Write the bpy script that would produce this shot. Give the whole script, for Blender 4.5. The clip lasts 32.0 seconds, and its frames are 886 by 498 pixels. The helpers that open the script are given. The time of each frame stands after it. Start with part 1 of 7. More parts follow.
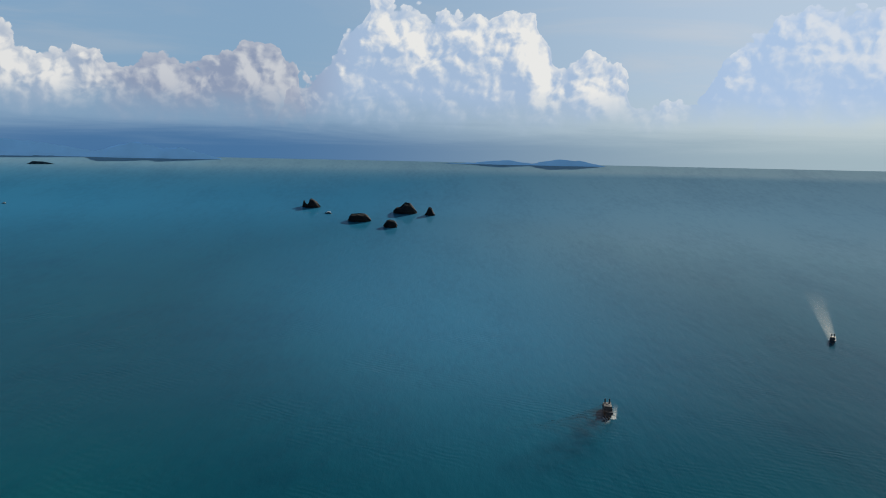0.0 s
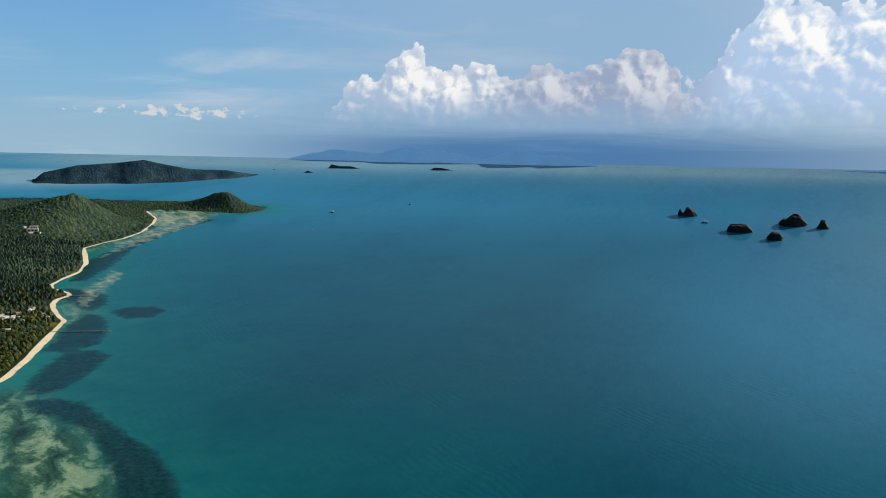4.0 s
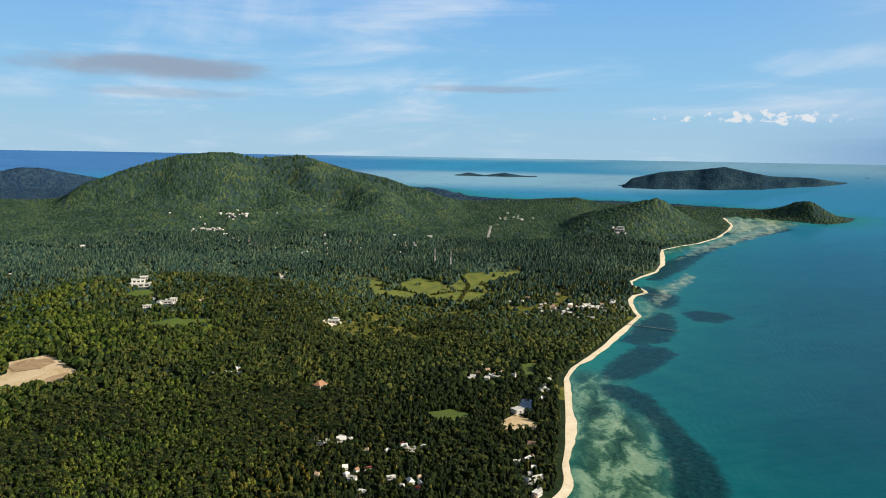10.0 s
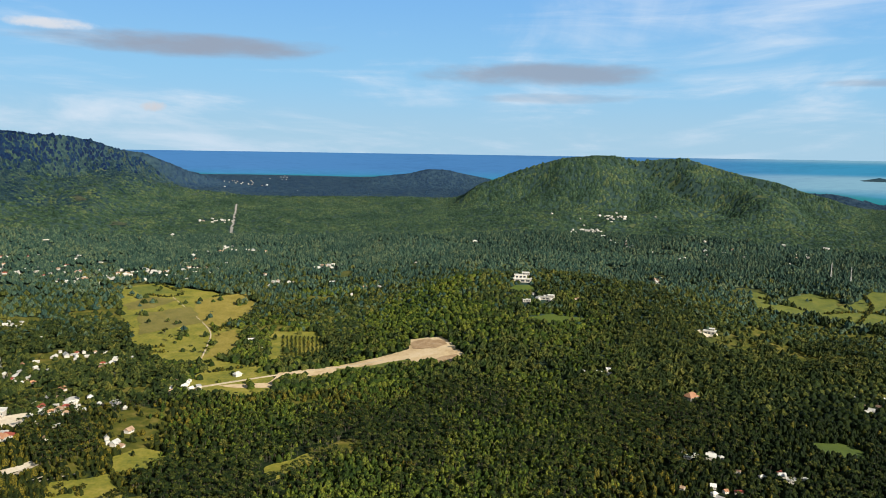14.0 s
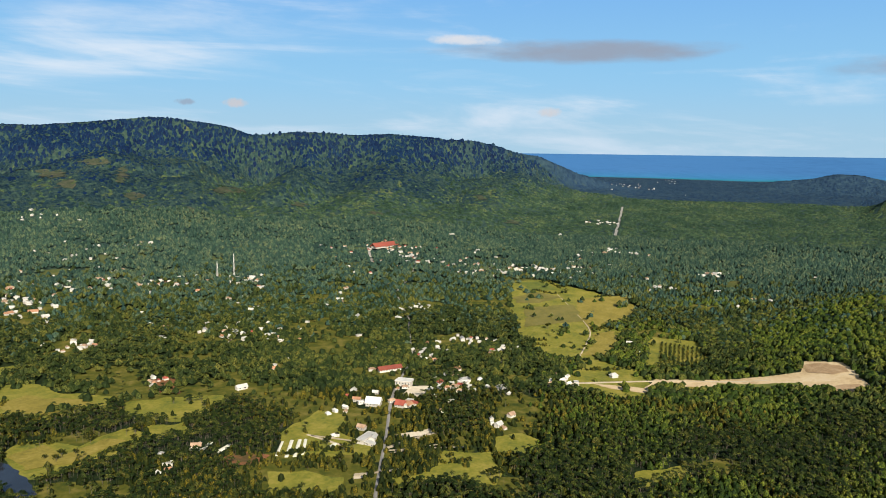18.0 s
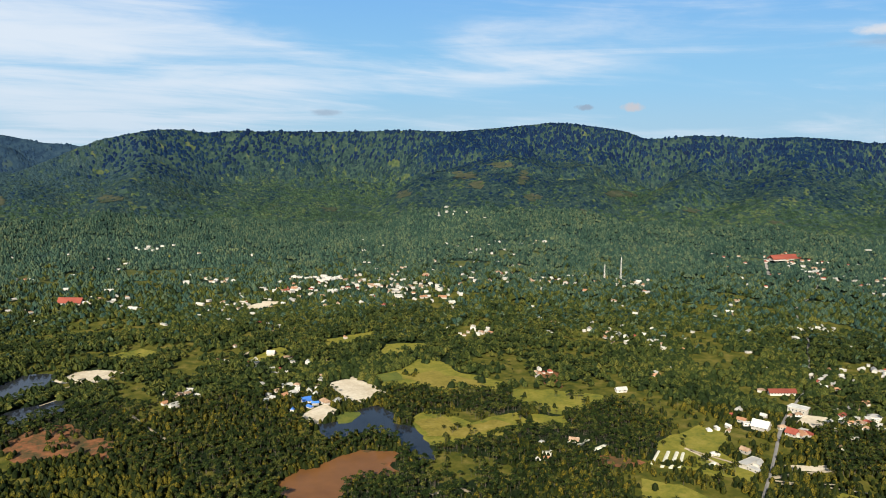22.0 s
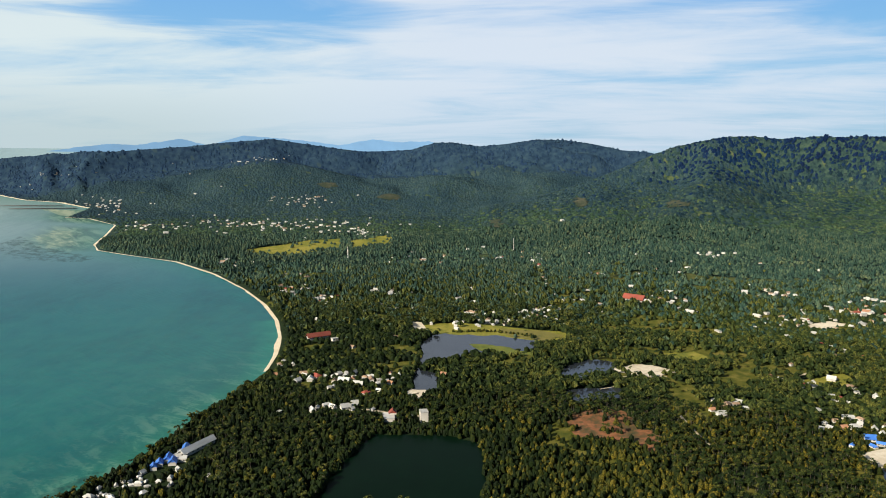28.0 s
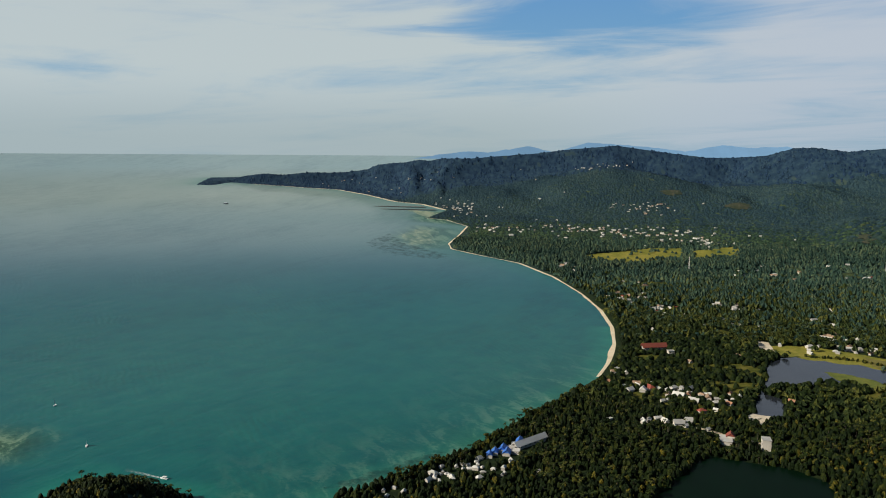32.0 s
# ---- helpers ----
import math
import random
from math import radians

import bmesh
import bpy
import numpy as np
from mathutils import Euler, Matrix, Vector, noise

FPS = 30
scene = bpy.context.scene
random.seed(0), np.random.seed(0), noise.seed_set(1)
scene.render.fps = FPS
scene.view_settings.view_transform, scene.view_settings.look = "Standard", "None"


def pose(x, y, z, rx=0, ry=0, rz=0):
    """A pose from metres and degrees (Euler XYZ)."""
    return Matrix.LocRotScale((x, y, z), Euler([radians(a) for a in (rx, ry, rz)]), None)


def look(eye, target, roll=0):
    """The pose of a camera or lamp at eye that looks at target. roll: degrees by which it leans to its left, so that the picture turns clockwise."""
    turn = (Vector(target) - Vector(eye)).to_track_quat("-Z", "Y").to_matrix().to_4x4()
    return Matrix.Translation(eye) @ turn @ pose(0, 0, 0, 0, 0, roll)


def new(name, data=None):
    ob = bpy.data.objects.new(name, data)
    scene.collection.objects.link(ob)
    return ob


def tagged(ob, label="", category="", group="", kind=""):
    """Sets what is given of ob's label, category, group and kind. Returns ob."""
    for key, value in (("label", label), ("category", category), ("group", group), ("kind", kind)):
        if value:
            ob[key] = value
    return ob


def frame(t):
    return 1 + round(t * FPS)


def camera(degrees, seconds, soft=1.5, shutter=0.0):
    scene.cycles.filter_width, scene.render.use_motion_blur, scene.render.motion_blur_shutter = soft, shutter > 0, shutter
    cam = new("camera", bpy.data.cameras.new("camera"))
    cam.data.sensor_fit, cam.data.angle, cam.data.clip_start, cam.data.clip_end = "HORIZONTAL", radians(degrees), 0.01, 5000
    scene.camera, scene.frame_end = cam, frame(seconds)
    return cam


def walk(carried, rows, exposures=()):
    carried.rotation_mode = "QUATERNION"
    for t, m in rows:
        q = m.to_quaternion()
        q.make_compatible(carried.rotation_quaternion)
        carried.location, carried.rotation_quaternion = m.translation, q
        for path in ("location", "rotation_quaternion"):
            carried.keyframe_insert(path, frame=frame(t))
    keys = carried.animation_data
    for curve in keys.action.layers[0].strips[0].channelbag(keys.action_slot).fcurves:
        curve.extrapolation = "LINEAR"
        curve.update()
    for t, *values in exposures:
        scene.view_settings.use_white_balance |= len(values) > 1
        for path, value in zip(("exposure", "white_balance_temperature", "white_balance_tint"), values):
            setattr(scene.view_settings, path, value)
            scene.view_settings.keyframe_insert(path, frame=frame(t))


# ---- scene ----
UNIT = 1.45         # metres to one unit of the plan
EYE = 300.0         # height of the hovering drone over the sea, in units of the plan (435 m)
# seconds, bearing, tilt and roll in degrees: the drone hangs in one place and turns to its left
TURNS = [
    (0, -0.00, -6.43, 1.21),
    (1, 6.67, -6.46, 1.28),
    (2, 13.37, -6.46, 1.27),
    (3, 20.09, -6.49, 1.21),
    (3.5, 23.43, -6.48, 1.19),
    (5.5, 36.77, -6.56, 1.16),
    (6, 40.16, -6.58, 1.16),
    (7, 46.87, -6.63, 1.16),
    (8, 53.58, -6.70, 1.12),
    (9, 60.30, -6.73, 1.04),
    (10, 67.04, -6.77, 0.98),
    (11, 73.81, -6.84, 0.94),
    (12, 80.60, -6.89, 0.89),
    (13, 87.35, -6.92, 0.84),
    (14, 94.11, -6.98, 0.88),
    (14.5, 97.50, -6.99, 0.87),
    (16.5, 111.27, -7.07, 0.75),
    (17, 114.72, -7.08, 0.72),
    (18, 121.66, -7.12, 0.71),
    (19, 128.60, -7.14, 0.72),
    (20, 135.54, -7.16, 0.74),
    (21, 142.55, -7.14, 0.74),
    (22, 149.55, -7.17, 0.74),
    (23, 156.59, -7.19, 0.74),
    (24, 163.69, -7.20, 0.75),
    (25, 170.67, -7.20, 0.71),
    (25.5, 173.97, -7.20, 0.71),
    (27.5, 186.00, -7.14, 0.56),
    (28, 189.05, -7.13, 0.58),
    (29, 195.13, -7.08, 0.55),
    (30, 201.19, -7.01, 0.46),
    (31, 207.31, -6.95, 0.43),
    (32, 213.51, -6.86, 0.38),
]
cam = camera(58.70, 32.0, 1.0)
walk(cam, [(t, pose(0, 0, EYE * UNIT, 90 + tilt, 0, bearing) @ pose(0, 0, 0, 0, 0, roll)) for t, bearing, tilt, roll in TURNS],
     exposures=[(0, 0.3), (3, 0.5), (6, 0.62), (10, 0.84), (16, 0.90), (24, 0.88), (28, 0.82), (30, 0.66), (32, 0.3)])

# ---------------------------------------------------------------- light
SUN_BEARING, SUN_HEIGHT = 320.0, 28.0
sun = new("sun", bpy.data.lights.new("sun", "SUN"))
sun.data.energy, sun.data.angle, sun.data.color = 5.0, radians(0.53), (1.0, 0.93, 0.78)
a, e = radians(SUN_BEARING), radians(SUN_HEIGHT)
sun.matrix_world = look((-math.sin(a) * math.cos(e) * 900, math.cos(a) * math.cos(e) * 900, math.sin(e) * 900), (0, 0, 0))


def make_sky():
    w = bpy.data.worlds.new("sky")
    scene.world = w
    w.use_nodes = True
    nt = w.node_tree
    bg = nt.nodes["Background"]
    bg.inputs["Strength"].default_value = 0.05
    sky = nt.nodes.new("ShaderNodeTexSky")
    sky.sky_type, sky.sun_disc = "NISHITA", False
    sky.sun_elevation, sky.sun_rotation = e, -a
    sky.altitude, sky.air_density, sky.dust_density, sky.ozone_density = 300, 1.0, 0.5, 2.5

    def calc(op, x, y=0.0, z=0.0):
        n = nt.nodes.new("ShaderNodeMath")
        n.operation = op
        for s, v in zip(n.inputs, (x, y, z)):
            if isinstance(v, (int, float)):
                s.default_value = v
            else:
                nt.links.new(v, s)
        return n.outputs[0]

    def mix(f, x, y):
        n = nt.nodes.new("ShaderNodeMix")
        n.data_type = "RGBA"
        for s, v in ((n.inputs[0], f), (n.inputs[6], x), (n.inputs[7], y)):
            if isinstance(v, (int, float)):
                s.default_value = v
            elif isinstance(v, tuple):
                s.default_value = (*v, 1)
            else:
                nt.links.new(v, s)
        return n.outputs[2]

    def between(v, lo, hi):
        n = nt.nodes.new("ShaderNodeMapRange")
        n.interpolation_type = "SMOOTHSTEP"
        n.inputs["From Min"].default_value, n.inputs["From Max"].default_value = lo, hi
        nt.links.new(v, n.inputs["Value"])
        return n.outputs[0]

    def noise_at(x, y, scale, detail=6.0, rough=0.55, warp=0.0):
        c = nt.nodes.new("ShaderNodeCombineXYZ")
        nt.links.new(x, c.inputs[0])
        nt.links.new(y, c.inputs[1])
        n = nt.nodes.new("ShaderNodeTexNoise")
        n.inputs["Scale"].default_value, n.inputs["Detail"].default_value = scale, detail
        n.inputs["Roughness"].default_value, n.inputs["Distortion"].default_value = rough, warp
        nt.links.new(c.outputs[0], n.inputs["Vector"])
        return n.outputs[0]

    tc = nt.nodes.new("ShaderNodeTexCoord")
    sep = nt.nodes.new("ShaderNodeSeparateXYZ")
    nt.links.new(tc.outputs["Generated"], sep.inputs[0])
    x, y, z = sep.outputs
    el = calc("MULTIPLY", calc("ARCSINE", z), 180 / math.pi)
    mid = radians(105)
    ahead = calc("ADD", calc("MULTIPLY", x, -math.sin(mid)), calc("MULTIPLY", y, math.cos(mid)))
    left = calc("ADD", calc("MULTIPLY", x, -math.cos(mid)), calc("MULTIPLY", y, -math.sin(mid)))
    az = calc("MULTIPLY_ADD", calc("ARCTAN2", left, ahead), 180 / math.pi, 105.0)
    # clear air: pale at the horizon, azure above
    def tint(lo, hi, x, y):
        return mix(between(el, lo, hi), x, y)
    air = tint(0.0, 5.0, (3.9, 6.8, 8.8), (3.2, 6.6, 9.8))
    air = tint(4.0, 13.0, air, (2.2, 5.3, 9.9))
    zenith = mix(0.42, sky.outputs[0], (0.0, 0.0, 0.0))
    col = mix(calc("MULTIPLY", calc("SUBTRACT", 1.0, between(el, 12.0, 34.0)), 0.9), zenith, air)
    # high thin cloud, spread on a level sheet; it thins out overhead
    up = calc("ADD", calc("MAXIMUM", z, 0.0), 0.10)
    sx, sy = calc("DIVIDE", x, up), calc("DIVIDE", y, up)
    veil = noise_at(calc("MULTIPLY", sx, 0.55), sy, 0.75, 8.0, 0.58, 0.6)
    streaks = noise_at(calc("MULTIPLY", az, 0.05), calc("MULTIPLY", el, 0.45), 1.0, 7.0, 0.6, 0.8)
    cover = calc("MULTIPLY_ADD", between(az, 120.0, 215.0), 0.22, -0.02)
    thin = between(calc("ADD", calc("ADD", calc("MULTIPLY", veil, 0.62), calc("MULTIPLY", streaks, 0.38)), cover), 0.46, 0.72)
    thin = calc("MULTIPLY", thin, calc("SUBTRACT", 1.0, calc("MULTIPLY", between(el, 13.0, 32.0), calc("MULTIPLY_ADD", between(az, 185.0, 220.0), -0.6, 0.9))))
    for c_az, c_el, wide, tall in GAPS:
        u = calc("DIVIDE", calc("SUBTRACT", az, c_az), wide)
        v = calc("DIVIDE", calc("SUBTRACT", el, c_el), tall)
        r = calc("ADD", calc("ADD", calc("MULTIPLY", u, u), calc("MULTIPLY", v, v)), calc("MULTIPLY_ADD", streaks, 2.4, -1.2))
        thin = calc("MULTIPLY", thin, between(r, 0.1, 1.3))
    col = mix(calc("MULTIPLY", thin, 0.85), col, mix(between(az, 186.0, 212.0), (8.6, 9.3, 10.2), (9.0, 9.9, 9.7)))
    # pale haze over the horizon
    haze = calc("SUBTRACT", 1.0, between(el, -0.5, 6.5))
    col = mix(calc("MULTIPLY", haze, 0.45), col, (5.0, 6.9, 8.8))
    east = calc("MULTIPLY", between(az, 194.0, 212.0), calc("SUBTRACT", 1.0, between(el, 0.5, 5.5)))
    col = mix(calc("MULTIPLY", east, 0.6), col, (5.6, 6.9, 7.0))
    # milky western sky, dusky to its left and glowing towards the sun, over a dark blue bank of vapour
    west = calc("SUBTRACT", 1.0, between(az, 24.0, 50.0))
    glow = calc("SUBTRACT", 1.0, between(az, -30.0, 16.0))
    milk = mix(glow, (4.0, 6.2, 8.7), (8.6, 10.2, 12.0))
    milk = mix(calc("MULTIPLY", between(streaks, 0.45, 0.7), 0.5), milk, mix(glow, (4.9, 6.6, 8.6), (10.2, 10.6, 11.2)))
    col = mix(calc("MULTIPLY", calc("MULTIPLY", west, 0.85), calc("SUBTRACT", 1.0, between(el, 11.0, 26.0))), col, milk)
    mist = mix(glow, (3.4, 5.4, 7.9), (8.8, 10.2, 10.4))
    col = mix(calc("MULTIPLY", west, calc("MULTIPLY", calc("SUBTRACT", 1.0, between(el, 2.2, 5.6)), 0.8)), col, mist)
    drift = calc("ADD", el, calc("MULTIPLY_ADD", noise_at(calc("MULTIPLY", az, 0.06), calc("MULTIPLY", el, 0.9), 1.0, 6.0, 0.6, 0.5), 2.4, -1.2))
    dark = mix(glow, (0.6, 2.2, 5.0), (5.4, 7.2, 8.2))
    low = calc("MULTIPLY", west, calc("SUBTRACT", 1.0, between(drift, 0.6, 2.9)))
    col = mix(calc("MULTIPLY", low, 0.85), col, dark)
    # heaped cumulus under two crown lines; the sun stands to the right and above
    def crown_line(rows, shift):
        n = nt.nodes.new("ShaderNodeValToRGB")
        n.color_ramp.interpolation = "EASE"
        lo, wide = rows[0][0], rows[-1][0] - rows[0][0]
        nt.links.new(calc("DIVIDE", calc("SUBTRACT", calc("ADD", az, shift), lo), wide), n.inputs[0])
        while len(n.color_ramp.elements) < len(rows):
            n.color_ramp.elements.new(0.5)
        for stop, (b_az, b_el) in zip(n.color_ramp.elements, rows):
            stop.position = (b_az - lo) / wide
            stop.color = (b_el / 12, b_el / 12, b_el / 12, 1)
        return calc("MULTIPLY", n.outputs[0], 12.0)

    def billows(shift_az, shift_el):
        c = nt.nodes.new("ShaderNodeCombineXYZ")
        nt.links.new(calc("ADD", az, shift_az), c.inputs[0])
        nt.links.new(calc("ADD", el, shift_el), c.inputs[1])
        n = nt.nodes.new("ShaderNodeTexNoise")
        n.inputs["Scale"].default_value, n.inputs["Detail"].default_value = 0.6, 5.0
        nt.links.new(c.outputs[0], n.inputs["Vector"])
        warp = nt.nodes.new("ShaderNodeVectorMath")
        warp.operation = "MULTIPLY_ADD"
        warp.inputs[1].default_value = (1.5, 1.3, 0.0)
        nt.links.new(n.outputs["Color"], warp.inputs[0])
        nt.links.new(c.outputs[0], warp.inputs[2])
        total = None
        for scale, weight in ((0.36, 0.62), (0.9, 0.36), (2.1, 0.16), (5.0, 0.045)):
            v = nt.nodes.new("ShaderNodeTexVoronoi")
            v.voronoi_dimensions, v.feature = "2D", "SMOOTH_F1"
            v.inputs["Scale"].default_value, v.inputs["Smoothness"].default_value = scale, 0.3
            nt.links.new(warp.outputs[0], v.inputs["Vector"])
            h = calc("MULTIPLY_ADD", v.outputs["Distance"], -weight, weight)
            total = h if total is None else calc("ADD", total, h)
        return total

    here, sunward = billows(0.0, 0.0), billows(-0.35, 0.30)
    for rows, body_tint, edge_tint, solid, power in ((CROWN_WEST, (5.8, 7.1, 9.2), (13.2, 13.0, 12.6), 0.9, 1.25), (CROWN_SOUTH, (6.0, 8.0, 11.0), (13.6, 13.5, 13.1), 0.95, 1.12)):
        inner = calc("ADD", calc("SUBTRACT", crown_line(rows, 0.0), el), calc("MULTIPLY_ADD", here, 2.4, -1.75))
        beyond = calc("ADD", calc("SUBTRACT", crown_line(rows, -1.3), calc("ADD", el, 0.9)), calc("MULTIPLY_ADD", sunward, 2.4, -1.75))
        depth_here, depth_sun = between(inner, -0.6, 3.2), between(beyond, -0.6, 3.2)
        relief = calc("MULTIPLY_ADD", calc("SUBTRACT", here, sunward), 1.5, calc("MULTIPLY", calc("SUBTRACT", depth_here, depth_sun), 1.15))
        lit = between(relief, -0.2, 0.95)
        rim = calc("MULTIPLY", calc("SUBTRACT", 1.0, between(inner, 0.05, 0.9)), between(relief, -0.5, 0.5))
        lit = calc("MAXIMUM", lit, calc("MULTIPLY", rim, 0.75))
        lit = calc("MULTIPLY", lit, calc("MULTIPLY_ADD", between(el, 2.2, 6.0), 0.65, 0.35))
        lit = calc("MULTIPLY", lit, power)
        # dusky to the left, washed out towards the sun
        dusk = calc("MULTIPLY", between(az, 6.0, 12.0), calc("SUBTRACT", 1.0, between(az, 21.0, 26.0)))
        lit = calc("MULTIPLY", lit, calc("MULTIPLY_ADD", dusk, -0.5, 1.0))
        lit = calc("MULTIPLY", lit, calc("MULTIPLY_ADD", calc("SUBTRACT", 1.0, between(az, -21.0, -16.0)), -0.45, 1.0))
        tone = mix(dusk, body_tint, (4.3, 5.1, 7.2))
        tone = mix(calc("SUBTRACT", 1.0, between(az, -22.0, -12.0)), tone, (6.6, 8.9, 12.4))
        mask = calc("MULTIPLY", between(inner, 0.0, 0.2), between(calc("ADD", el, calc("MULTIPLY", here, 1.4)), 2.9, 6.0))
        col = mix(calc("MULTIPLY", mask, solid), col, mix(lit, tone, edge_tint))
    # a thin row of small heads over the north-western sea
    u = calc("DIVIDE", calc("SUBTRACT", az, 45.5), 7.0)
    v = calc("DIVIDE", calc("SUBTRACT", el, 2.85), 0.55)
    ring = calc("ADD", calc("MULTIPLY", u, u), calc("MULTIPLY", v, v))
    heads = noise_at(calc("MULTIPLY", az, 1.1), calc("MULTIPLY", el, 1.6), 1.0, 4.0, 0.6)
    heads = between(calc("SUBTRACT", heads, calc("MULTIPLY", ring, 0.22)), 0.42, 0.52)
    col = mix(calc("MULTIPLY", heads, 0.75), col, (9.8, 9.7, 9.6))
    # long flat cloud lenses
    for c_az, c_el, wide, tall, power, tone in LENSES:
        ragged = noise_at(calc("MULTIPLY", az, 0.5 / wide * 4), calc("MULTIPLY", el, 0.6 / tall), 1.0, 5.0, 0.6)
        u = calc("DIVIDE", calc("SUBTRACT", az, c_az), wide)
        v = calc("DIVIDE", calc("SUBTRACT", el, c_el), tall)
        r = calc("ADD", calc("MULTIPLY", u, u), calc("MULTIPLY", v, v))
        r = calc("ADD", r, calc("MULTIPLY_ADD", ragged, 1.6, -0.8))
        m = calc("MULTIPLY", calc("SUBTRACT", 1.0, between(r, 0.0, 1.05)), power)
        col = mix(m, col, tone)
    nt.links.new(col, bg.inputs["Color"])


# crown lines of the heaped clouds: bearing and height in degrees
CROWN_SOUTH = [(-31.27, 7.86), (-28.37, 9.77), (-24.25, 10.36), (-20.26, 8.79), (-19.12, 7.12), (-17.63, 4.64), (-13.53, 4.26), (-12.07, 6.72), (-10.1, 7.49), (-7.78, 6.64), (-6.9, 8.93), (-5.86, 10.52), (-3.86, 10.88), (-1.08, 10.4), (0.71, 9.91), (2.32, 10.62), (4.92, 11.55), (6.48, 9.05), (9.22, 5.88), (10.99, 5.04), (13, 0)]
CROWN_WEST = [(9, 0), (10.98, 6.58), (12.33, 7.66), (14.04, 8.24), (15.37, 7.05), (17.24, 6.2), (17.96, 6.45), (19.4, 7.1), (20.64, 6.88), (22.05, 6.53), (24.26, 6.55), (26.05, 7.04), (27.5, 6.71), (29.24, 7.78), (30.85, 6.96), (32.28, 5.66), (33.77, 5.09), (35.06, 3.81), (36.74, 1.95), (38.5, 0)]
# blue gaps in the thin cloud: bearing, height, half width and half height
GAPS = [(203.0, 9.6, 11.0, 2.6), (157.0, 9.2, 11.0, 2.2), (132.0, 5.4, 10.0, 1.8)]
GREY, BRIGHT = (3.4, 4.0, 5.1), (8.5, 8.4, 8.6)
# bearing, height, half width and half height in degrees, density, colour
LENSES = [(112.0, 6.95, 12.0, 0.92, 0.95, GREY), (120.3, 7.75, 3.0, 0.42, 0.8, BRIGHT), (87.0, 5.55, 10.0, 0.95, 0.85, GREY),
          (64.0, 4.75, 6.0, 0.32, 0.5, GREY), (139.6, 3.1, 0.8, 0.25, 0.7, GREY), (136.3, 3.12, 0.95, 0.36, 0.9, (6.5, 6.4, 6.8)),
          (114.2, 2.8, 0.95, 0.4, 0.8, (7.0, 6.9, 7.2)), (158.0, 2.5, 1.3, 0.3, 0.5, GREY), (86.0, 3.9, 7.0, 0.4, 0.35, GREY)]
make_sky()

# ---------------------------------------------------------------- plan
# Bearings in degrees, counted to the left from +Y, and reaches in units of the plan, from the
# point above which the drone hovers. Up to NEAR the land is laid out as it is; the
# coasts and hills further out are drawn in, keeping their bearings and their angles,
# so that the sea's rim and the last mountains lie inside the lens's reach.
NEAR, RIM = 1050.0, 4850.0 / UNIT
BEND = EYE / (RIM - NEAR) ** 2      # the level plain bends up to the eye's height at the rim


def drawn(d):
    d = np.asarray(d, float)
    k = EYE / np.maximum(d, NEAR)
    u = (-k + np.sqrt(np.maximum(k * k - 4 * BEND * (k * NEAR - EYE), 0))) / (2 * BEND)
    return np.where(d < NEAR, d, NEAR + u)


def scale_at(d):
    return drawn(d) / np.asarray(d, float)


def flat(az, d):
    a = np.radians(np.asarray(az, float))
    return np.stack([-np.sin(a) * d, np.cos(a) * d], -1)


def world(az, d, z):
    a, d, z = np.broadcast_arrays(np.radians(np.asarray(az, float)), np.asarray(d, float), np.asarray(z, float))
    s = scale_at(d)
    return np.stack([-np.sin(a) * d * s, np.cos(a) * d * s, EYE - (EYE - z) * s], -1) * UNIT


COAST_W = [(58.62, 666), (57.66, 693), (57.5, 717), (57.74, 754), (57.52, 810), (57.52, 883), (57.73, 981), (57.85, 1063), (57.36, 1120),
    (56.13, 1191), (55.11, 1269), (54.3, 1358), (53.5, 1449), (52.82, 1535), (53.12, 1574), (53.42, 1649), (53.52, 1710), (53.28, 1763),
    (52.47, 1808), (52.47, 1840), (53.38, 1910), (53.56, 1963), (52.79, 2058), (51.79, 2165), (51.4, 2327), (51.47, 2570), (51.44, 2704),
    (50.24, 2852), (49.05, 2975), (47.81, 3229), (47.12, 3603), (46.91, 3906), (47.47, 4365), (46.39, 4547), (43.7, 4342), (41.08, 4208),
    (39.7, 4443), (39.36, 4797)]
COAST_N = [(41.85, 4977), (44.49, 5311), (47.58, 5340), (51.56, 5634), (55.61, 5754), (59.7, 5597), (63.81, 5776), (65.28, 5980), (66.26, 6819),
    (66.03, 6260), (68.96, 7479), (74.68, 8065), (86.76, 8440), (94.92, 9921), (100.85, 9412), (106.5, 9861), (111.8, 9970), (114.77, 11373)]
COAST_E = [(230.94, 7797), (229.74, 7641), (228.6, 8357), (226.98, 7886), (224.24, 7209), (221.04, 6644), (219.02, 5824), (216.98, 5000),
    (214.93, 4729), (213.28, 4258), (214.72, 3718), (213.28, 3628), (211.71, 3292), (212.24, 2960), (213.06, 2636), (212.85, 2494), (210.78, 2345),
    (207.88, 2185), (205.41, 1952), (203.35, 1721), (201.9, 1538), (201.06, 1388), (200.86, 1262), (201.18, 1153), (201.95, 1065), (203.48, 1001),
    (204.78, 958), (207.25, 884), (209.76, 817), (211.45, 778), (214, 740), (216.57, 710), (219.13, 687), (221.68, 666)]
RANGE_A = [(90.86, -2.09), (89.23, -1.42), (87.6, -0.83), (85.57, -0.23), (83.54, 0), (81.92, -0.05), (80.49, -0.44), (78.69, -0.25), (77.11, -0.18),
    (75.52, -0.67), (73.55, -1.23), (71.24, -1.69), (69.71, -2.24), (68.51, -2.55)]
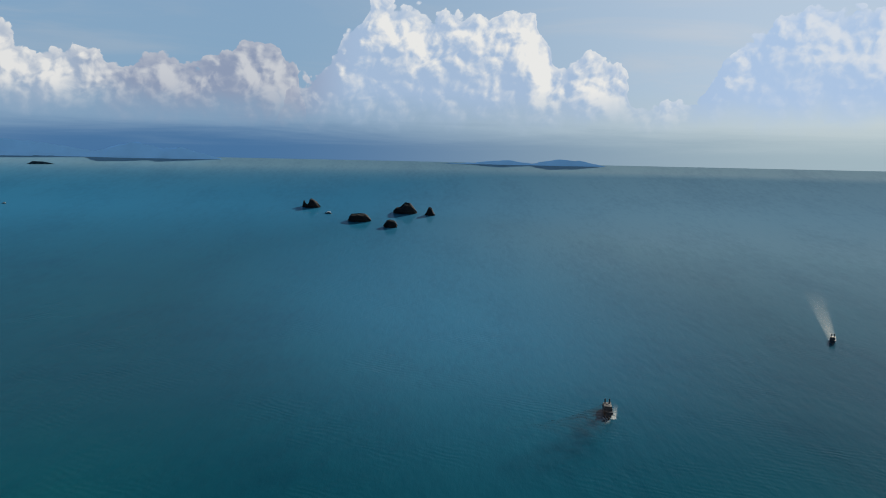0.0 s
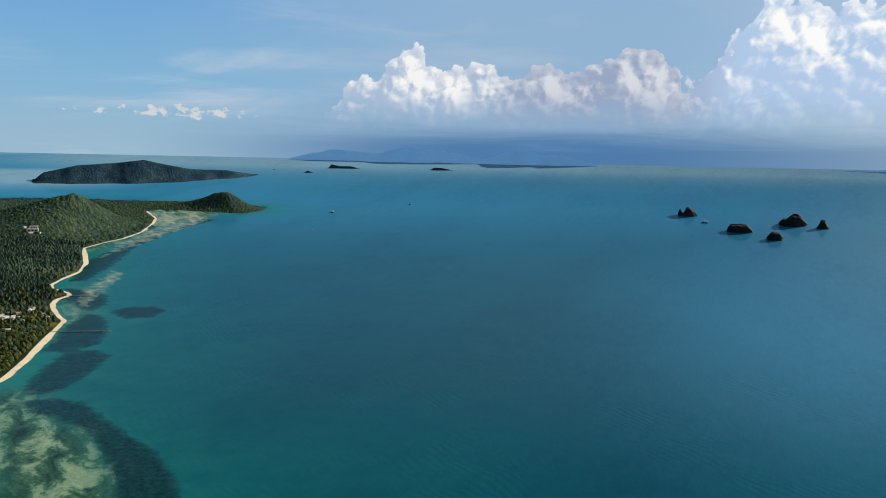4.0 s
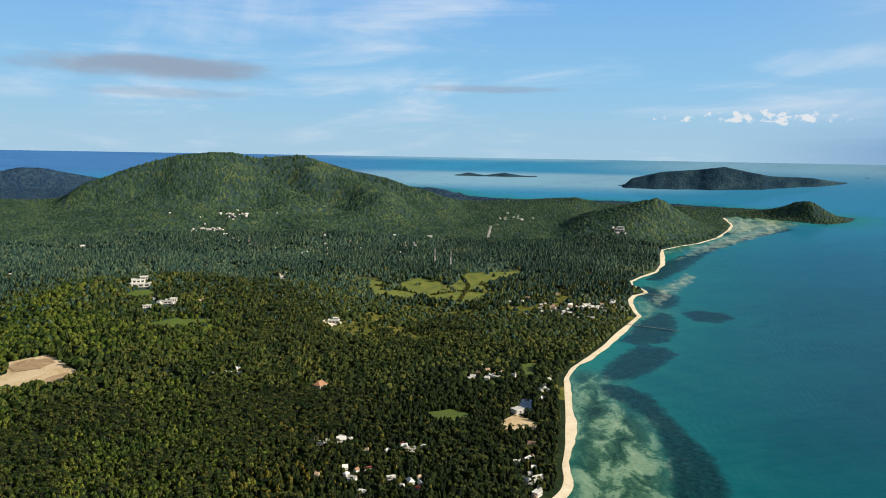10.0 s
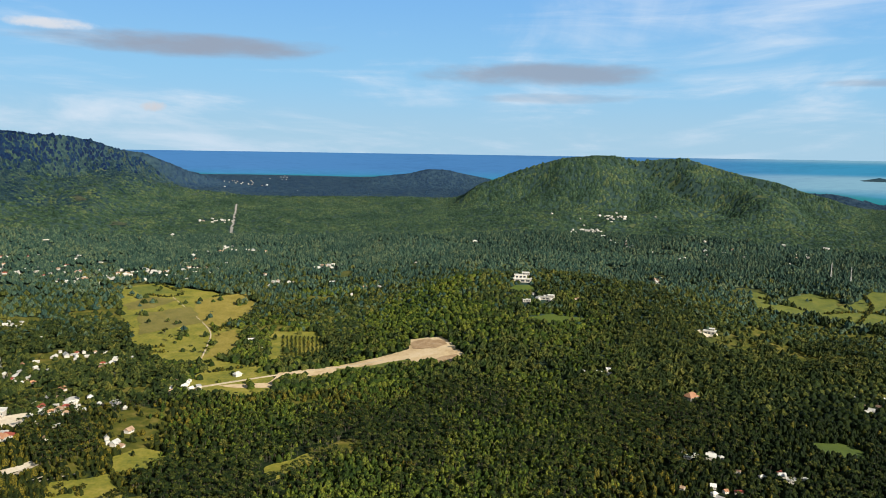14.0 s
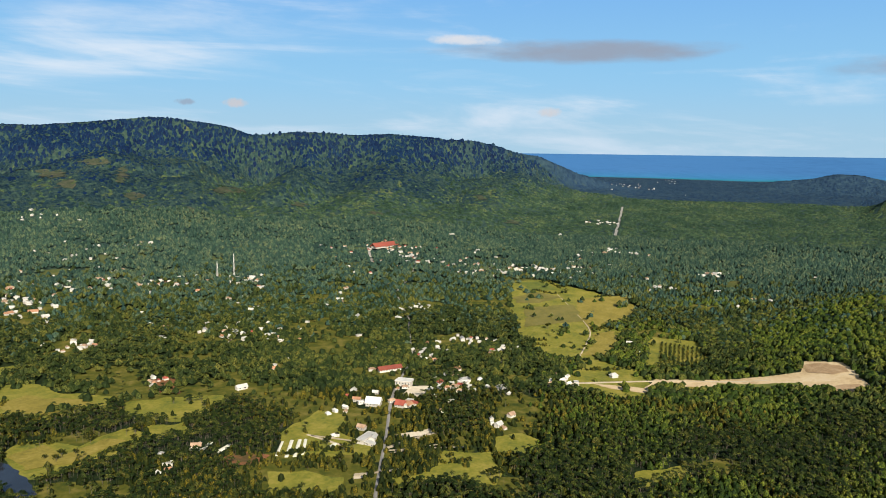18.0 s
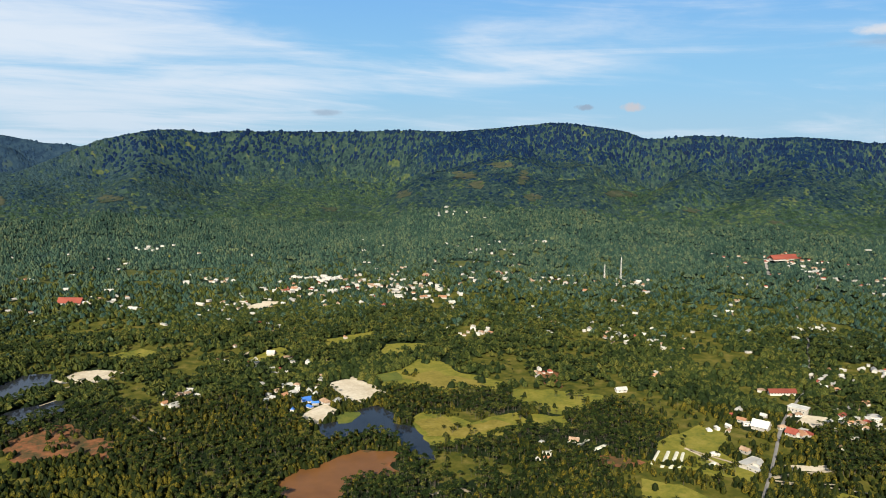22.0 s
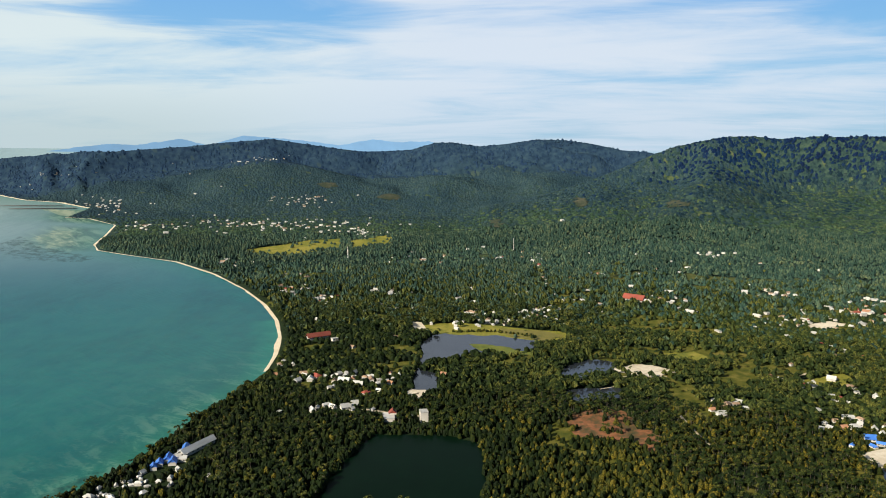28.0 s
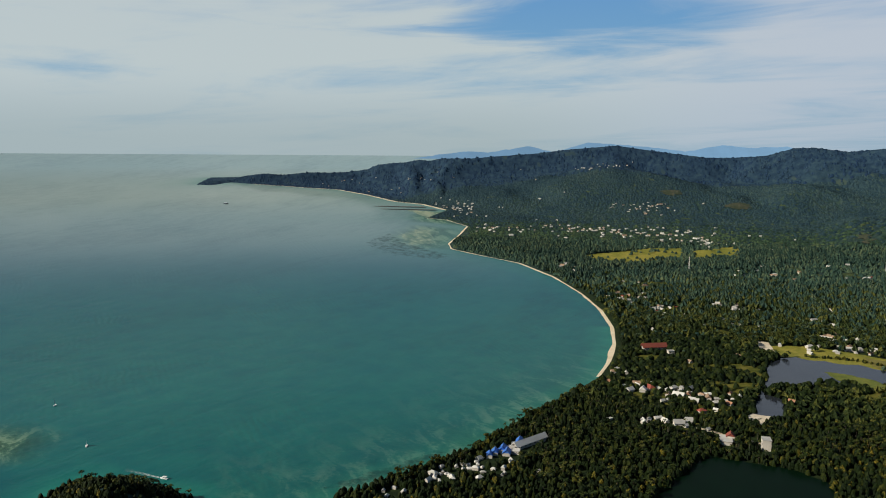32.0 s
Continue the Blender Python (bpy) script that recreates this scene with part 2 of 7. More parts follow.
RANGE_B = [(110.6, -1.93), (112.12, -1.5), (113.28, -0.93), (114.84, -0.29), (116.39, -0.07), (117.98, 0.46), (119.57, 0.76), (121.57, 0.82),
    (123.99, 1.04), (125.61, 1.14), (128.05, 1.03), (130.49, 1.16), (132.52, 1.17), (135.34, 0.97), (136.54, 1.43), (137.73, 1.69), (140.09, 1.96),
    (142.02, 2.04), (143.93, 1.85), (146.55, 1.6), (149.09, 1.35), (151.89, 1.36), (154.57, 1.3), (157.15, 1.23), (162.54, 1.14), (164.14, 1.19),
    (165.73, 0.97), (168.09, 1.2), (170.03, 1.09), (171.57, 0.71), (172.71, 0.46), (174.22, -0.1), (175.71, -0.81), (177.54, -1.58), (180.03, -2.52),
    (182.78, -3.5), (185.09, -4.18)]
RANGE_C = [(174.52, 0.01), (176.45, 0.15), (178.42, 0.57), (180.4, 0.83), (182.4, 0.86), (184.41, 0.56), (186.44, 0.34), (188.48, 0.6),
    (189.7, 0.59), (191.32, 0.09), (192.95, -0.05), (194.97, -0.11), (196.58, 0.07), (198.18, 0.26), (199.75, 0.48), (201.32, 0.7), (202.86, 0.56),
    (204.39, 0.42), (207.02, 0.12), (209.57, -0.1), (211.69, -0.27), (213.72, -0.28), (214.43, -0.48), (215.35, -0.41), (216.4, -0.6),
    (217.39, -0.67), (218.31, -0.79), (219.01, -1.12), (220.63, -1.33), (221.84, -1.37), (223.23, -1.34), (225.02, -1.54), (226.19, -1.42),
    (227.35, -1.54), (228.71, -1.98), (229.47, -1.9), (230.33, -1.82), (230.94, -2.01)]
# crests (1) and ravines (0) along the main range, by their bearing at the top
SPURS = [(104, 1), (110, 0.2), (115, 0.9), (119, 0.3), (124, 0.9), (128, 0.5), (130.5, 0.8), (133.3, 0), (137, 0.75), (140, 0.6), (143.5, 1), (147, 0.8), (149, 0.75), (151.8, 0), (156, 0.12), (161, 0.3), (165, 0.35), (169.5, 1), (172, 0.6), (176, 1)]
HILL_SMALL = [(98.11, -1.68), (96.52, -1.47), (95.32, -1.17), (93.91, -1.2), (92.49, -1.5), (90.45, -1.92)]
HILL_HK = [(56.01, -3.76), (54.47, -3.32), (52.91, -2.87), (51.74, -2.66), (50.55, -2.97), (49.35, -3.28), (48.14, -3.79), (47.13, -4.27)]
RIDGE_W = [(61.54, -3.15), (59.36, -2.95), (57.51, -2.82), (56, -3.17), (54.86, -3.32)]
HILL_W = [(69.55, -2.4), (68.28, -2.29), (66.81, -2), (65.66, -2.18), (65.2, -2.47)]
HEAD = [(48.15, -3.46), (46.12, -3.23), (44.09, -2.92), (42.86, -2.61), (41.84, -2.35), (40.81, -2.61), (39.98, -3.25), (39.43, -3.77)]
ISLAND = [(54.46, -2.05), (53.68, -1.37), (51.73, -0.86), (49.36, -0.66), (47.56, -0.42), (46.14, -0.72), (44.52, -1.01), (42.07, -1.05),
    (39.81, -1.37)]
ISLAND_LOW = [(66.57, -1.45), (65.29, -1.18), (64.11, -1.35), (62.72, -1.15), (61.5, -1.32), (60.24, -1.38)]
FAR_W = [(32.33, -0.17), (29.92, 0.17), (27.42, -0.27), (23.42, -0.15), (22.71, 0.43), (21.48, 0.76), (20.23, 0.57), (19.52, 0.21), (18.42, 0.54),
    (17.5, 0.25), (15.44, -0.32), (11.58, -0.48)]
FAR_W2 = [(37.19, 0.07), (34.77, 0.56), (33.15, 0.47), (31.55, 0.34), (29.59, 0.86), (26.84, 0.59), (23.77, 0.14), (22.31, 0.59), (21.22, 0.84),
    (20.11, 0.4), (18.69, 0.5), (16.57, 0.02)]
FAR_E = [(217.04, -0.53), (214.07, -0.07), (212.02, 0.21), (210.27, 0.16), (207.37, 0.61), (205.53, 0.17), (203.24, 0.9), (201.7, 0.81),
    (198.17, 0.5), (196.58, 0.27), (194.16, 0.74), (192.54, 0.56), (190.1, 0.66), (188.47, 0.2)]
FAR_0 = [(1.93, -0.29), (-2.15, -0.12), (-4.59, 0.09), (-6.22, -0.11), (-8.21, 0.21), (-9.81, 0.12), (-11.8, -0.27)]
NEAR_CREST = [(89.94, -8.56), (86.68, -8.6), (83.25, -8.84), (78.89, -9.48), (75.07, -10.23), (69.49, -11.31), (66.21, -11.49), (63.72, -11.33),
    (61.2, -11.83), (59.52, -12.62)]
WEED_BEDS = [
    [(45.63, 695), (45.99, 748), (47.22, 821), (48.9, 877), (50.61, 954), (51.68, 1011), (53.57, 1052), (55.45, 1046), (55.01, 1000), (53.52, 967), (51.82, 917), (50.9, 862), (50.2, 795), (49.9, 724), (49.7, 663), (45.6, 674)],
    [(55.04, 1075), (55.26, 1111), (54.25, 1197), (52.83, 1287), (50.78, 1289), (49.95, 1243), (51.13, 1159), (52.35, 1106), (53.58, 1071)],
    [(54.08, 1302), (53.28, 1410), (52.28, 1521), (51.28, 1587), (50.46, 1574), (50.1, 1454), (50.59, 1333), (52.42, 1289)],
    [(52.57, 1908), (51.34, 1875), (50.11, 1789), (50.16, 1679), (51.29, 1618), (51.91, 1679), (52.95, 1781)],
    [(49.98, 1596), (48.86, 1637), (47.26, 1632), (46.26, 1586), (47.23, 1525), (48.83, 1517)],
    [(52.38, 2002), (51.4, 2353), (49.43, 2684), (47.48, 3118), (43.67, 3844), (42.91, 3804), (45.55, 3287), (48.24, 2705), (49.78, 2247), (51.36, 2012)],
    [(219.45, 2667), (217.39, 3013), (216.16, 2665), (212.84, 2338), (213.67, 2235), (217.4, 2333)],
    [(222.93, 685), (219.55, 715), (216.14, 747), (213.15, 782), (212.73, 769), (216.14, 726), (219.55, 692)],
]
SAND_BANKS = [
    ([(57.61, 646), (57.9, 969), (57.36, 1105), (55.26, 1095), (53.95, 978), (51.4, 898), (49.6, 750), (49.48, 661)], 1),
    ([(48.16, 4776), (42.95, 4420), (44.05, 3764), (47.11, 3322), (49.05, 2874), (51.43, 2619), (51.45, 2794), (47.69, 3308)], 1),
    ([(52.89, 1490), (53.16, 1779), (51.35, 1919), (51.29, 1618), (52.86, 1388)], 0.6),
    ([(217.4, 2753), (215.34, 3303), (212.86, 3185), (212.36, 2762), (213.26, 2508), (215.33, 2504)], 0.5),
    ([(215.34, 3926), (212.87, 3796), (211.83, 3318), (213.28, 3419), (215.13, 3528)], 0.8),
    ([(246, 962), (243.67, 952), (242.55, 936), (241.36, 901), (241.78, 886), (242.46, 871), (242.64, 859), (243.29, 857), (246, 861)], 1),
]
SPITS = [
    ([(51.37, 1586), (52.81, 1466), (52.34, 1647), (51.62, 1877), (49.99, 2188), (48.54, 2110), (50.77, 1723)], 0.6),
    ([(47.64, 4319), (45.21, 4395), (42.4, 4187), (43.97, 3544), (46.36, 3033), (48.79, 2616), (50.83, 2371), (49.62, 2782), (47.2, 3386)], 0.62),
    ([(216.16, 4243), (213.28, 4132), (211.96, 3371), (213.28, 3535), (214.93, 3785)], 1),
    ([(216.98, 2949), (215.34, 3251), (213.68, 3019), (214.09, 2634), (216.16, 2565)], 0.6),
]
PATCHES = {
    "plot_green_verge": [(101.84, 1071), (99.03, 1090), (96.58, 1121), (96.34, 1105), (98.83, 1073), (101.77, 1052)],
    "plot_dry_verge": [(105.75, 1019), (102.24, 1051), (102.09, 1034), (105.57, 1004)],
    "plot_cut_bank": [(96.46, 1215), (94.93, 1246), (94.02, 1248), (93.77, 1210), (94.77, 1183), (96.09, 1179)],
    "plot_cut_side": [(95.1, 1118), (93.27, 1154), (92.52, 1134), (93.27, 1110), (94.52, 1087)],
    "lot_pond": [(176.26, 1095), (174.67, 1116), (173.08, 1090), (173.46, 1070), (175.44, 1070)],
    "field_grove": [(173.33, 1195), (171.03, 1233), (169.69, 1199), (171.95, 1149)],
    "field_street": [(163.83, 1127), (161.49, 1192), (160.46, 1149), (162.76, 1095)],
    "plot_green_marsh": [(187.04, 1195), (185.37, 1198), (183.27, 1168), (181.6, 1154), (184.09, 1133), (186.2, 1161)],
    "lot_yard": [(125.0, 803), (122.45, 826), (122.22, 810), (124.9, 790)],
    "lot_gravel": [(124.14, 978), (122.43, 981), (122.88, 936), (124.41, 937)],
    "lot_verge": [(128.18, 708), (126.9, 708), (126.9, 699), (128.24, 695)],
    "field_west3": [(70.49, 1804), (68.83, 1918), (67.0, 1854), (67.14, 1631), (69.23, 1680)],
    "field_big": [(116.43, 1811), (114.46, 1847), (110.95, 1721), (108.3, 1623), (107.68, 1544), (107.85, 1439), (109.87, 1371), (108.47, 1333), (108.69, 1253), (109.58, 1175), (110.86, 1095), (111.66, 1140), (113.42, 1135), (114.02, 1150), (115.87, 1262), (116.54, 1459), (116.71, 1631)],
    "field_corner": [(113.34, 1012), (110.32, 1144), (107.28, 1094), (106.5, 1046), (106.62, 980), (109.03, 956), (111.36, 987)],
    "field_mid": [(155.16, 1018), (152.43, 1058), (151.6, 1105), (149.51, 1096), (148.04, 1043), (144.94, 1004), (144.83, 968), (149.02, 941), (151.55, 965), (153.67, 975)],
    "field_low": [(151.71, 859), (150.25, 889), (147.29, 842), (143.63, 887), (142.7, 844), (144.78, 802), (148.91, 772), (151.24, 775)],
    "field_plot": [(134.55, 718), (131.99, 721), (129.2, 700), (129.06, 664), (132.41, 669), (134.55, 672)],
    "field_plot2": [(121.13, 761), (117.57, 755), (116.62, 717), (117.48, 683), (120.85, 689), (124.67, 674), (125.54, 692), (122.14, 712)],
    "field_plot3": [(133.7, 806), (132.01, 859), (130.53, 898), (128.82, 869), (129.24, 814), (126.45, 775), (126.86, 745), (131.14, 749), (134.12, 760)],
    "field_plot4": [(158.54, 1219), (156.57, 1255), (154.19, 1289), (154.9, 1232), (156.61, 1183), (158.57, 1172)],
    "field_plot5": [(144.34, 968), (141.55, 981), (137.88, 971), (137.05, 947), (140.36, 881), (144.36, 913)],
    "field_plot6": [(142.79, 878), (140.36, 881), (139.55, 841), (142.81, 833)],
    "field_rows": [(106.8, 1312), (103.17, 1299), (102.42, 1139), (106.67, 1114)],
    "field_south": [(117.6, 802), (115.61, 813), (113.58, 792), (113.89, 766), (115.68, 751), (117.66, 756)],
    "field_south2": [(107.44, 733), (103.93, 768), (103.15, 744), (105.92, 714), (107.48, 696)],
    "field_west": [(66.22, 1825), (65.19, 2013), (61.26, 2064), (61.42, 1974), (63.53, 1852), (63.73, 1643), (64.14, 1585), (66.21, 1578), (68.27, 1611), (67.86, 1711)],
    "field_west2": [(72.5, 1859), (71.42, 1889), (71.19, 1753), (68.59, 1698), (68.88, 1631), (72.11, 1664)],
    "field_bay": [(203.42, 2395), (200.65, 2512), (198.7, 2632), (196.49, 2668), (196.57, 2426), (199.83, 2254), (202.81, 2271)],
    "field_bay2": [(195.84, 2599), (192.72, 2810), (193.05, 2500), (195.62, 2387)],
    "field_lagoon": [(190.63, 1326), (188.32, 1355), (184.97, 1335), (180, 1301), (179.65, 1243), (181.62, 1209), (184.96, 1252), (189.99, 1267)],
    "field_town": [(154.55, 1123), (153.73, 1192), (150.8, 1207), (150.37, 1166), (152.45, 1134)],
    "lawn_beach": [(61.15, 1123), (59.89, 1131), (60.04, 1059), (61.35, 1046)],
    "lawn_west": [(68.25, 891), (66.16, 909), (64.47, 882), (65.1, 859), (67.83, 865)],
    "lawn_hill": [(87.81, 1425), (85.77, 1474), (83.33, 1443), (83.7, 1409), (86.48, 1381)],
    "lot_white": [(157.99, 991), (156.22, 1020), (153.57, 949), (155.55, 905), (157.13, 926)],
    "lot_grey": [(160.59, 862), (158.31, 912), (157.12, 884), (159.06, 834)],
    "lot_sand": [(96.5, 1237), (94.02, 1264), (92.36, 1147), (93.27, 1115), (96.59, 1099), (99.03, 1090), (101.45, 1053), (105.75, 1032), (106.9, 996), (109.14, 999), (110.58, 1018), (106.89, 1015), (105.93, 1062), (101.44, 1089), (99.03, 1126), (96.58, 1179)],
    "lot_beach": [(62.69, 863), (61.3, 899), (59.72, 870), (59.79, 842), (62.13, 840)],
    "lot_town": [(164.27, 1481), (162.54, 1564), (161.21, 1551), (162.95, 1463)],
    "lot_school": [(191.47, 1361), (190.63, 1353), (189.99, 1276), (191.04, 1267)],
    "lot_hill": [(191.86, 942), (191.23, 977), (189.53, 961), (190.8, 925)],
    "lot_tracks": [(176.34, 1101), (174.88, 1130), (173.29, 1118), (171.72, 1099), (173.46, 1070), (175.05, 1084)],
    "earth_red": [(179.58, 900), (177.36, 913), (175.09, 902), (172.79, 825), (173.61, 780), (176.31, 788), (178.9, 831)],
    "earth_plots": [(138.12, 765), (135.81, 776), (134.55, 760), (135.4, 739), (137.92, 743)],
    "earth_low": [(157.02, 730), (155.61, 763), (153.16, 755), (153.22, 708)],
    "earth_villa": [(142.54, 1009), (141.52, 1086), (140.32, 1068), (140.54, 990)],
    "pond_dark": [(159.36, 826), (157.02, 861), (155.76, 887), (154.49, 909), (153.64, 895), (152.76, 842), (151.48, 818), (150.18, 780), (149.73, 743), (150.36, 732), (151.44, 755), (152.95, 791), (154.45, 814), (156.15, 801), (158.29, 793)],
    "plot_green_reeds": [(157.66, 864), (156.82, 880), (155.75, 877), (155.54, 863), (156.17, 846), (157.23, 842)],
    "pond_brown": [(161.68, 683), (159.98, 717), (155.71, 762), (153.06, 757), (153.55, 721), (156.32, 686), (157.38, 642), (160.82, 643)],
    "lagoon": [(190.83, 1228), (188.73, 1269), (184.96, 1259), (181.83, 1231), (182.85, 1170), (186.4, 1141), (188.71, 1101), (190.65, 1076)],
    "lagoon_arm": [(190.9, 1064), (189.46, 1037), (189.45, 961), (191.48, 961)],
    "pond_tracks": [(179.93, 1097), (178.1, 1142), (176.19, 1123), (176.17, 1078), (178.67, 1045), (179.89, 1009)],
    "pond_tracks2": [(179.66, 980), (177.42, 1003), (175.32, 1003), (176.18, 960), (179.02, 927)],
    "lake": [(186, 635), (185.72, 744), (186.42, 782), (188.65, 803), (193.97, 807), (195.03, 779), (197.16, 708), (198.86, 640)],
    "pond_beach": [(61.31, 915), (61.11, 960), (60.05, 954), (60.03, 900)],
    "plot_dry_east": [(111.68, 1615), (108.32, 1686), (107.84, 1570), (107.85, 1439), (109.7, 1396), (110.81, 1333), (111.5, 1426), (111.84, 1526)],
    "plot_dry_south": [(110.49, 1302), (109.22, 1335), (108.58, 1261), (109.38, 1167), (111.29, 1162), (110.57, 1244)],
    "plot_stubble_west": [(115.56, 1509), (112.04, 1552), (111.41, 1403), (115.5, 1334)],
    "plot_stubble_top": [(116.38, 1615), (114.81, 1680), (112.84, 1634), (114.38, 1559), (116.16, 1544)],
    "plot_green_top": [(116.03, 1807), (114.45, 1823), (113.25, 1716), (115.21, 1684)],
    "plot_dry_mid": [(152.41, 1013), (150.33, 1044), (147.4, 1006), (145.74, 983), (149.03, 957)],
    "plot_green_mid": [(154.86, 1019), (152.84, 1044), (152.41, 1005), (153.88, 985)],
    "plot_dry_low": [(151.49, 841), (149.39, 858), (147.91, 826), (145.23, 852), (143.99, 839), (147.67, 798), (150.62, 798)],
    "plot_stubble_lagoon": [(184.97, 1317), (181.64, 1303), (179.99, 1277), (181.62, 1231), (184.12, 1262)],
}
for key in ("plot_green_verge", "plot_dry_verge", "plot_cut_bank", "plot_cut_side", "plot_green_marsh"):     # these lie on others
    PATCHES[key] = PATCHES.pop(key)
HEDGES = [
    [(114.89, 1700), (113.63, 1658), (112.47, 1684)],
    [(110.55, 1640), (109.24, 1675), (108.32, 1706)],
    [(110.62, 1334), (109.5, 1366), (108.19, 1371)],
    [(117.46, 1208), (115.44, 1209), (113.65, 1203)],
    [(115.46, 1238), (113.87, 1237)],
    [(114.2, 1117), (112.23, 1115), (110.89, 1133)],
    [(111.24, 1078), (109.52, 1085), (107.65, 1099)],
    [(152.8, 913), (151.32, 920), (150.05, 896), (148.99, 879), (147.32, 878)],
    [(151.3, 873), (149.82, 867), (148.35, 861)],
    [(152.42, 1031), (151.78, 1014), (151.37, 1033)],
    [(154.51, 964), (152.81, 944), (151.33, 936), (150.28, 949)],
    [(148.04, 1057), (147.02, 1075), (146.18, 1043)],
    [(147.66, 785), (145.61, 808), (143.18, 834)],
    [(188.31, 1277), (184.96, 1284), (182.04, 1253)],
    [(133.7, 759), (131.15, 766), (128.15, 759)],
    [(124.71, 733), (122.15, 723), (119.63, 731)],
    [(114.06, 1835), (113.06, 1733)],
    [(67.86, 1669), (66.21, 1710), (63.73, 1756)],
    [(65.6, 1937), (65.06, 1786), (65.8, 1591)],
    [(64.15, 1851), (63.53, 1734), (63.93, 1598)],
    [(71.91, 1777), (70.3, 1729), (68.88, 1684)],
]
ROADS = {
    "track_ponds": ([(180.85, 1023), (177.44, 1039), (174.64, 1064), (172.55, 1117)], 3.5),
    "track_dam": ([(177.38, 993), (176.21, 1013), (175.06, 1032), (173.25, 1050)], 3.5),
    "track_beds": ([(129.08, 777), (130.74, 804), (131.65, 813)], 3.5),
    "track_shore": ([(77.17, 801), (75.6, 806), (73.88, 796)], 3.5),
    "track_stall": ([(125.44, 754), (122.94, 769), (121.62, 779)], 4),
    "road_main": ([(126.71, 634), (126.56, 665), (126.32, 698), (126.17, 738), (125.89, 776), (125.62, 834), (125.56, 902), (125.17, 969), (124.51, 1034), (123.75, 1123), (123.93, 1179), (124.08, 1284), (124.11, 1405), (124.66, 1497), (124.88, 1572), (125.14, 1634), (124.78, 1733), (124.08, 1813), (123.7, 2071), (123.55, 2241)], 3.7),
    "track_yard": ([(125.76, 767), (124.32, 786), (122.22, 811)], 7),
    "track_lane": ([(128.21, 703), (126.41, 707), (124.62, 714)], 6),
    "road_far": ([(109.29, 2911), (109.04, 3497), (108.85, 4502)], 11),
    "road_pass": ([(63.78, 2853), (63.58, 3418)], 11),
    "track_cross": ([(98.39, 1114), (104, 1069), (106.87, 1046), (112.94, 1007)], 5),
    "track_red": ([(171.76, 923), (171.18, 886), (169.39, 826)], 4),
    "track_side": ([(125.58, 761), (123.46, 767), (119.67, 772)], 5),
    "track_field": ([(113.24, 1662), (111.82, 1472), (110.61, 1322), (111.48, 1151)], 2.6),
    "track_lagoon": ([(179.9, 1029), (177.44, 1039), (175.44, 1068), (172.68, 1075)], 6),
    "track_town": ([(165.85, 1101), (163.78, 1161), (162.54, 1201)], 7),
    "track_plot": ([(131.32, 810), (129.89, 798), (128.17, 789)], 5),
    "track_farm": ([(150.29, 657), (148.4, 674), (147.15, 689), (147.33, 663)], 6),
    "track_coast": ([(195.03, 891), (192.49, 869), (189.94, 860)], 7),
    "road_village": ([(127.11, 2416), (126.84, 2108)], 9),
}
HAMLETS_1 = [('t', 153.36, 1713, 3.9, 158, 30), ('t', 142.61, 1841, 3.58, 75, 20), ('t', 140.23, 1790, 1.6, 64, 8), ('t', 135.78, 1778, 1.24, 97, 9),
    ('t', 146.57, 1277, 2.32, 28, 9), ('t', 134.54, 1275, 2.92, 76, 12), ('t', 138.65, 1368, 2.45, 68, 5), ('t', 123.79, 2180, 2.87, 148, 18),
    ('t', 119.67, 1953, 1.61, 77, 8), ('r', 125.87, 2423, 1.65, 58, 6), ('t', 118.46, 1964, 1.21, 97, 8), ('w', 114.1, 2010, 2.31, 59, 14),
    ('t', 111.82, 2254, 0.75, 207, 9), ('w', 109.04, 2430, 1.1, 84, 8), ('w', 122.87, 1476, 1.24, 33, 5), ('t', 122.79, 1142, 1.25, 33, 7)]
HAMLETS_2 = [('t', 121.06, 979, 2.9, 30, 18), ('t', 119.4, 984, 1.64, 20, 8), ('t', 124.41, 971, 0.76, 24, 4), ('t', 127.14, 910, 1.49, 22, 6),
    ('t', 124.17, 900, 0.59, 13, 3), ('w', 127.09, 790, 0.85, 10, 4), ('w', 106.17, 1786, 1.23, 45, 4), ('t', 119.51, 1224, 1.23, 30, 5),
    ('t', 117.44, 1170, 0.73, 21, 3), ('w', 112.55, 1016, 1.08, 21, 7), ('w', 117.65, 844, 0.82, 15, 4), ('t', 142.13, 1046, 1, 33, 3),
    ('w', 136.63, 981, 0.5, 12, 2), ('w', 129.47, 878, 0.6, 8, 2), ('t', 141.63, 751, 0.73, 17, 4), ('w', 110.82, 3444, 1.12, 141, 5)]
HAMLETS_3 = [('w', 108.02, 7270, 1.42, 782, 9), ('w', 105.74, 8953, 0.34, 559, 3), ('w', 102.76, 2053, 1, 38, 4), ('w', 99.29, 2679, 0.62, 94, 3),
    ('t', 184.29, 2198, 1.99, 86, 8), ('w', 182.12, 1461, 1.74, 60, 8), ('w', 185.17, 1362, 0.98, 24, 5), ('w', 178.92, 1587, 0.72, 24, 3),
    ('w', 172.57, 1661, 1.56, 54, 5), ('w', 171.41, 1562, 0.47, 23, 2), ('w', 166.01, 1812, 1.63, 32, 6), ('t', 164.19, 1537, 2.07, 47, 10),
    ('t', 160.47, 1693, 1.25, 73, 9), ('w', 158.39, 1807, 1.24, 50, 8), ('t', 152.57, 1747, 2.07, 79, 14), ('t', 162.54, 1096, 2.52, 57, 14)]
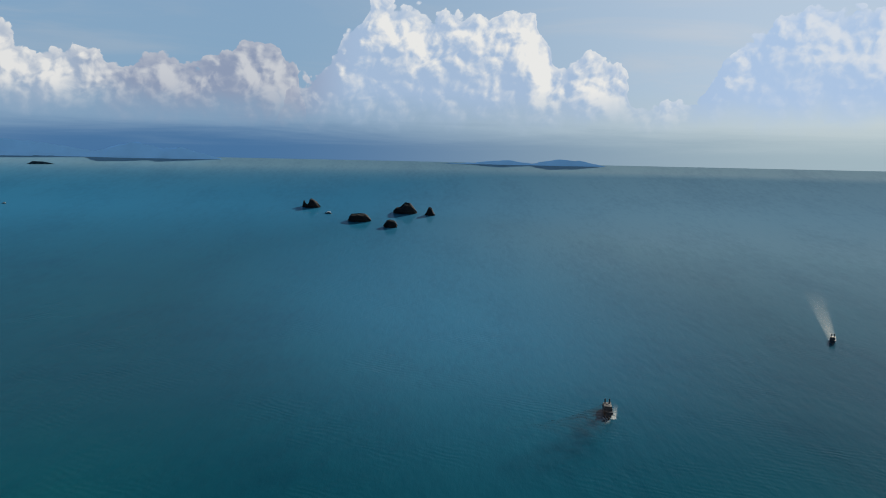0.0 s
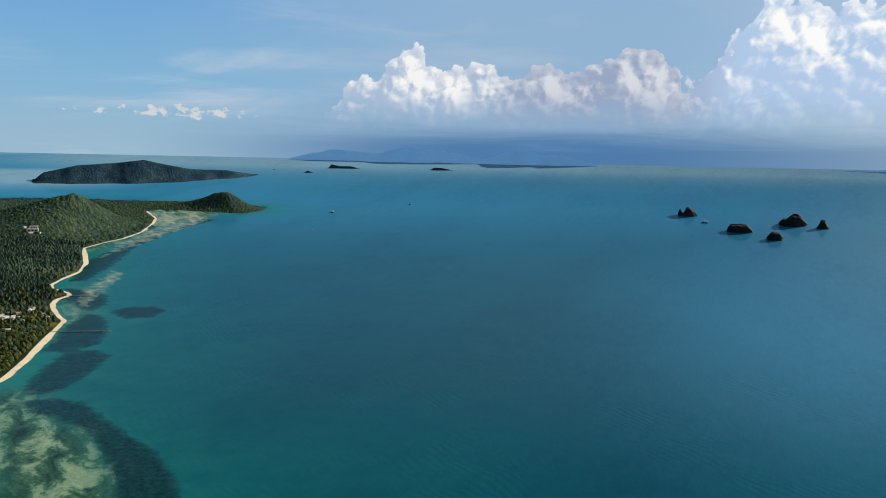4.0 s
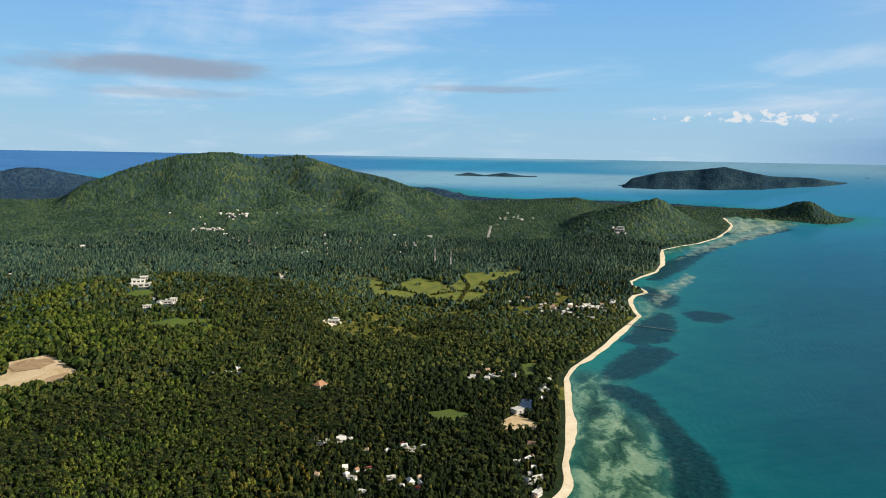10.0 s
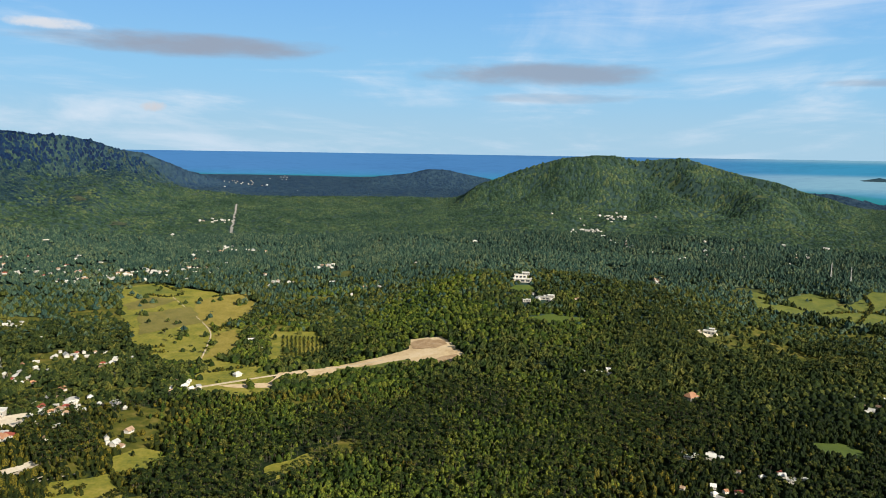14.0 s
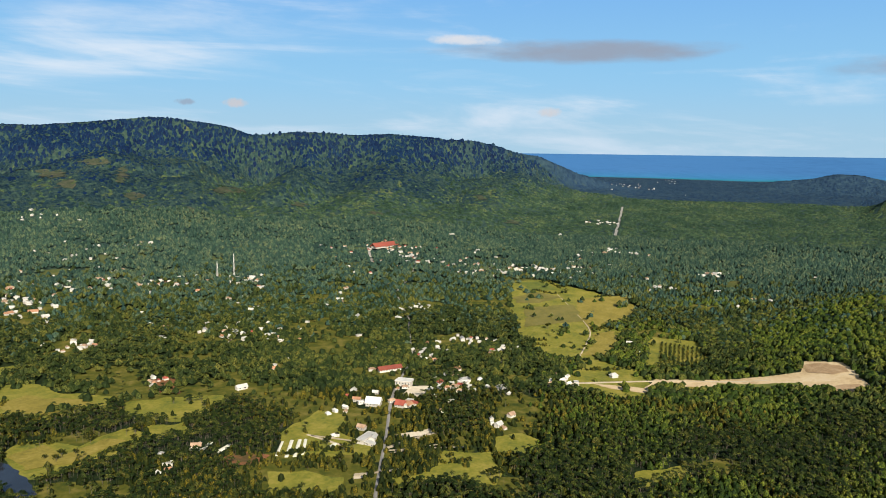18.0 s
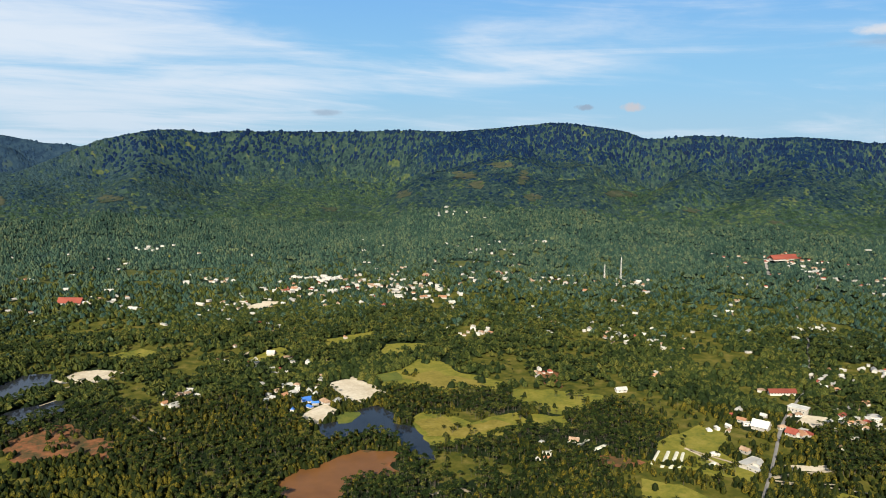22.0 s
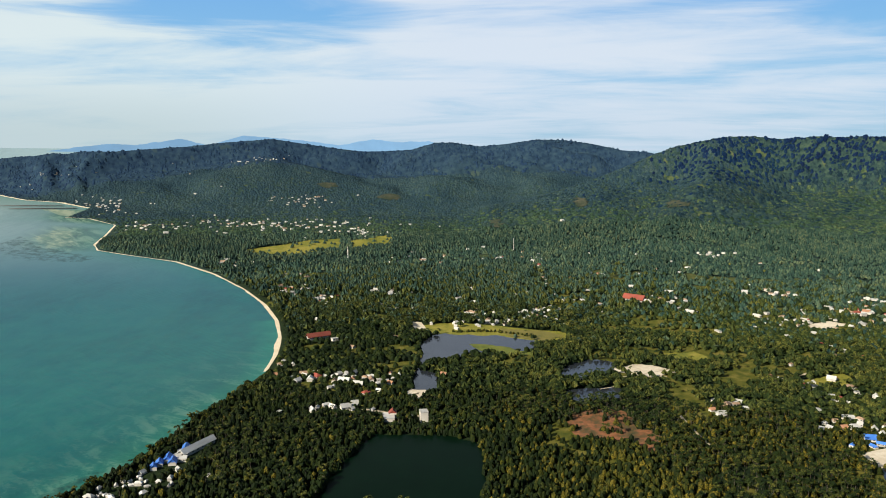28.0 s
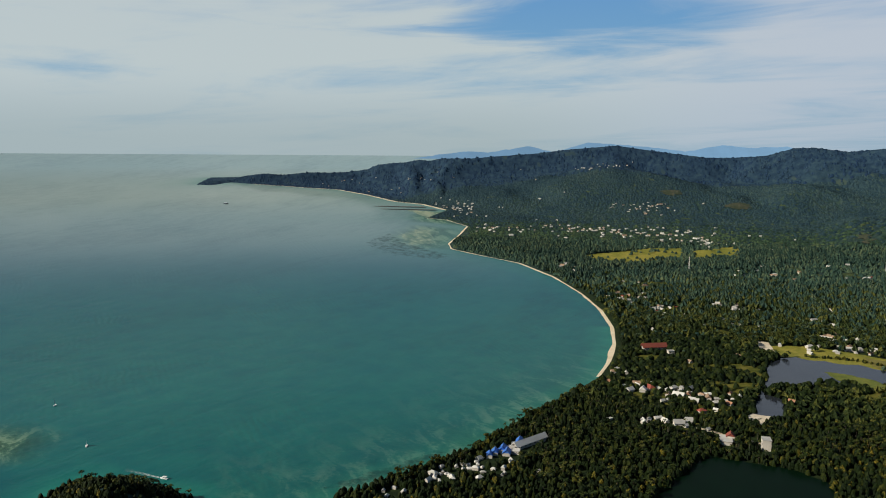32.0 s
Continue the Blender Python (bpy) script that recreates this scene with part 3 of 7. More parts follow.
HAMLETS_4 = [('t', 160.86, 962, 1.69, 24, 11), ('t', 168.33, 974, 1.23, 15, 5), ('b', 159.37, 906, 0.76, 15, 5), ('t', 161.71, 1310, 0.92, 26, 5),
    ('w', 170.17, 2442, 0.79, 43, 4), ('w', 149.01, 3775, 0.81, 215, 3), ('w', 145.3, 2352, 2.37, 231, 5), ('w', 212.05, 4358, 1.23, 396, 18),
    ('w', 209.98, 3202, 0.82, 76, 5), ('w', 201.48, 3180, 5.77, 176, 38), ('w', 194.92, 2836, 2.19, 96, 12), ('w', 199, 4704, 1.72, 388, 12),
    ('w', 204.61, 2161, 0.56, 46, 5), ('t', 200.14, 1675, 1.18, 49, 8), ('t', 197.96, 1598, 1.46, 31, 9), ('w', 193.24, 1646, 0.91, 26, 5)]
HAMLETS_5 = [('t', 201.16, 1092, 0.8, 24, 8), ('t', 197.54, 1028, 2.12, 15, 13), ('t', 194.43, 1002, 2.05, 19, 16), ('w', 197.05, 895, 2.12, 10, 9),
    ('s', 211.22, 730, 1.54, 11, 22), ('s', 213.78, 702, 1.07, 8, 10), ('s', 217.42, 673, 1.07, 6, 7), ('w', 186.8, 1433, 0.99, 57, 8),
    ('w', 187.77, 1335, 0.67, 33, 4), ('w', 216.16, 8950, 4.91, 1831, 12), ('w', 201.23, 20838, 0.77, 2220, 5), ('w', 203.39, 17088, 0.47, 1479, 3),
    ('w', 56.22, 1588, 1.24, 32, 14), ('w', 58.71, 1548, 1.66, 61, 16), ('t', 63.66, 1054, 1.17, 28, 10), ('w', 59.34, 991, 0.33, 47, 7)]
HAMLETS_6 = [('w', 59.94, 717, 0.68, 48, 13), ('t', 70.12, 779, 1.16, 11, 8), ('t', 69.5, 693, 1.17, 10, 8), ('w', 74.81, 806, 1.13, 10, 4),
    ('t', 74.44, 718, 1.55, 9, 6), ('w', 82.06, 3911, 1.44, 142, 8), ('w', 83.5, 3158, 0.88, 91, 5), ('w', 81.03, 2743, 0.73, 88, 4),
    ('w', 78.88, 1934, 0.57, 26, 3), ('w', 86.48, 1614, 0.74, 35, 4), ('w', 62.15, 3844, 1.03, 109, 6), ('w', 54.53, 3346, 0.33, 169, 5),
    ('w', 69.29, 2606, 1.22, 101, 4), ('w', 82.72, 1084, 0.9, 11, 3), ('w', 75.03, 2540, 4.74, 343, 8), ('r', 56.7, 2089, 0.58, 43, 3)]
HAMLETS = HAMLETS_1 + HAMLETS_2 + HAMLETS_3 + HAMLETS_4 + HAMLETS_5 + HAMLETS_6


# ---------------------------------------------------------------- numeric helpers
def smooth(t):
    t = np.clip(t, 0, 1)
    return t * t * (3 - 2 * t)


def lattice(ix, iy, seed):
    n = (ix.astype(np.int64) * 374761393 + iy.astype(np.int64) * 668265263 + seed * 974711) & 0x7FFFFFFF
    n = ((n ^ (n >> 13)) * 1274126177) & 0x7FFFFFFF
    return ((n ^ (n >> 16)) & 0xFFFF) / 65535.0


def vnoise(x, y, seed=0):
    x, y = np.asarray(x, float), np.asarray(y, float)
    ix, iy = np.floor(x), np.floor(y)
    u, v = smooth(x - ix), smooth(y - iy)
    a, b = lattice(ix, iy, seed), lattice(ix + 1, iy, seed)
    c, d = lattice(ix, iy + 1, seed), lattice(ix + 1, iy + 1, seed)
    return (a * (1 - u) + b * u) * (1 - v) + (c * (1 - u) + d * u) * v


def fbm(x, y, octaves=4, seed=0):
    out, amp, tot = 0, 1.0, 0
    for k in range(octaves):
        out = out + amp * vnoise(x * 2 ** k, y * 2 ** k, seed + k * 17)
        tot += amp
        amp *= 0.5
    return out / tot


def inside(px, py, poly):
    poly = np.asarray(poly, float)
    hit = np.zeros(px.shape, bool)
    for (x0, y0), (x1, y1) in zip(poly, np.roll(poly, -1, 0)):
        if y0 == y1:
            continue
        cond = (y0 > py) != (y1 > py)
        hit ^= cond & (px < (x1 - x0) * (py - y0) / (y1 - y0) + x0)
    return hit


def to_line(px, py, pts, closed=False):
    pts = np.asarray(pts, float)
    ends = np.roll(pts, -1, 0)
    best = np.full(px.shape, 1e12)
    for (x0, y0), (x1, y1) in list(zip(pts, ends))[: None if closed else -1]:
        dx, dy = x1 - x0, y1 - y0
        t = np.clip(((px - x0) * dx + (py - y0) * dy) / (dx * dx + dy * dy + 1e-9), 0, 1)
        best = np.minimum(best, (px - x0 - t * dx) ** 2 + (py - y0 - t * dy) ** 2)
    return np.sqrt(best)


SHORE_CLOSE = [(224, 560), (228, 520), (229.6, 620), (230.35, 660), (231.44, 680), (233.34, 703), (235.21, 724), (237.02, 744), (239.2, 776), (240.55, 752), (241.94, 730), (243.5, 690), (248, 600), (262, 300),
               (320, 120), (400, 150), (417, 480), (418.7, 600)]
FAR_SHORE = [(125, 13000), (160, 13500), (190, 13500), (214, 12500), (230, 10000)]
LAND = flat(*np.array(COAST_W + COAST_N + FAR_SHORE + COAST_E + SHORE_CLOSE, float).T)


def inland(x, y):
    """How far a place lies inside the shore; negative at sea."""
    x, y = np.asarray(x, float), np.asarray(y, float)
    d = to_line(x, y, LAND, True)
    return np.where(inside(x, y, LAND), d, -d)


def crest(az, d, skyline, far, foot, back, seed, rough=0.35):
    """A range: skyline rows of bearing and angle; far: the ridge's reach, foot: where it starts, back: its depth behind."""
    rows = np.array(sorted(skyline), float)
    a = np.asarray(az, float)
    dr = np.interp(a, *np.array(far, float).T) if isinstance(far, list) else np.full(a.shape, float(far))
    df = np.interp(a, *np.array(foot, float).T) if isinstance(foot, list) else np.full(a.shape, float(foot))
    el = np.interp(a, rows[:, 0], rows[:, 1])
    top = np.maximum(EYE + dr * np.tan(np.radians(el)) - 9, 0)
    top = top * smooth(1 - np.maximum((rows[0, 0] - a) / 3.2, (a - rows[-1, 0]) / (13.0 if df.max() < 900 else 3.2)))
    t = np.clip((d - df) / (dr - df), 0, 1)
    xy = flat(a, d)
    # spurs and ravines run down towards the plain
    lean = 5.0 * (1 - t) if skyline is RANGE_B else 0.0
    u = np.radians(a - lean) * dr / 760.0 + 0.5 * (fbm(xy[..., 0] / 600, xy[..., 1] / 600, 3, seed + 5) - 0.5) * 3
    n = smooth(np.abs(2 * fbm(u, d / 1500.0, 2, seed) - 1) / 0.72) + 0.25 * np.abs(2 * fbm(xy[..., 0] / 230, xy[..., 1] / 230, 3, seed + 9) - 1)
    if skyline is RANGE_B:
        b = a - lean + 2.2 * (fbm(xy[..., 0] / 500, xy[..., 1] / 500, 2, seed + 3) - 0.5)
        n = 0.72 * np.interp(b, *np.array(SPURS, float).T) + 0.35 * n
    rise = t ** 1.2
    rise = rise * (1 - rough * np.clip(5.0 * t * (1 - t) ** 0.8, 0, 1) * (1 - np.clip(n, 0, 1)))
    fall = smooth(1 - (d - dr) / back)
    return top * np.where(d < dr, rise, fall)


def height(az, d, shore=None):
    az, d = np.broadcast_arrays(np.asarray(az, float), np.asarray(d, float))
    xy = flat(az, d)
    x, y = xy[..., 0], xy[..., 1]
    if shore is None:
        shore = inland(x, y)
    z = np.zeros(d.shape)
    for rows, far, foot, back, seed, rough in RANGES:
        z = np.maximum(z, crest(az, d, rows, far, foot, back, seed, rough))
    lift = smooth(shore / 260.0)
    roll = 10 * fbm(x / 420, y / 420, 3, 5) * smooth((d - 2300) / 900)
    z = (z + roll) * lift
    a0 = np.where(az < 0, az + 360, az)
    z = np.maximum(z, 40 * np.exp(-((a0 - 237.6) / 4.2) ** 2 - ((d - 640) / 60) ** 2) * smooth(shore / 20 + 0.5))
    return np.where(shore > 0, 0.1 + np.minimum(shore, 12) * 0.11 + z, 0.1 + shore * 0.15)


# ---------------------------------------------------------------- mesh helpers
def mesh_of(name, verts, faces, mats=(), smooth_shade=True, index=None):
    """A mesh from arrays; all faces have the same number of corners."""
    verts, faces = np.asarray(verts, np.float32), np.asarray(faces, np.int32)
    me = bpy.data.meshes.new(name)
    n, k = faces.shape
    me.vertices.add(len(verts))
    me.vertices.foreach_set("co", verts.ravel())
    me.loops.add(n * k)
    me.loops.foreach_set("vertex_index", faces.ravel())
    me.polygons.add(n)
    me.polygons.foreach_set("loop_start", np.arange(0, n * k, k, dtype=np.int32))
    me.polygons.foreach_set("loop_total", np.full(n, k, np.int32))
    me.polygons.foreach_set("use_smooth", np.full(n, smooth_shade))
    for m in mats:
        me.materials.append(m)
    if index is not None:
        me.polygons.foreach_set("material_index", np.asarray(index, np.int32))
    me.update(calc_edges=True)
    return me


def part(name, bm, material, parent, label="", shade=False):
    me = bpy.data.meshes.new(name)
    bm.to_mesh(me)
    bm.free()
    me.materials.append(material)
    if shade:
        me.polygons.foreach_set("use_smooth", np.full(len(me.polygons), True))
    ob = new(name, me)
    ob.parent = parent
    if label:
        tagged(ob, label)
    return ob


def share(name, me, parent, m=None):
    ob = new(name, me)
    ob.parent = parent
    if m is not None:
        ob.matrix_basis = m
    return ob


def box(bm, x, y, z, sx, sy, sz, turn=0.0):
    m = Matrix.Translation((x, y, z)) @ Matrix.Rotation(turn, 4, "Z") @ Matrix.Diagonal((sx, sy, sz, 1))
    return bmesh.ops.create_cube(bm, size=1, matrix=m)["verts"]


def rod(bm, p, q, r0, r1, n=8):
    p, q = Vector(p), Vector(q)
    m = Matrix.Translation((p + q) / 2) @ (q - p).to_track_quat("Z", "Y").to_matrix().to_4x4()
    bmesh.ops.create_cone(bm, cap_ends=True, segments=n, radius1=r0, radius2=r1, depth=(q - p).length, matrix=m)


def attribute(me, name, values):
    at = me.attributes.new(name, "FLOAT", "POINT")
    at.data.foreach_set("value", np.asarray(values, np.float32))


# ---------------------------------------------------------------- materials
def material(name):
    m = bpy.data.materials.new(name)
    m.use_nodes = True
    nt = m.node_tree
    return m, nt, nt.nodes["Principled BSDF"]


def node(nt, kind, **values):
    n = nt.nodes.new(kind)
    for key, value in values.items():
        n.inputs[key.replace("_", " ")].default_value = value
    return n


def ramp(nt, source, stops):
    r = nt.nodes.new("ShaderNodeValToRGB")
    while len(r.color_ramp.elements) < len(stops):
        r.color_ramp.elements.new(0.5)
    for e, (p, c) in zip(r.color_ramp.elements, stops):
        e.position, e.color = p, (*c, 1)
    nt.links.new(source, r.inputs[0])
    return r.outputs[0]


def mix(nt, fac, a, b, kind="MIX"):
    n = nt.nodes.new("ShaderNodeMix")
    n.data_type, n.blend_type = "RGBA", kind
    for sock, v in ((n.inputs[0], fac), (n.inputs[6], a), (n.inputs[7], b)):
        if isinstance(v, (int, float)):
            sock.default_value = v
        elif isinstance(v, tuple):
            sock.default_value = (*v, 1)
        else:
            nt.links.new(v, sock)
    return n.outputs[2]


def calc(nt, op, a, b=0.0, c=0.0):
    n = nt.nodes.new("ShaderNodeMath")
    n.operation = op
    for sock, v in zip(n.inputs, (a, b, c)):
        if isinstance(v, (int, float)):
            sock.default_value = v
        else:
            nt.links.new(v, sock)
    return n.outputs[0]


def grain(nt, size, detail=4.0, rough=0.6, coord="Object", stretch=None):
    """Noise with patches of about that size in metres."""
    tc = nt.nodes.new("ShaderNodeTexCoord")
    src = tc.outputs[coord]
    if stretch:
        mp = nt.nodes.new("ShaderNodeMapping")
        mp.inputs["Scale"].default_value = stretch
        nt.links.new(src, mp.inputs[0])
        src = mp.outputs[0]
    n = node(nt, "ShaderNodeTexNoise", Scale=1.0 / size, Detail=detail, Roughness=rough)
    nt.links.new(src, n.inputs["Vector"])
    return n.outputs[0]


def surface(name, stops, size, fine=None, rough=0.85, bump=0.0, spec=0.3, metal=0.0, random_tint=0.0):
    """A matt surface: a ramp over large patches, broken by fine grain, with a little relief."""
    m, nt, p = material(name)
    big = grain(nt, size)
    if fine:
        small = grain(nt, fine, 3.0)
        big = calc(nt, "ADD", calc(nt, "MULTIPLY", big, 0.6), calc(nt, "MULTIPLY", small, 0.4))
    col = ramp(nt, big, stops)
    if random_tint:
        info = nt.nodes.new("ShaderNodeObjectInfo")
        g = calc(nt, "MULTIPLY_ADD", info.outputs["Random"], random_tint, 1 - random_tint / 2)
        hsv = nt.nodes.new("ShaderNodeHueSaturation")
        nt.links.new(g, hsv.inputs["Value"])
        nt.links.new(col, hsv.inputs["Color"])
        col = hsv.outputs[0]
    nt.links.new(col, p.inputs["Base Color"])
    p.inputs["Roughness"].default_value, p.inputs["Metallic"].default_value = rough, metal
    p.inputs["Specular IOR Level"].default_value = spec
    if bump:
        b = node(nt, "ShaderNodeBump", Strength=bump, Distance=fine or size)
        nt.links.new(big, b.inputs["Height"])
        nt.links.new(b.outputs[0], p.inputs["Normal"])
    return m


def foliage(name, stops, size=60.0, spread=0.5, gaps=(0.008, 0.014, 0.004)):
    """Leaves: each crown has its own tint, over patches of the wood; gaps: painted shade between the leaves."""
    m, nt, p = material(name)
    geo = nt.nodes.new("ShaderNodeNewGeometry")
    f = calc(nt, "ADD", calc(nt, "MULTIPLY", geo.outputs["Random Per Island"], spread),
             calc(nt, "MULTIPLY", grain(nt, size, 3.0), 1 - spread))
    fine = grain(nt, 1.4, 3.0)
    # fine dark mottle: the shade between leaves, put into the colour
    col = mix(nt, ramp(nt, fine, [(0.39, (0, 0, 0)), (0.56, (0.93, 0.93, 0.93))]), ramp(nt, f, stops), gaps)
    nt.links.new(col, p.inputs["Base Color"])
    p.inputs["Roughness"].default_value = 0.6
    p.inputs["Specular IOR Level"].default_value = 0.05
    b = node(nt, "ShaderNodeBump", Strength=0.8, Distance=0.8)
    nt.links.new(fine, b.inputs["Height"])
    nt.links.new(b.outputs[0], p.inputs["Normal"])
    return m


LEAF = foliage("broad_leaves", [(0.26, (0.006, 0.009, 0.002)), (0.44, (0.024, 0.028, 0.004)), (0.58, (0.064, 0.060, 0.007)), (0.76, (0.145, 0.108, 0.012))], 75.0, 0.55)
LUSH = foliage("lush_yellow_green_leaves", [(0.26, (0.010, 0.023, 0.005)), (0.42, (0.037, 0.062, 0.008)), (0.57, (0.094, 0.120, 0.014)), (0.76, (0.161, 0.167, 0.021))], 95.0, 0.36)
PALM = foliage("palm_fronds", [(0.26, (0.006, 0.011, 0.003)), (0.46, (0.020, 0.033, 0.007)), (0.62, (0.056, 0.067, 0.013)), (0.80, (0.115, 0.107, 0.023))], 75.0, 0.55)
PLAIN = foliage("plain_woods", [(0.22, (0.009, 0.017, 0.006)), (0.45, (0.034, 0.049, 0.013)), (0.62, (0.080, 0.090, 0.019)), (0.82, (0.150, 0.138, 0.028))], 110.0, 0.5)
# HILL to HAZY: the blue haze of distance is put into the leaf colours
HILL = foliage("hazed_hill_woods", [(0.30, (0.008, 0.020, 0.029)), (0.45, (0.017, 0.037, 0.046)), (0.58, (0.030, 0.055, 0.052)), (0.72, (0.055, 0.077, 0.051))], 170.0, 0.35, (0.004, 0.012, 0.018))
# dark blue of the dim, hazy upper slopes, painted as leaf colour
RIDGE = foliage("hazed_ridge_woods", [(0.30, (0.002, 0.009, 0.032)), (0.45, (0.004, 0.018, 0.053)), (0.58, (0.008, 0.027, 0.060)), (0.72, (0.014, 0.040, 0.057))], 170.0, 0.35, (0.002, 0.007, 0.025))
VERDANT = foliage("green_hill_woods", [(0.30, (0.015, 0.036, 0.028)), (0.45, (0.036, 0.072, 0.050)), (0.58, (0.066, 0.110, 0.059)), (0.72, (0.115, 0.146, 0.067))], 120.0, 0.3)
DISTANT = foliage("hazed_distant_woods", [(0.30, (0.009, 0.022, 0.051)), (0.46, (0.015, 0.037, 0.073)), (0.60, (0.025, 0.052, 0.079)), (0.75, (0.037, 0.065, 0.079))], 240.0, 0.3, (0.009, 0.021, 0.044))
BAYWOOD = foliage("hazed_bay_leaves", [(0.30, (0.014, 0.031, 0.042)), (0.46, (0.026, 0.053, 0.062)), (0.60, (0.042, 0.072, 0.068)), (0.75, (0.062, 0.090, 0.068))], 200.0, 0.3, (0.010, 0.022, 0.032))
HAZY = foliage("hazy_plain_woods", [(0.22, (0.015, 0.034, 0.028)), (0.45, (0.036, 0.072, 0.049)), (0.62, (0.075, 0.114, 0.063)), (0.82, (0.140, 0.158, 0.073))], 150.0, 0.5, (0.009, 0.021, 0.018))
# darker leaf copy: shade painted on the near woods; also the dark orchard's green
DENSE = foliage("dark_shaded_leaves", [(0.28, (0.001, 0.003, 0.001)), (0.46, (0.003, 0.006, 0.001)), (0.60, (0.008, 0.015, 0.002)), (0.78, (0.028, 0.032, 0.004))], spread=0.66)
BARK = surface("bark", [(0.3, (0.05, 0.04, 0.03)), (0.7, (0.12, 0.10, 0.08))], 2.0, 0.3, bump=0.4)
def floor_material():
    m, nt, p = material("undergrowth")
    at = nt.nodes.new("ShaderNodeAttribute")
    at.attribute_name = "open"
    scrub = ramp(nt, grain(nt, 12.0), [(0.3, (0.004, 0.009, 0.003)), (0.5, (0.010, 0.019, 0.006)), (0.75, (0.028, 0.040, 0.012))])
    grass = ramp(nt, grain(nt, 24.0), [(0.3, (0.032, 0.046, 0.008)), (0.5, (0.080, 0.080, 0.012)), (0.72, (0.16, 0.13, 0.033))])
    up = nt.nodes.new("ShaderNodeAttribute")
    up.attribute_name = "slope"
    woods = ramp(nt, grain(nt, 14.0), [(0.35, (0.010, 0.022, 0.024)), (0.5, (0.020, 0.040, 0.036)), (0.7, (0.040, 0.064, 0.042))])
    # far ground turns blue: haze painted into woods and upland
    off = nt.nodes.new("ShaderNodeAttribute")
    off.attribute_name = "haze_tint"
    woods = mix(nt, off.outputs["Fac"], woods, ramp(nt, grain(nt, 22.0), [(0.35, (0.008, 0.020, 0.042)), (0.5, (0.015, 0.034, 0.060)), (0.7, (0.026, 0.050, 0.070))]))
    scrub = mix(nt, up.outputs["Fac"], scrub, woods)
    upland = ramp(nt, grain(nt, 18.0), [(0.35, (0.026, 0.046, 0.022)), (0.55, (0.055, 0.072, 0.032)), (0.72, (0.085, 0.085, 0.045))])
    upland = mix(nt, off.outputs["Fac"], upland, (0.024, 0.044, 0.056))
    grass = mix(nt, up.outputs["Fac"], grass, upland)
    f = calc(nt, "MULTIPLY_ADD", calc(nt, "SUBTRACT", grain(nt, 30.0), 0.5), 0.8, at.outputs["Fac"])
    nt.links.new(mix(nt, ramp(nt, f, [(0.42, (0, 0, 0)), (0.6, (1, 1, 1))]), scrub, grass), p.inputs["Base Color"])
    p.inputs["Roughness"].default_value, p.inputs["Specular IOR Level"].default_value = 0.95, 0.1
    b = node(nt, "ShaderNodeBump", Strength=0.6, Distance=1.5)
    nt.links.new(grain(nt, 6.0), b.inputs["Height"])
    nt.links.new(b.outputs[0], p.inputs["Normal"])
    return m


FLOOR = floor_material()
GRASS = surface("pasture", [(0.32, (0.060, 0.080, 0.009)), (0.48, (0.150, 0.145, 0.014)), (0.58, (0.215, 0.185, 0.026)), (0.72, (0.27, 0.21, 0.05))], 55.0, 6.0, bump=0.2)
LAWN = surface("lawn", [(0.3, (0.037, 0.063, 0.008)), (0.6, (0.068, 0.095, 0.011)), (0.8, (0.115, 0.115, 0.026))], 40.0, 4.0, bump=0.2)
SAND = surface("beach_sand", [(0.3, (0.486, 0.387, 0.243)), (0.5, (0.630, 0.531, 0.378)), (0.75, (0.720, 0.657, 0.522))], 30.0, 3.0, bump=0.1)
PALE = surface("bare_pale_ground", [(0.3, (0.399, 0.323, 0.228)), (0.55, (0.570, 0.494, 0.380)), (0.8, (0.703, 0.655, 0.570))], 40.0, 5.0, bump=0.2)
OCHRE = surface("graded_sand", [(0.3, (0.290, 0.194, 0.097)), (0.5, (0.484, 0.361, 0.211)), (0.8, (0.598, 0.493, 0.352))], 45.0, 6.0, bump=0.2)
RED = surface("red_earth", [(0.34, (0.038, 0.038, 0.010)), (0.46, (0.093, 0.055, 0.019)), (0.56, (0.204, 0.076, 0.030)), (0.75, (0.281, 0.153, 0.060))], 30.0, 6.0, bump=0.3)
ASPHALT = surface("asphalt", [(0.3, (0.17, 0.16, 0.15)), (0.7, (0.28, 0.26, 0.24))], 25.0, 3.0)
TRACK = surface("dirt_track", [(0.3, (0.306, 0.238, 0.153)), (0.7, (0.493, 0.416, 0.306))], 20.0, 2.0)
ROCK = surface("dark_rock", [(0.3, (0.002, 0.004, 0.006)), (0.55, (0.005, 0.007, 0.010)), (0.8, (0.014, 0.016, 0.021))], 30.0, 6.0, bump=0.8)
WALL = surface("plaster", [(0.3, (0.306, 0.272, 0.230)), (0.7, (0.510, 0.476, 0.425))], 6.0, 0.7, random_tint=0.7)
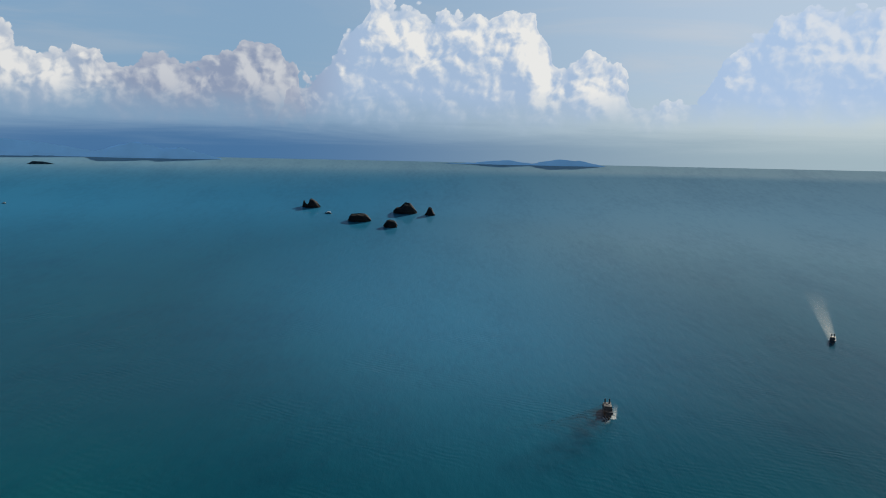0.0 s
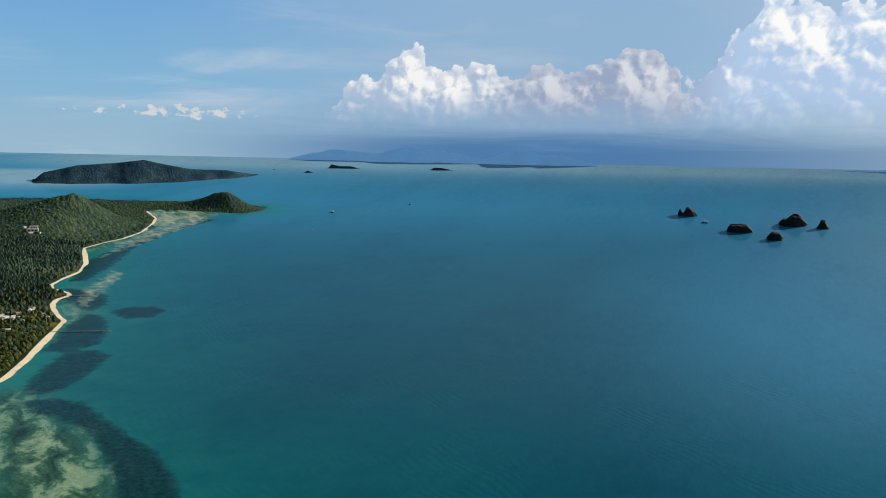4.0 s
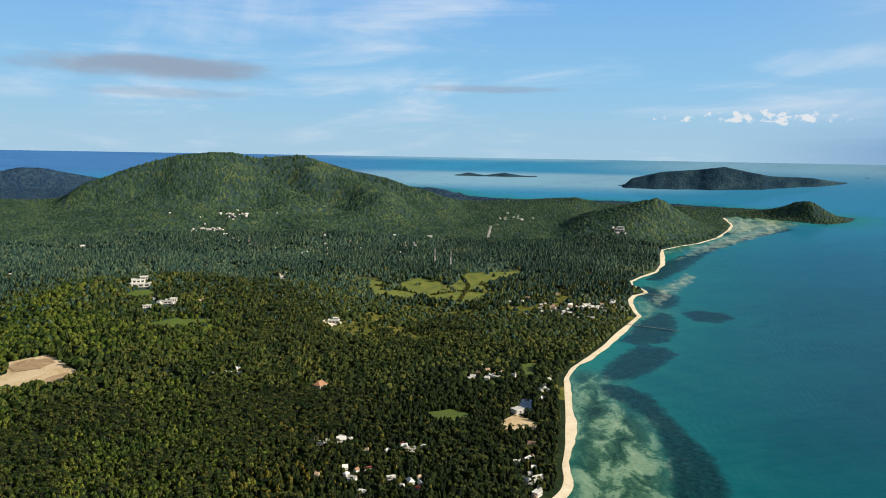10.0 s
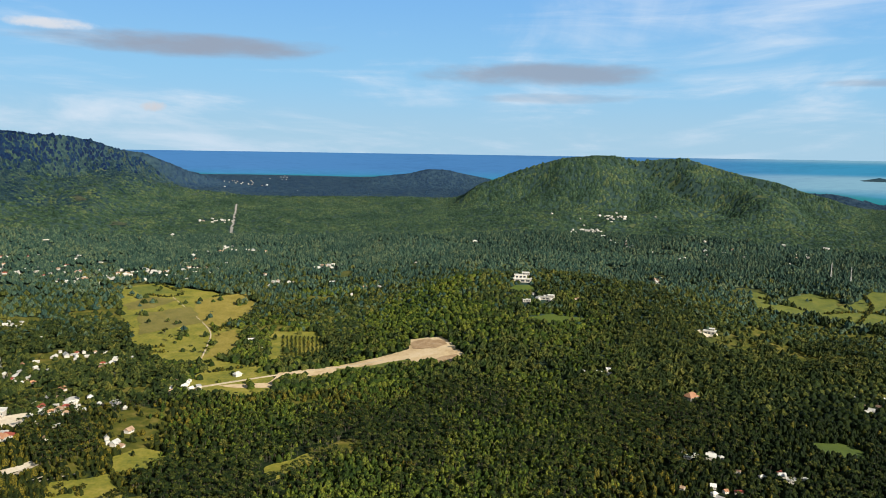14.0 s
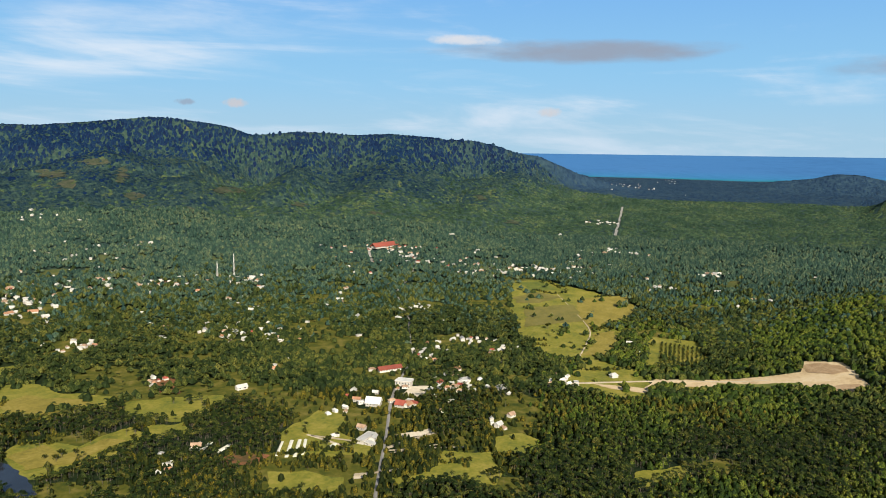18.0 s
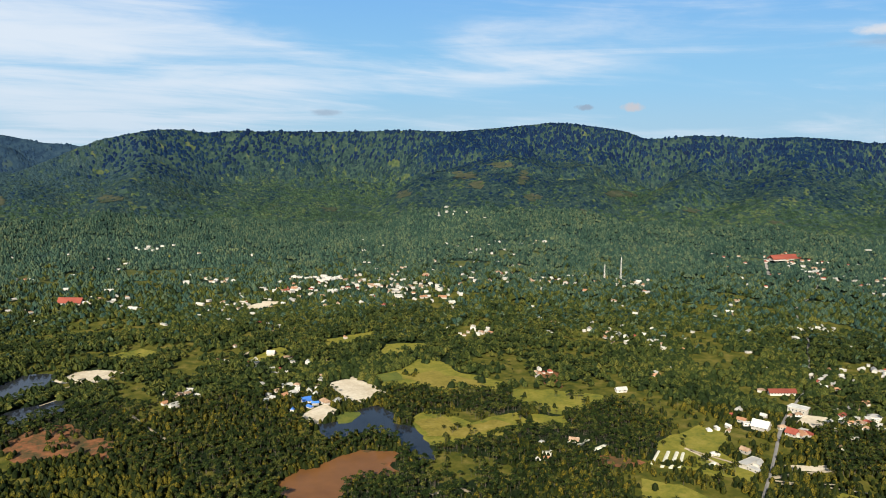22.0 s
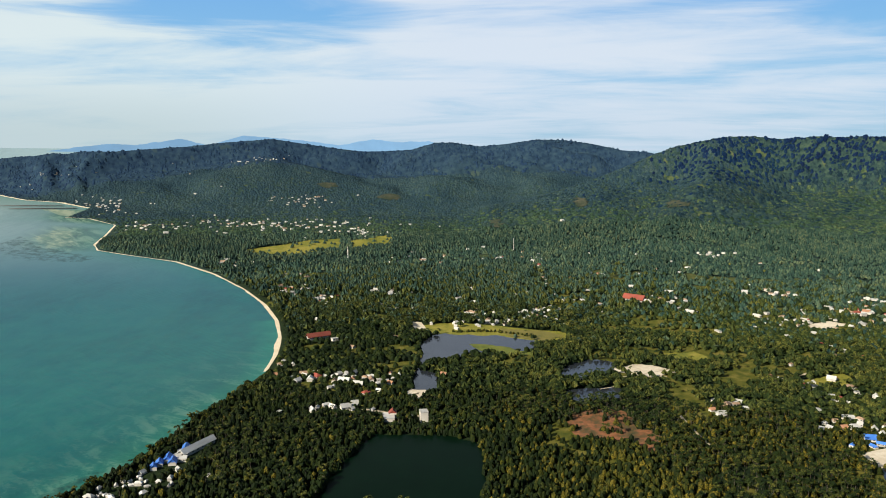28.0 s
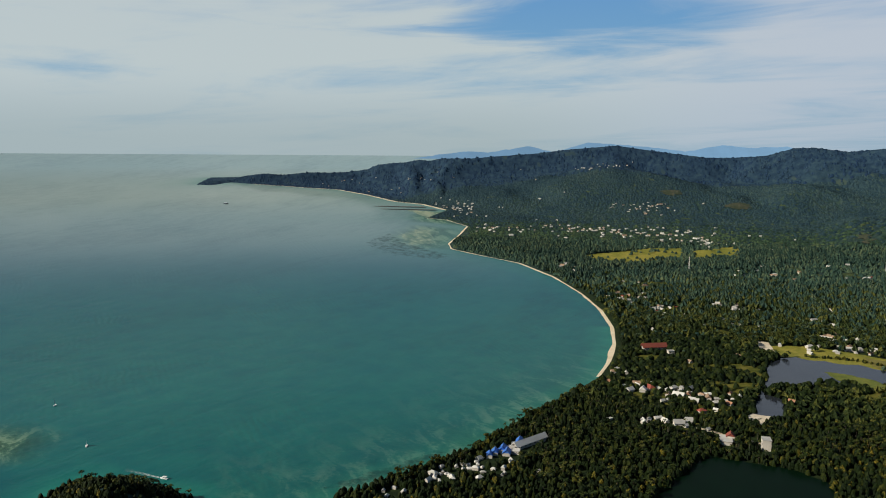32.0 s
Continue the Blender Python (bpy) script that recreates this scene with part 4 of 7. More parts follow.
ROOFS = {
    "white": surface("white_sheet_roof", [(0.3, (0.336, 0.320, 0.296)), (0.7, (0.528, 0.512, 0.480))], 5.0, 0.6, rough=0.5, random_tint=0.6),
    "grey": surface("grey_sheet_roof", [(0.3, (0.238, 0.230, 0.221)), (0.7, (0.391, 0.383, 0.365))], 5.0, 0.6, rough=0.55, random_tint=0.6),
    "red": surface("red_tile_roof", [(0.3, (0.156, 0.033, 0.024)), (0.7, (0.252, 0.066, 0.042))], 4.0, 0.5, random_tint=0.5),
    "orange": surface("clay_tile_roof", [(0.3, (0.240, 0.112, 0.060)), (0.7, (0.375, 0.203, 0.120))], 4.0, 0.5, random_tint=0.5),
    "rust": surface("rusty_sheet_roof", [(0.3, (0.16, 0.095, 0.06)), (0.7, (0.36, 0.25, 0.17))], 4.0, 0.6, random_tint=0.6),
    "blue": surface("blue_sheet_roof", [(0.3, (0.03, 0.11, 0.38)), (0.7, (0.06, 0.18, 0.55))], 5.0, 0.6, rough=0.45, random_tint=0.3),
}


def water_material(name, colour, rough=0.12):
    m, nt, p = material(name)
    nt.links.new(ramp(nt, grain(nt, 35.0), [(0.3, tuple(c * 0.7 for c in colour)), (0.7, colour)]), p.inputs["Base Color"])
    p.inputs["Roughness"].default_value = rough
    p.inputs["IOR"].default_value = 1.33
    b = node(nt, "ShaderNodeBump", Strength=0.15, Distance=0.3)
    nt.links.new(grain(nt, 2.5), b.inputs["Height"])
    nt.links.new(b.outputs[0], p.inputs["Normal"])
    return m


POND = water_material("pond_water", (0.022, 0.026, 0.035))
POND.node_tree.nodes["Principled BSDF"].inputs["IOR"].default_value = 1.22
MUD = water_material("muddy_water", (0.19, 0.085, 0.030), 0.35)
MUD.node_tree.nodes["Principled BSDF"].inputs["Specular IOR Level"].default_value = 0.2
LAKE = water_material("lake_water", (0.002, 0.009, 0.004), 0.3)
LAKE.node_tree.nodes["Principled BSDF"].inputs["IOR"].default_value = 1.12
LAKE.node_tree.nodes["Principled BSDF"].inputs["Specular IOR Level"].default_value = 0.12


def sea_material():
    m, nt, p = material("sea_water")
    depth, weed, bank, offing = (nt.nodes.new("ShaderNodeAttribute") for _ in range(4))
    depth.attribute_name, weed.attribute_name, bank.attribute_name, offing.attribute_name = "shoal", "weed", "bank", "offing"
    tide = grain(nt, 900.0, 3.0)
    deep = ramp(nt, tide, [(0.3, (0.001, 0.040, 0.072)), (0.7, (0.002, 0.060, 0.092))])
    # brighter far out: reflected sky is put into the water's colour
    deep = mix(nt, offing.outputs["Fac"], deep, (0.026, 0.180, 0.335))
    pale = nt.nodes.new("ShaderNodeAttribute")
    pale.attribute_name = "sky_sheen"
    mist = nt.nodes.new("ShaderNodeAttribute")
    mist.attribute_name = "haze_sheen"
    # grey sheen of the sky on the outer bay, painted as base colour
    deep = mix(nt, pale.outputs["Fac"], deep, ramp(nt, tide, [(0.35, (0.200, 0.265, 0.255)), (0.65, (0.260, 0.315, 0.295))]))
    # haze and sun glow towards the horizon, painted pale
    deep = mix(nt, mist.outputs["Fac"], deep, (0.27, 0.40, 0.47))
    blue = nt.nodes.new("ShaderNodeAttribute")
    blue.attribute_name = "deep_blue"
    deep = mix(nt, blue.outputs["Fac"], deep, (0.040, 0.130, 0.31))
    shoal = ramp(nt, grain(nt, 60.0, 3.0), [(0.3, (0.003, 0.122, 0.105)), (0.7, (0.014, 0.170, 0.122))])
    col = mix(nt, depth.outputs["Fac"], deep, shoal)
    lanes = calc(nt, "ADD", calc(nt, "MULTIPLY", grain(nt, 220.0, 6.0, 0.6, stretch=(1.0, 0.3, 1.0)), 0.6), calc(nt, "MULTIPLY", grain(nt, 22.0, 4.0, 0.6, stretch=(1.0, 0.35, 1.0)), 0.4))
    col = mix(nt, 1.0, col, ramp(nt, lanes, [(0.34, (0.80, 0.83, 0.86)), (0.52, (0.97, 0.98, 0.98)), (0.68, (1.0, 1.0, 1.0))]), "MULTIPLY")
    tc, turn, swing = nt.nodes.new("ShaderNodeTexCoord"), nt.nodes.new("ShaderNodeMapping"), nt.nodes.new("ShaderNodeVectorRotate")
    swing.rotation_type = "Z_AXIS"
    swing.inputs["Angle"].default_value = radians(-58)
    turn.inputs["Scale"].default_value = (1.0, 0.40, 1.0)
    nt.links.new(tc.outputs["Object"], swing.inputs["Vector"])
    nt.links.new(swing.outputs[0], turn.inputs[0])
    flats = node(nt, "ShaderNodeTexNoise", Scale=1 / 36.0, Detail=6.0, Roughness=0.6, Distortion=0.7)
    nt.links.new(turn.outputs[0], flats.inputs["Vector"])
    clumps = calc(nt, "MULTIPLY_ADD", grain(nt, 7.0, 4.0), 0.22, calc(nt, "MULTIPLY", flats.outputs[0], 0.86))
    bottom = ramp(nt, clumps, [(0.38, (0.008, 0.026, 0.018)), (0.48, (0.022, 0.064, 0.040)), (0.54, (0.042, 0.100, 0.060)), (0.585, (0.11, 0.19, 0.12)), (0.70, (0.20, 0.28, 0.18))])
    col = mix(nt, bank.outputs["Fac"], col, bottom)
    grass = ramp(nt, grain(nt, 10.0, 5.0, 0.7), [(0.38, (0.001, 0.010, 0.013)), (0.55, (0.004, 0.024, 0.026)), (0.7, (0.012, 0.050, 0.044))])
    edge = calc(nt, "MULTIPLY_ADD", calc(nt, "SUBTRACT", grain(nt, 26.0, 6.0, 0.65), 0.5), 1.5, weed.outputs["Fac"])
    edge = calc(nt, "MULTIPLY", edge, calc(nt, "GREATER_THAN", weed.outputs["Fac"], 0.02))
    col = mix(nt, ramp(nt, edge, [(0.30, (0, 0, 0)), (0.55, (0.55, 0.55, 0.55)), (0.95, (0.90, 0.90, 0.90))]), col, grass)
    spit = nt.nodes.new("ShaderNodeAttribute")
    spit.attribute_name = "spit"
    shown = calc(nt, "MULTIPLY_ADD", calc(nt, "SUBTRACT", grain(nt, 30.0, 5.0), 0.5), 1.0, spit.outputs["Fac"])
    col = mix(nt, ramp(nt, shown, [(0.4, (0, 0, 0)), (0.75, (1, 1, 1))]), col, ramp(nt, flats.outputs[0], [(0.38, (0.09, 0.17, 0.135)), (0.6, (0.26, 0.30, 0.22))]))
    nt.links.new(col, p.inputs["Base Color"])
    far = nt.nodes.new("ShaderNodeAttribute")
    far.attribute_name = "calm"
    nt.links.new(calc(nt, "MULTIPLY_ADD", far.outputs["Fac"], -0.08, 0.13), p.inputs["Roughness"])
    p.inputs["IOR"].default_value = 1.2
    nt.links.new(calc(nt, "MULTIPLY_ADD", far.outputs["Fac"], 0.11, 0.11), p.inputs["Specular IOR Level"])
    swell = grain(nt, 26.0, 5.0, 0.65, stretch=(1.0, 0.35, 1.0))
    ripple = node(nt, "ShaderNodeTexWave", Scale=0.021, Distortion=9.0, Detail=4.0, Detail_Scale=0.7)
    nt.links.new(swing.outputs[0], ripple.inputs["Vector"])
    gusts = ramp(nt, grain(nt, 240.0, 3.0), [(0.46, (0, 0, 0)), (0.68, (0.20, 0.20, 0.20))])
    swell = calc(nt, "MULTIPLY_ADD", calc(nt, "SUBTRACT", ripple.outputs["Fac"], 0.5), gusts, swell)
    b = node(nt, "ShaderNodeBump", Distance=1.5)
    nt.links.new(calc(nt, "MULTIPLY_ADD", far.outputs["Fac"], -0.58, 0.60), b.inputs["Strength"])
    nt.links.new(swell, b.inputs["Height"])
    nt.links.new(b.outputs[0], p.inputs["Normal"])
    return m


SEA = sea_material()


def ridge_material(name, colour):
    """Mountains beyond the sea's rim: a plain distant backdrop, its haze painted as blue colour and glow."""
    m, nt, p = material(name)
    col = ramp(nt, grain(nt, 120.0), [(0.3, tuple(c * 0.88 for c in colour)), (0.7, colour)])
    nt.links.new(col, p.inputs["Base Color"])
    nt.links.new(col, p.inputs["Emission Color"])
    # added glow stands in for the bright haze before the mountains
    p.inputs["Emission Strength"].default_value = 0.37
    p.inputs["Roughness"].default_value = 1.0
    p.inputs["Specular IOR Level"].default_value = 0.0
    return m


# ---------------------------------------------------------------- land and sea
RANGES = [
    (RANGE_A, 4300, [(66, 2900), (72, 2500), (92, 2500)], 1500, 3, 0.75),
    (RANGE_B, [(108, 6500), (114, 5400), (122, 4700), (158, 4500), (172, 4100), (186, 3200)],
     [(108, 4200), (114, 3000), (122, 2300), (140, 2000), (160, 1950), (176, 2100), (186, 2500)], 1600, 9, 0.8),
    (RANGE_C, [(170, 6000), (212, 6000), (216, 6600), (220, 7500), (226, 8100), (232, 8300)],
     [(170, 3700), (205, 3600), (212, 4400), (216, 5000), (220, 6600), (226, 7500), (232, 7750)], 1800, 21, 0.42),
    (HILL_SMALL, 7600, 6500, 700, 31, 0.2),
    (HILL_HK, 3300, 2500, 700, 41, 0.25),
    (RIDGE_W, 4900, 3900, 600, 43, 0.2),
    (HILL_W, 6250, 5500, 500, 45, 0.2),
    (HEAD, 4560, 4200, 330, 47, 0.2),
    (NEAR_CREST, 1450, 780, 420, 51, 0.15),
]

GAP, GROW = 0.27, 1.0135
AZ = np.arange(36.0, 248.01, GAP)
REACHES = 560 * GROW ** np.arange(0, 300)
REACHES = REACHES[REACHES < 14500]
GA, GD = np.meshgrid(AZ, REACHES, indexing="ij")
GXY = flat(GA, GD)
GSHORE = inland(GXY[..., 0], GXY[..., 1])
GZ = height(GA, GD, GSHORE)


def openness(x, y, az, d):
    """Where the woods open into small meadows: most of all on the farmed plain inland."""
    farm = np.exp(-((az - 142) / 27) ** 2 - ((d - 1100) / 560) ** 2)
    dense = smooth((az - 178) / 10) * smooth((1000 - d) / 200) + np.exp(-((az - 82) / 16) ** 2 - ((d - 1000) / 350) ** 2) * 0.8 + 0.9 * smooth((80 - az) / 15) * smooth((1000 - d) / 100)
    hill = smooth((d - 2000) / 500)
    return fbm(x / 75, y / 75, 3, 411) + 0.085 * farm - 0.22 * dense - 0.13 * hill - 0.055


GOPEN = smooth((openness(GXY[..., 0], GXY[..., 1], GA, GD) - 0.53) / 0.10)


def grid_faces(keep):
    n, m = keep.shape
    idx = np.arange(n * m).reshape(n, m)
    q = np.stack([idx[:-1, :-1], idx[:-1, 1:], idx[1:, 1:], idx[1:, :-1]], -1).reshape(-1, 4)
    k = (keep[:-1, :-1] | keep[1:, :-1] | keep[:-1, 1:] | keep[1:, 1:]).ravel()
    return q[k]


def used(verts, faces, *extra):
    ids, inv = np.unique(faces, return_inverse=True)
    return (verts[ids], inv.reshape(faces.shape), *[e[ids] for e in extra])


def ground_at(az, d):
    """Height of the land, from the grid."""
    u = (np.clip(az, AZ[0], AZ[-1] - 0.02) - AZ[0]) / GAP
    v = np.clip(np.log(np.maximum(d, 560) / 560) / np.log(GROW), 0, len(REACHES) - 1.01)
    i, j = np.floor(u).astype(int), np.floor(v).astype(int)
    fu, fv = u - i, v - j
    return (GZ[i, j] * (1 - fu) * (1 - fv) + GZ[i + 1, j] * fu * (1 - fv) + GZ[i, j + 1] * (1 - fu) * fv + GZ[i + 1, j + 1] * fu * fv)


def settle(az, d):
    """Where the line of sight to the reach d on the level plain meets the land: reach and height."""
    az, d = np.atleast_1d(np.asarray(az, float)), np.atleast_1d(np.asarray(d, float))
    out = d.copy()
    for k in range(len(az)):
        tries = np.linspace(max(480, min(d[k] * 0.55, 2600)), d[k], 220)
        line = EYE - tries * EYE / d[k]
        over = np.nonzero(ground_at(np.full(220, az[k]), tries) >= line)[0]
        if len(over):
            out[k] = tries[over[0]]
    return out, ground_at(az, out)


verts, faces, shore = used(world(GA, GD, GZ).reshape(-1, 3), grid_faces(GSHORE > -60), GSHORE.ravel())
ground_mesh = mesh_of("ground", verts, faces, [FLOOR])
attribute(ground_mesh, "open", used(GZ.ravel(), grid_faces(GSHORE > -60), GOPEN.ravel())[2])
# slope also rises with reach, bringing in the hazy blue-green tone
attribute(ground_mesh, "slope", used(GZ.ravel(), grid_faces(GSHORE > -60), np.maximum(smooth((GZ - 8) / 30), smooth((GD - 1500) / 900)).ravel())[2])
# mask of the haze painted on the far ground
attribute(ground_mesh, "haze_tint", used(GZ.ravel(), grid_faces(GSHORE > -60), smooth((GD - 4300) / 1500).ravel())[2])
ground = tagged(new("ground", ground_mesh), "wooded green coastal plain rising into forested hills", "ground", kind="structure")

fa, fd = np.meshgrid(np.arange(0, 361, 4.0), np.array([0.05, 60, 140, 240, 340, 440, 575.0]), indexing="ij")
fxy = flat(fa, fd)
fs = inland(fxy[..., 0], fxy[..., 1])
verts, faces = used(world(fa, fd, np.where(fs > 0, 0.4, fs * 0.06)).reshape(-1, 3), grid_faces(fs > -60))
tagged(new("ground_below", mesh_of("ground_below", verts, faces, [FLOOR])), "green ground under the hovering viewpoint", "ground", kind="structure")


def sea_sheet(name, az, d, label):
    a, r = np.meshgrid(az, d, indexing="ij")
    xy = flat(a, r)
    x, y = xy[..., 0], xy[..., 1]
    s = inland(x, y)
    wob = 1 + 0.5 * (fbm(x / 160, y / 160, 3, 77) - 0.5)
    shoal = np.exp(np.minimum(s, 0) / np.where(a > 150, 200.0, 175.0) / wob) * np.where(a > 150, 0.42, 0.75)
    shoal = np.maximum(shoal, np.where((a > 190) & (r < 1400), 1.0, 0.0) * np.exp(np.minimum(s, 0) / 60.0 / wob))
    shoal = np.maximum(shoal, 0.48 * smooth((a - 186) / 18) * smooth((250 - a) / 8) * (1 - smooth((r - 900) / 1900)))
    weed, bank = np.zeros(a.shape), np.zeros(a.shape)
    for poly in WEED_BEDS:
        power = 1.0 if poly[0][0] < 150 else (0.42 if poly[0][1] > 2000 else 0.62)
        p = flat(*np.array(poly, float).T)
        dist = to_line(x, y, p, True)
        soft = 6 + r * 0.006
        weed = np.maximum(weed, power * smooth(np.where(inside(x, y, p), 0.5 + dist / soft / 2, 0.5 - dist / soft / 2)))
    for poly, power in SAND_BANKS:
        p = flat(*np.array(poly, float).T)
        dist = to_line(x, y, p, True)
        soft = 20 + r * 0.02
        bank = np.maximum(bank, power * smooth(np.where(inside(x, y, p), 0.5 + dist / soft / 2, 0.5 - dist / soft / 2)))
    streaks = fbm(x / 34 + y / 60, y / 34 - x / 60, 3, 91)
    bank = np.maximum(bank, 0.46 * smooth((a - 198) / 8) * smooth((232 - a) / 5) * smooth((1300 - r) / 300) * np.exp(np.minimum(s, 0) / 58.0) * (0.6 + 0.7 * streaks))
    spit = np.zeros(a.shape)
    for poly, power in SPITS:
        p = flat(*np.array(poly, float).T)
        dist = to_line(x, y, p, True)
        soft = 8 + r * 0.012
        spit = np.maximum(spit, power * smooth(np.where(inside(x, y, p), 0.5 + dist / soft / 2, 0.5 - dist / soft / 2)))
    # masks of the painted sky sheen, and below of haze and sun glow
    sky_sheen = smooth((a - 196) / 16) * (0.45 * smooth((r - 1450) / 1700) + 0.55 * smooth((r - 1800) / 4000)) * smooth((250 - a) / 6)
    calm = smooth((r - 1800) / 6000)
    haze_sheen = 0.5 * smooth((a - 203) / 12) * smooth((r - 3500) / 16000) * smooth((250 - a) / 6)
    haze_sheen = np.maximum(haze_sheen, 0.42 * smooth((8 - a) / 26) * smooth((a + 40) / 4) * smooth((r - 800) / 2600))
    haze_sheen = np.maximum(haze_sheen, 0.55 * smooth((a - 46) / 8) * smooth((82 - a) / 10) * smooth((r - 6500) / 2500) * smooth((17000 - r) / 4000))
    haze_sheen = np.maximum(haze_sheen, 0.5 * smooth((60 - a) / 12) * smooth((a + 40) / 4) * smooth((r - 5500) / 24000))
    haze_sheen = np.maximum(haze_sheen, 0.85 * smooth((14 - a) / 30) * smooth((a + 40) / 4) * smooth((r - 6000) / 24000))
    haze_sheen = np.maximum(haze_sheen, 0.45 * smooth((a - 46) / 14) * smooth((132 - a) / 12) * smooth((r - 30000) / 60000))
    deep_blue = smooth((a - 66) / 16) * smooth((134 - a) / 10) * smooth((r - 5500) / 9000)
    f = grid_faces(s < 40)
    # mask of the far water brightened for reflected sky
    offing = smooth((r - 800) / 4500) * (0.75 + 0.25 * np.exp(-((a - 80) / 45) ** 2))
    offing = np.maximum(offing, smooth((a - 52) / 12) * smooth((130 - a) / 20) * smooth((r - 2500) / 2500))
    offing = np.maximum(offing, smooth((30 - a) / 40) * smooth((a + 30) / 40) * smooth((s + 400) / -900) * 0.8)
    verts, faces, shoal, weed, bank, offing, spit, sky_sheen, calm, haze_sheen, deep_blue = used(world(a, r, 0.0).reshape(-1, 3), f, shoal.ravel(), weed.ravel(), bank.ravel(), offing.ravel(), spit.ravel(), sky_sheen.ravel(), calm.ravel(), haze_sheen.ravel(), deep_blue.ravel())
    me = mesh_of(name, verts, faces, [SEA])
    for key, val in (("shoal", shoal), ("weed", weed), ("bank", bank), ("offing", offing), ("spit", spit), ("sky_sheen", sky_sheen), ("calm", calm), ("haze_sheen", haze_sheen), ("deep_blue", deep_blue)):
        attribute(me, key, val)
    return tagged(new(name, me), label, "sea", kind="structure")


steps = np.concatenate([300 * 1.011 ** np.arange(0, 250), np.geomspace(4800, 140000, 40)])
steps = np.unique(steps[(steps < 4700) | (steps >= 4800)])
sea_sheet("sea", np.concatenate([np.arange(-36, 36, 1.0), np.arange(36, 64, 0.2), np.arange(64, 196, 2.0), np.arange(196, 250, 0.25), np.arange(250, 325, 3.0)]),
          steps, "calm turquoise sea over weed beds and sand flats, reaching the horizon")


def strip(name, rows, inner, outer, lift, mat, label, category, grow=0.0, uneven=0.35, smoothing=3):
    """A ribbon along a shore or road line; inner and outer: how far it reaches to either side."""
    pts = flat(*np.array(rows, float).T)
    fine = [pts[0]]
    for p, q in zip(pts[:-1], pts[1:]):
        n = max(1, int(np.linalg.norm(q - p) / (9 if uneven > 0.5 else 25)))
        fine += [p + (q - p) * (k + 1) / n for k in range(n)]
    pts = np.array(fine)
    for _ in range(smoothing):
        pts[1:-1] = (pts[:-2] + 2 * pts[1:-1] + pts[2:]) / 4
    tan = np.gradient(pts, axis=0)
    nor = np.stack([-tan[:, 1], tan[:, 0]], -1) / (np.linalg.norm(tan, axis=1)[:, None] + 1e-9)
    wob = 1 + uneven * 2 * (fbm(np.arange(len(pts)) * (0.09 if uneven > 0.5 else 0.22), np.zeros(len(pts)), 3, 3) - 0.5)
    if grow:
        wob = wob * (0.55 + grow * np.hypot(pts[:, 0], pts[:, 1]) / 1000)
    step = np.cumsum(np.linalg.norm(tan, axis=1))
    fray = uneven * (outer - inner) * 0.5 * (fbm(step / 18, step * 0, 3, 6) - 0.5) if uneven > 0.5 else 0 * step
    cols = [pts + nor * ((outer + (inner - outer) * k) * wob + (fray if k == 1 else 0))[:, None] for k in (0, 0.35, 0.7, 1)]
    v = np.stack(cols, 1).reshape(-1, 2)
    d = np.hypot(v[:, 0], v[:, 1])
    az = np.degrees(np.arctan2(-v[:, 0], v[:, 1])) % 360
    z = np.maximum(ground_at(az, d), 0.1) + lift * np.tile([0.3, 1, 1, 1], len(pts))
    f = grid_faces(np.ones((len(pts), 4), bool))
    return tagged(new(name, mesh_of(name, world(az, d, z), f, [mat])), label, category, kind="structure")


strip("beach_west", COAST_W[:33], -8.0, 2.0, 0.35, SAND, "pale sand beach between palms and the sea", "beach", uneven=0.75, smoothing=1)
strip("beach_east", COAST_E[10:25], -5.2, 1.5, 0.35, SAND, "narrow white sand beach along the curved bay", "beach", uneven=0.6, smoothing=2)
strip("beach_far", COAST_E[3:10], -16, 6, 0.6, SAND, "thin pale beach below dark wooded hills", "beach")

CLEAR = []          # outlines in which no trees grow


def patch(name, rows, mat, label, category, lift=0.35, wobble=7.0, keep_clear=True):
    rows = np.array(rows, float)
    d, _ = settle(rows[:, 0], rows[:, 1])
    pts = flat(rows[:, 0], d)
    fine = []
    for p, q in zip(pts, np.roll(pts, -1, 0)):
        n = max(2, int(np.linalg.norm(q - p) / 7))
        fine += [p + (q - p) * k / n for k in range(n)]
    pts = np.array(fine)
    pts = pts + wobble * (np.stack([fbm(pts[:, 0] / 22, pts[:, 1] / 22, 3, 8), fbm(pts[:, 0] / 22, pts[:, 1] / 22, 3, 88)], -1) - 0.5) * 2
    if keep_clear:
        CLEAR.append((pts, 0.2 if name.startswith(("field", "plot")) else 3.2 if name.startswith("clearing") else 2.9 if name.startswith("earth") else -5.0))
    dd = np.hypot(pts[:, 0], pts[:, 1])
    az = np.degrees(np.arctan2(-pts[:, 0], pts[:, 1])) % 360
    z = ground_at(az, dd) + lift
    bm = bmesh.new()
    vs = [bm.verts.new(p) for p in world(az, dd, z)]
    es = [bm.edges.new((vs[k], vs[(k + 1) % len(vs)])) for k in range(len(vs))]
    bmesh.ops.triangle_fill(bm, use_beauty=True, use_dissolve=False, edges=es)
    for f in bm.faces:
        f.normal_update()
        if f.normal.z < 0:
            f.normal_flip()
    me = bpy.data.meshes.new(name)
    bm.to_mesh(me)
    bm.free()
    me.materials.append(mat)
    return tagged(new(name, me), label, category, kind="structure")


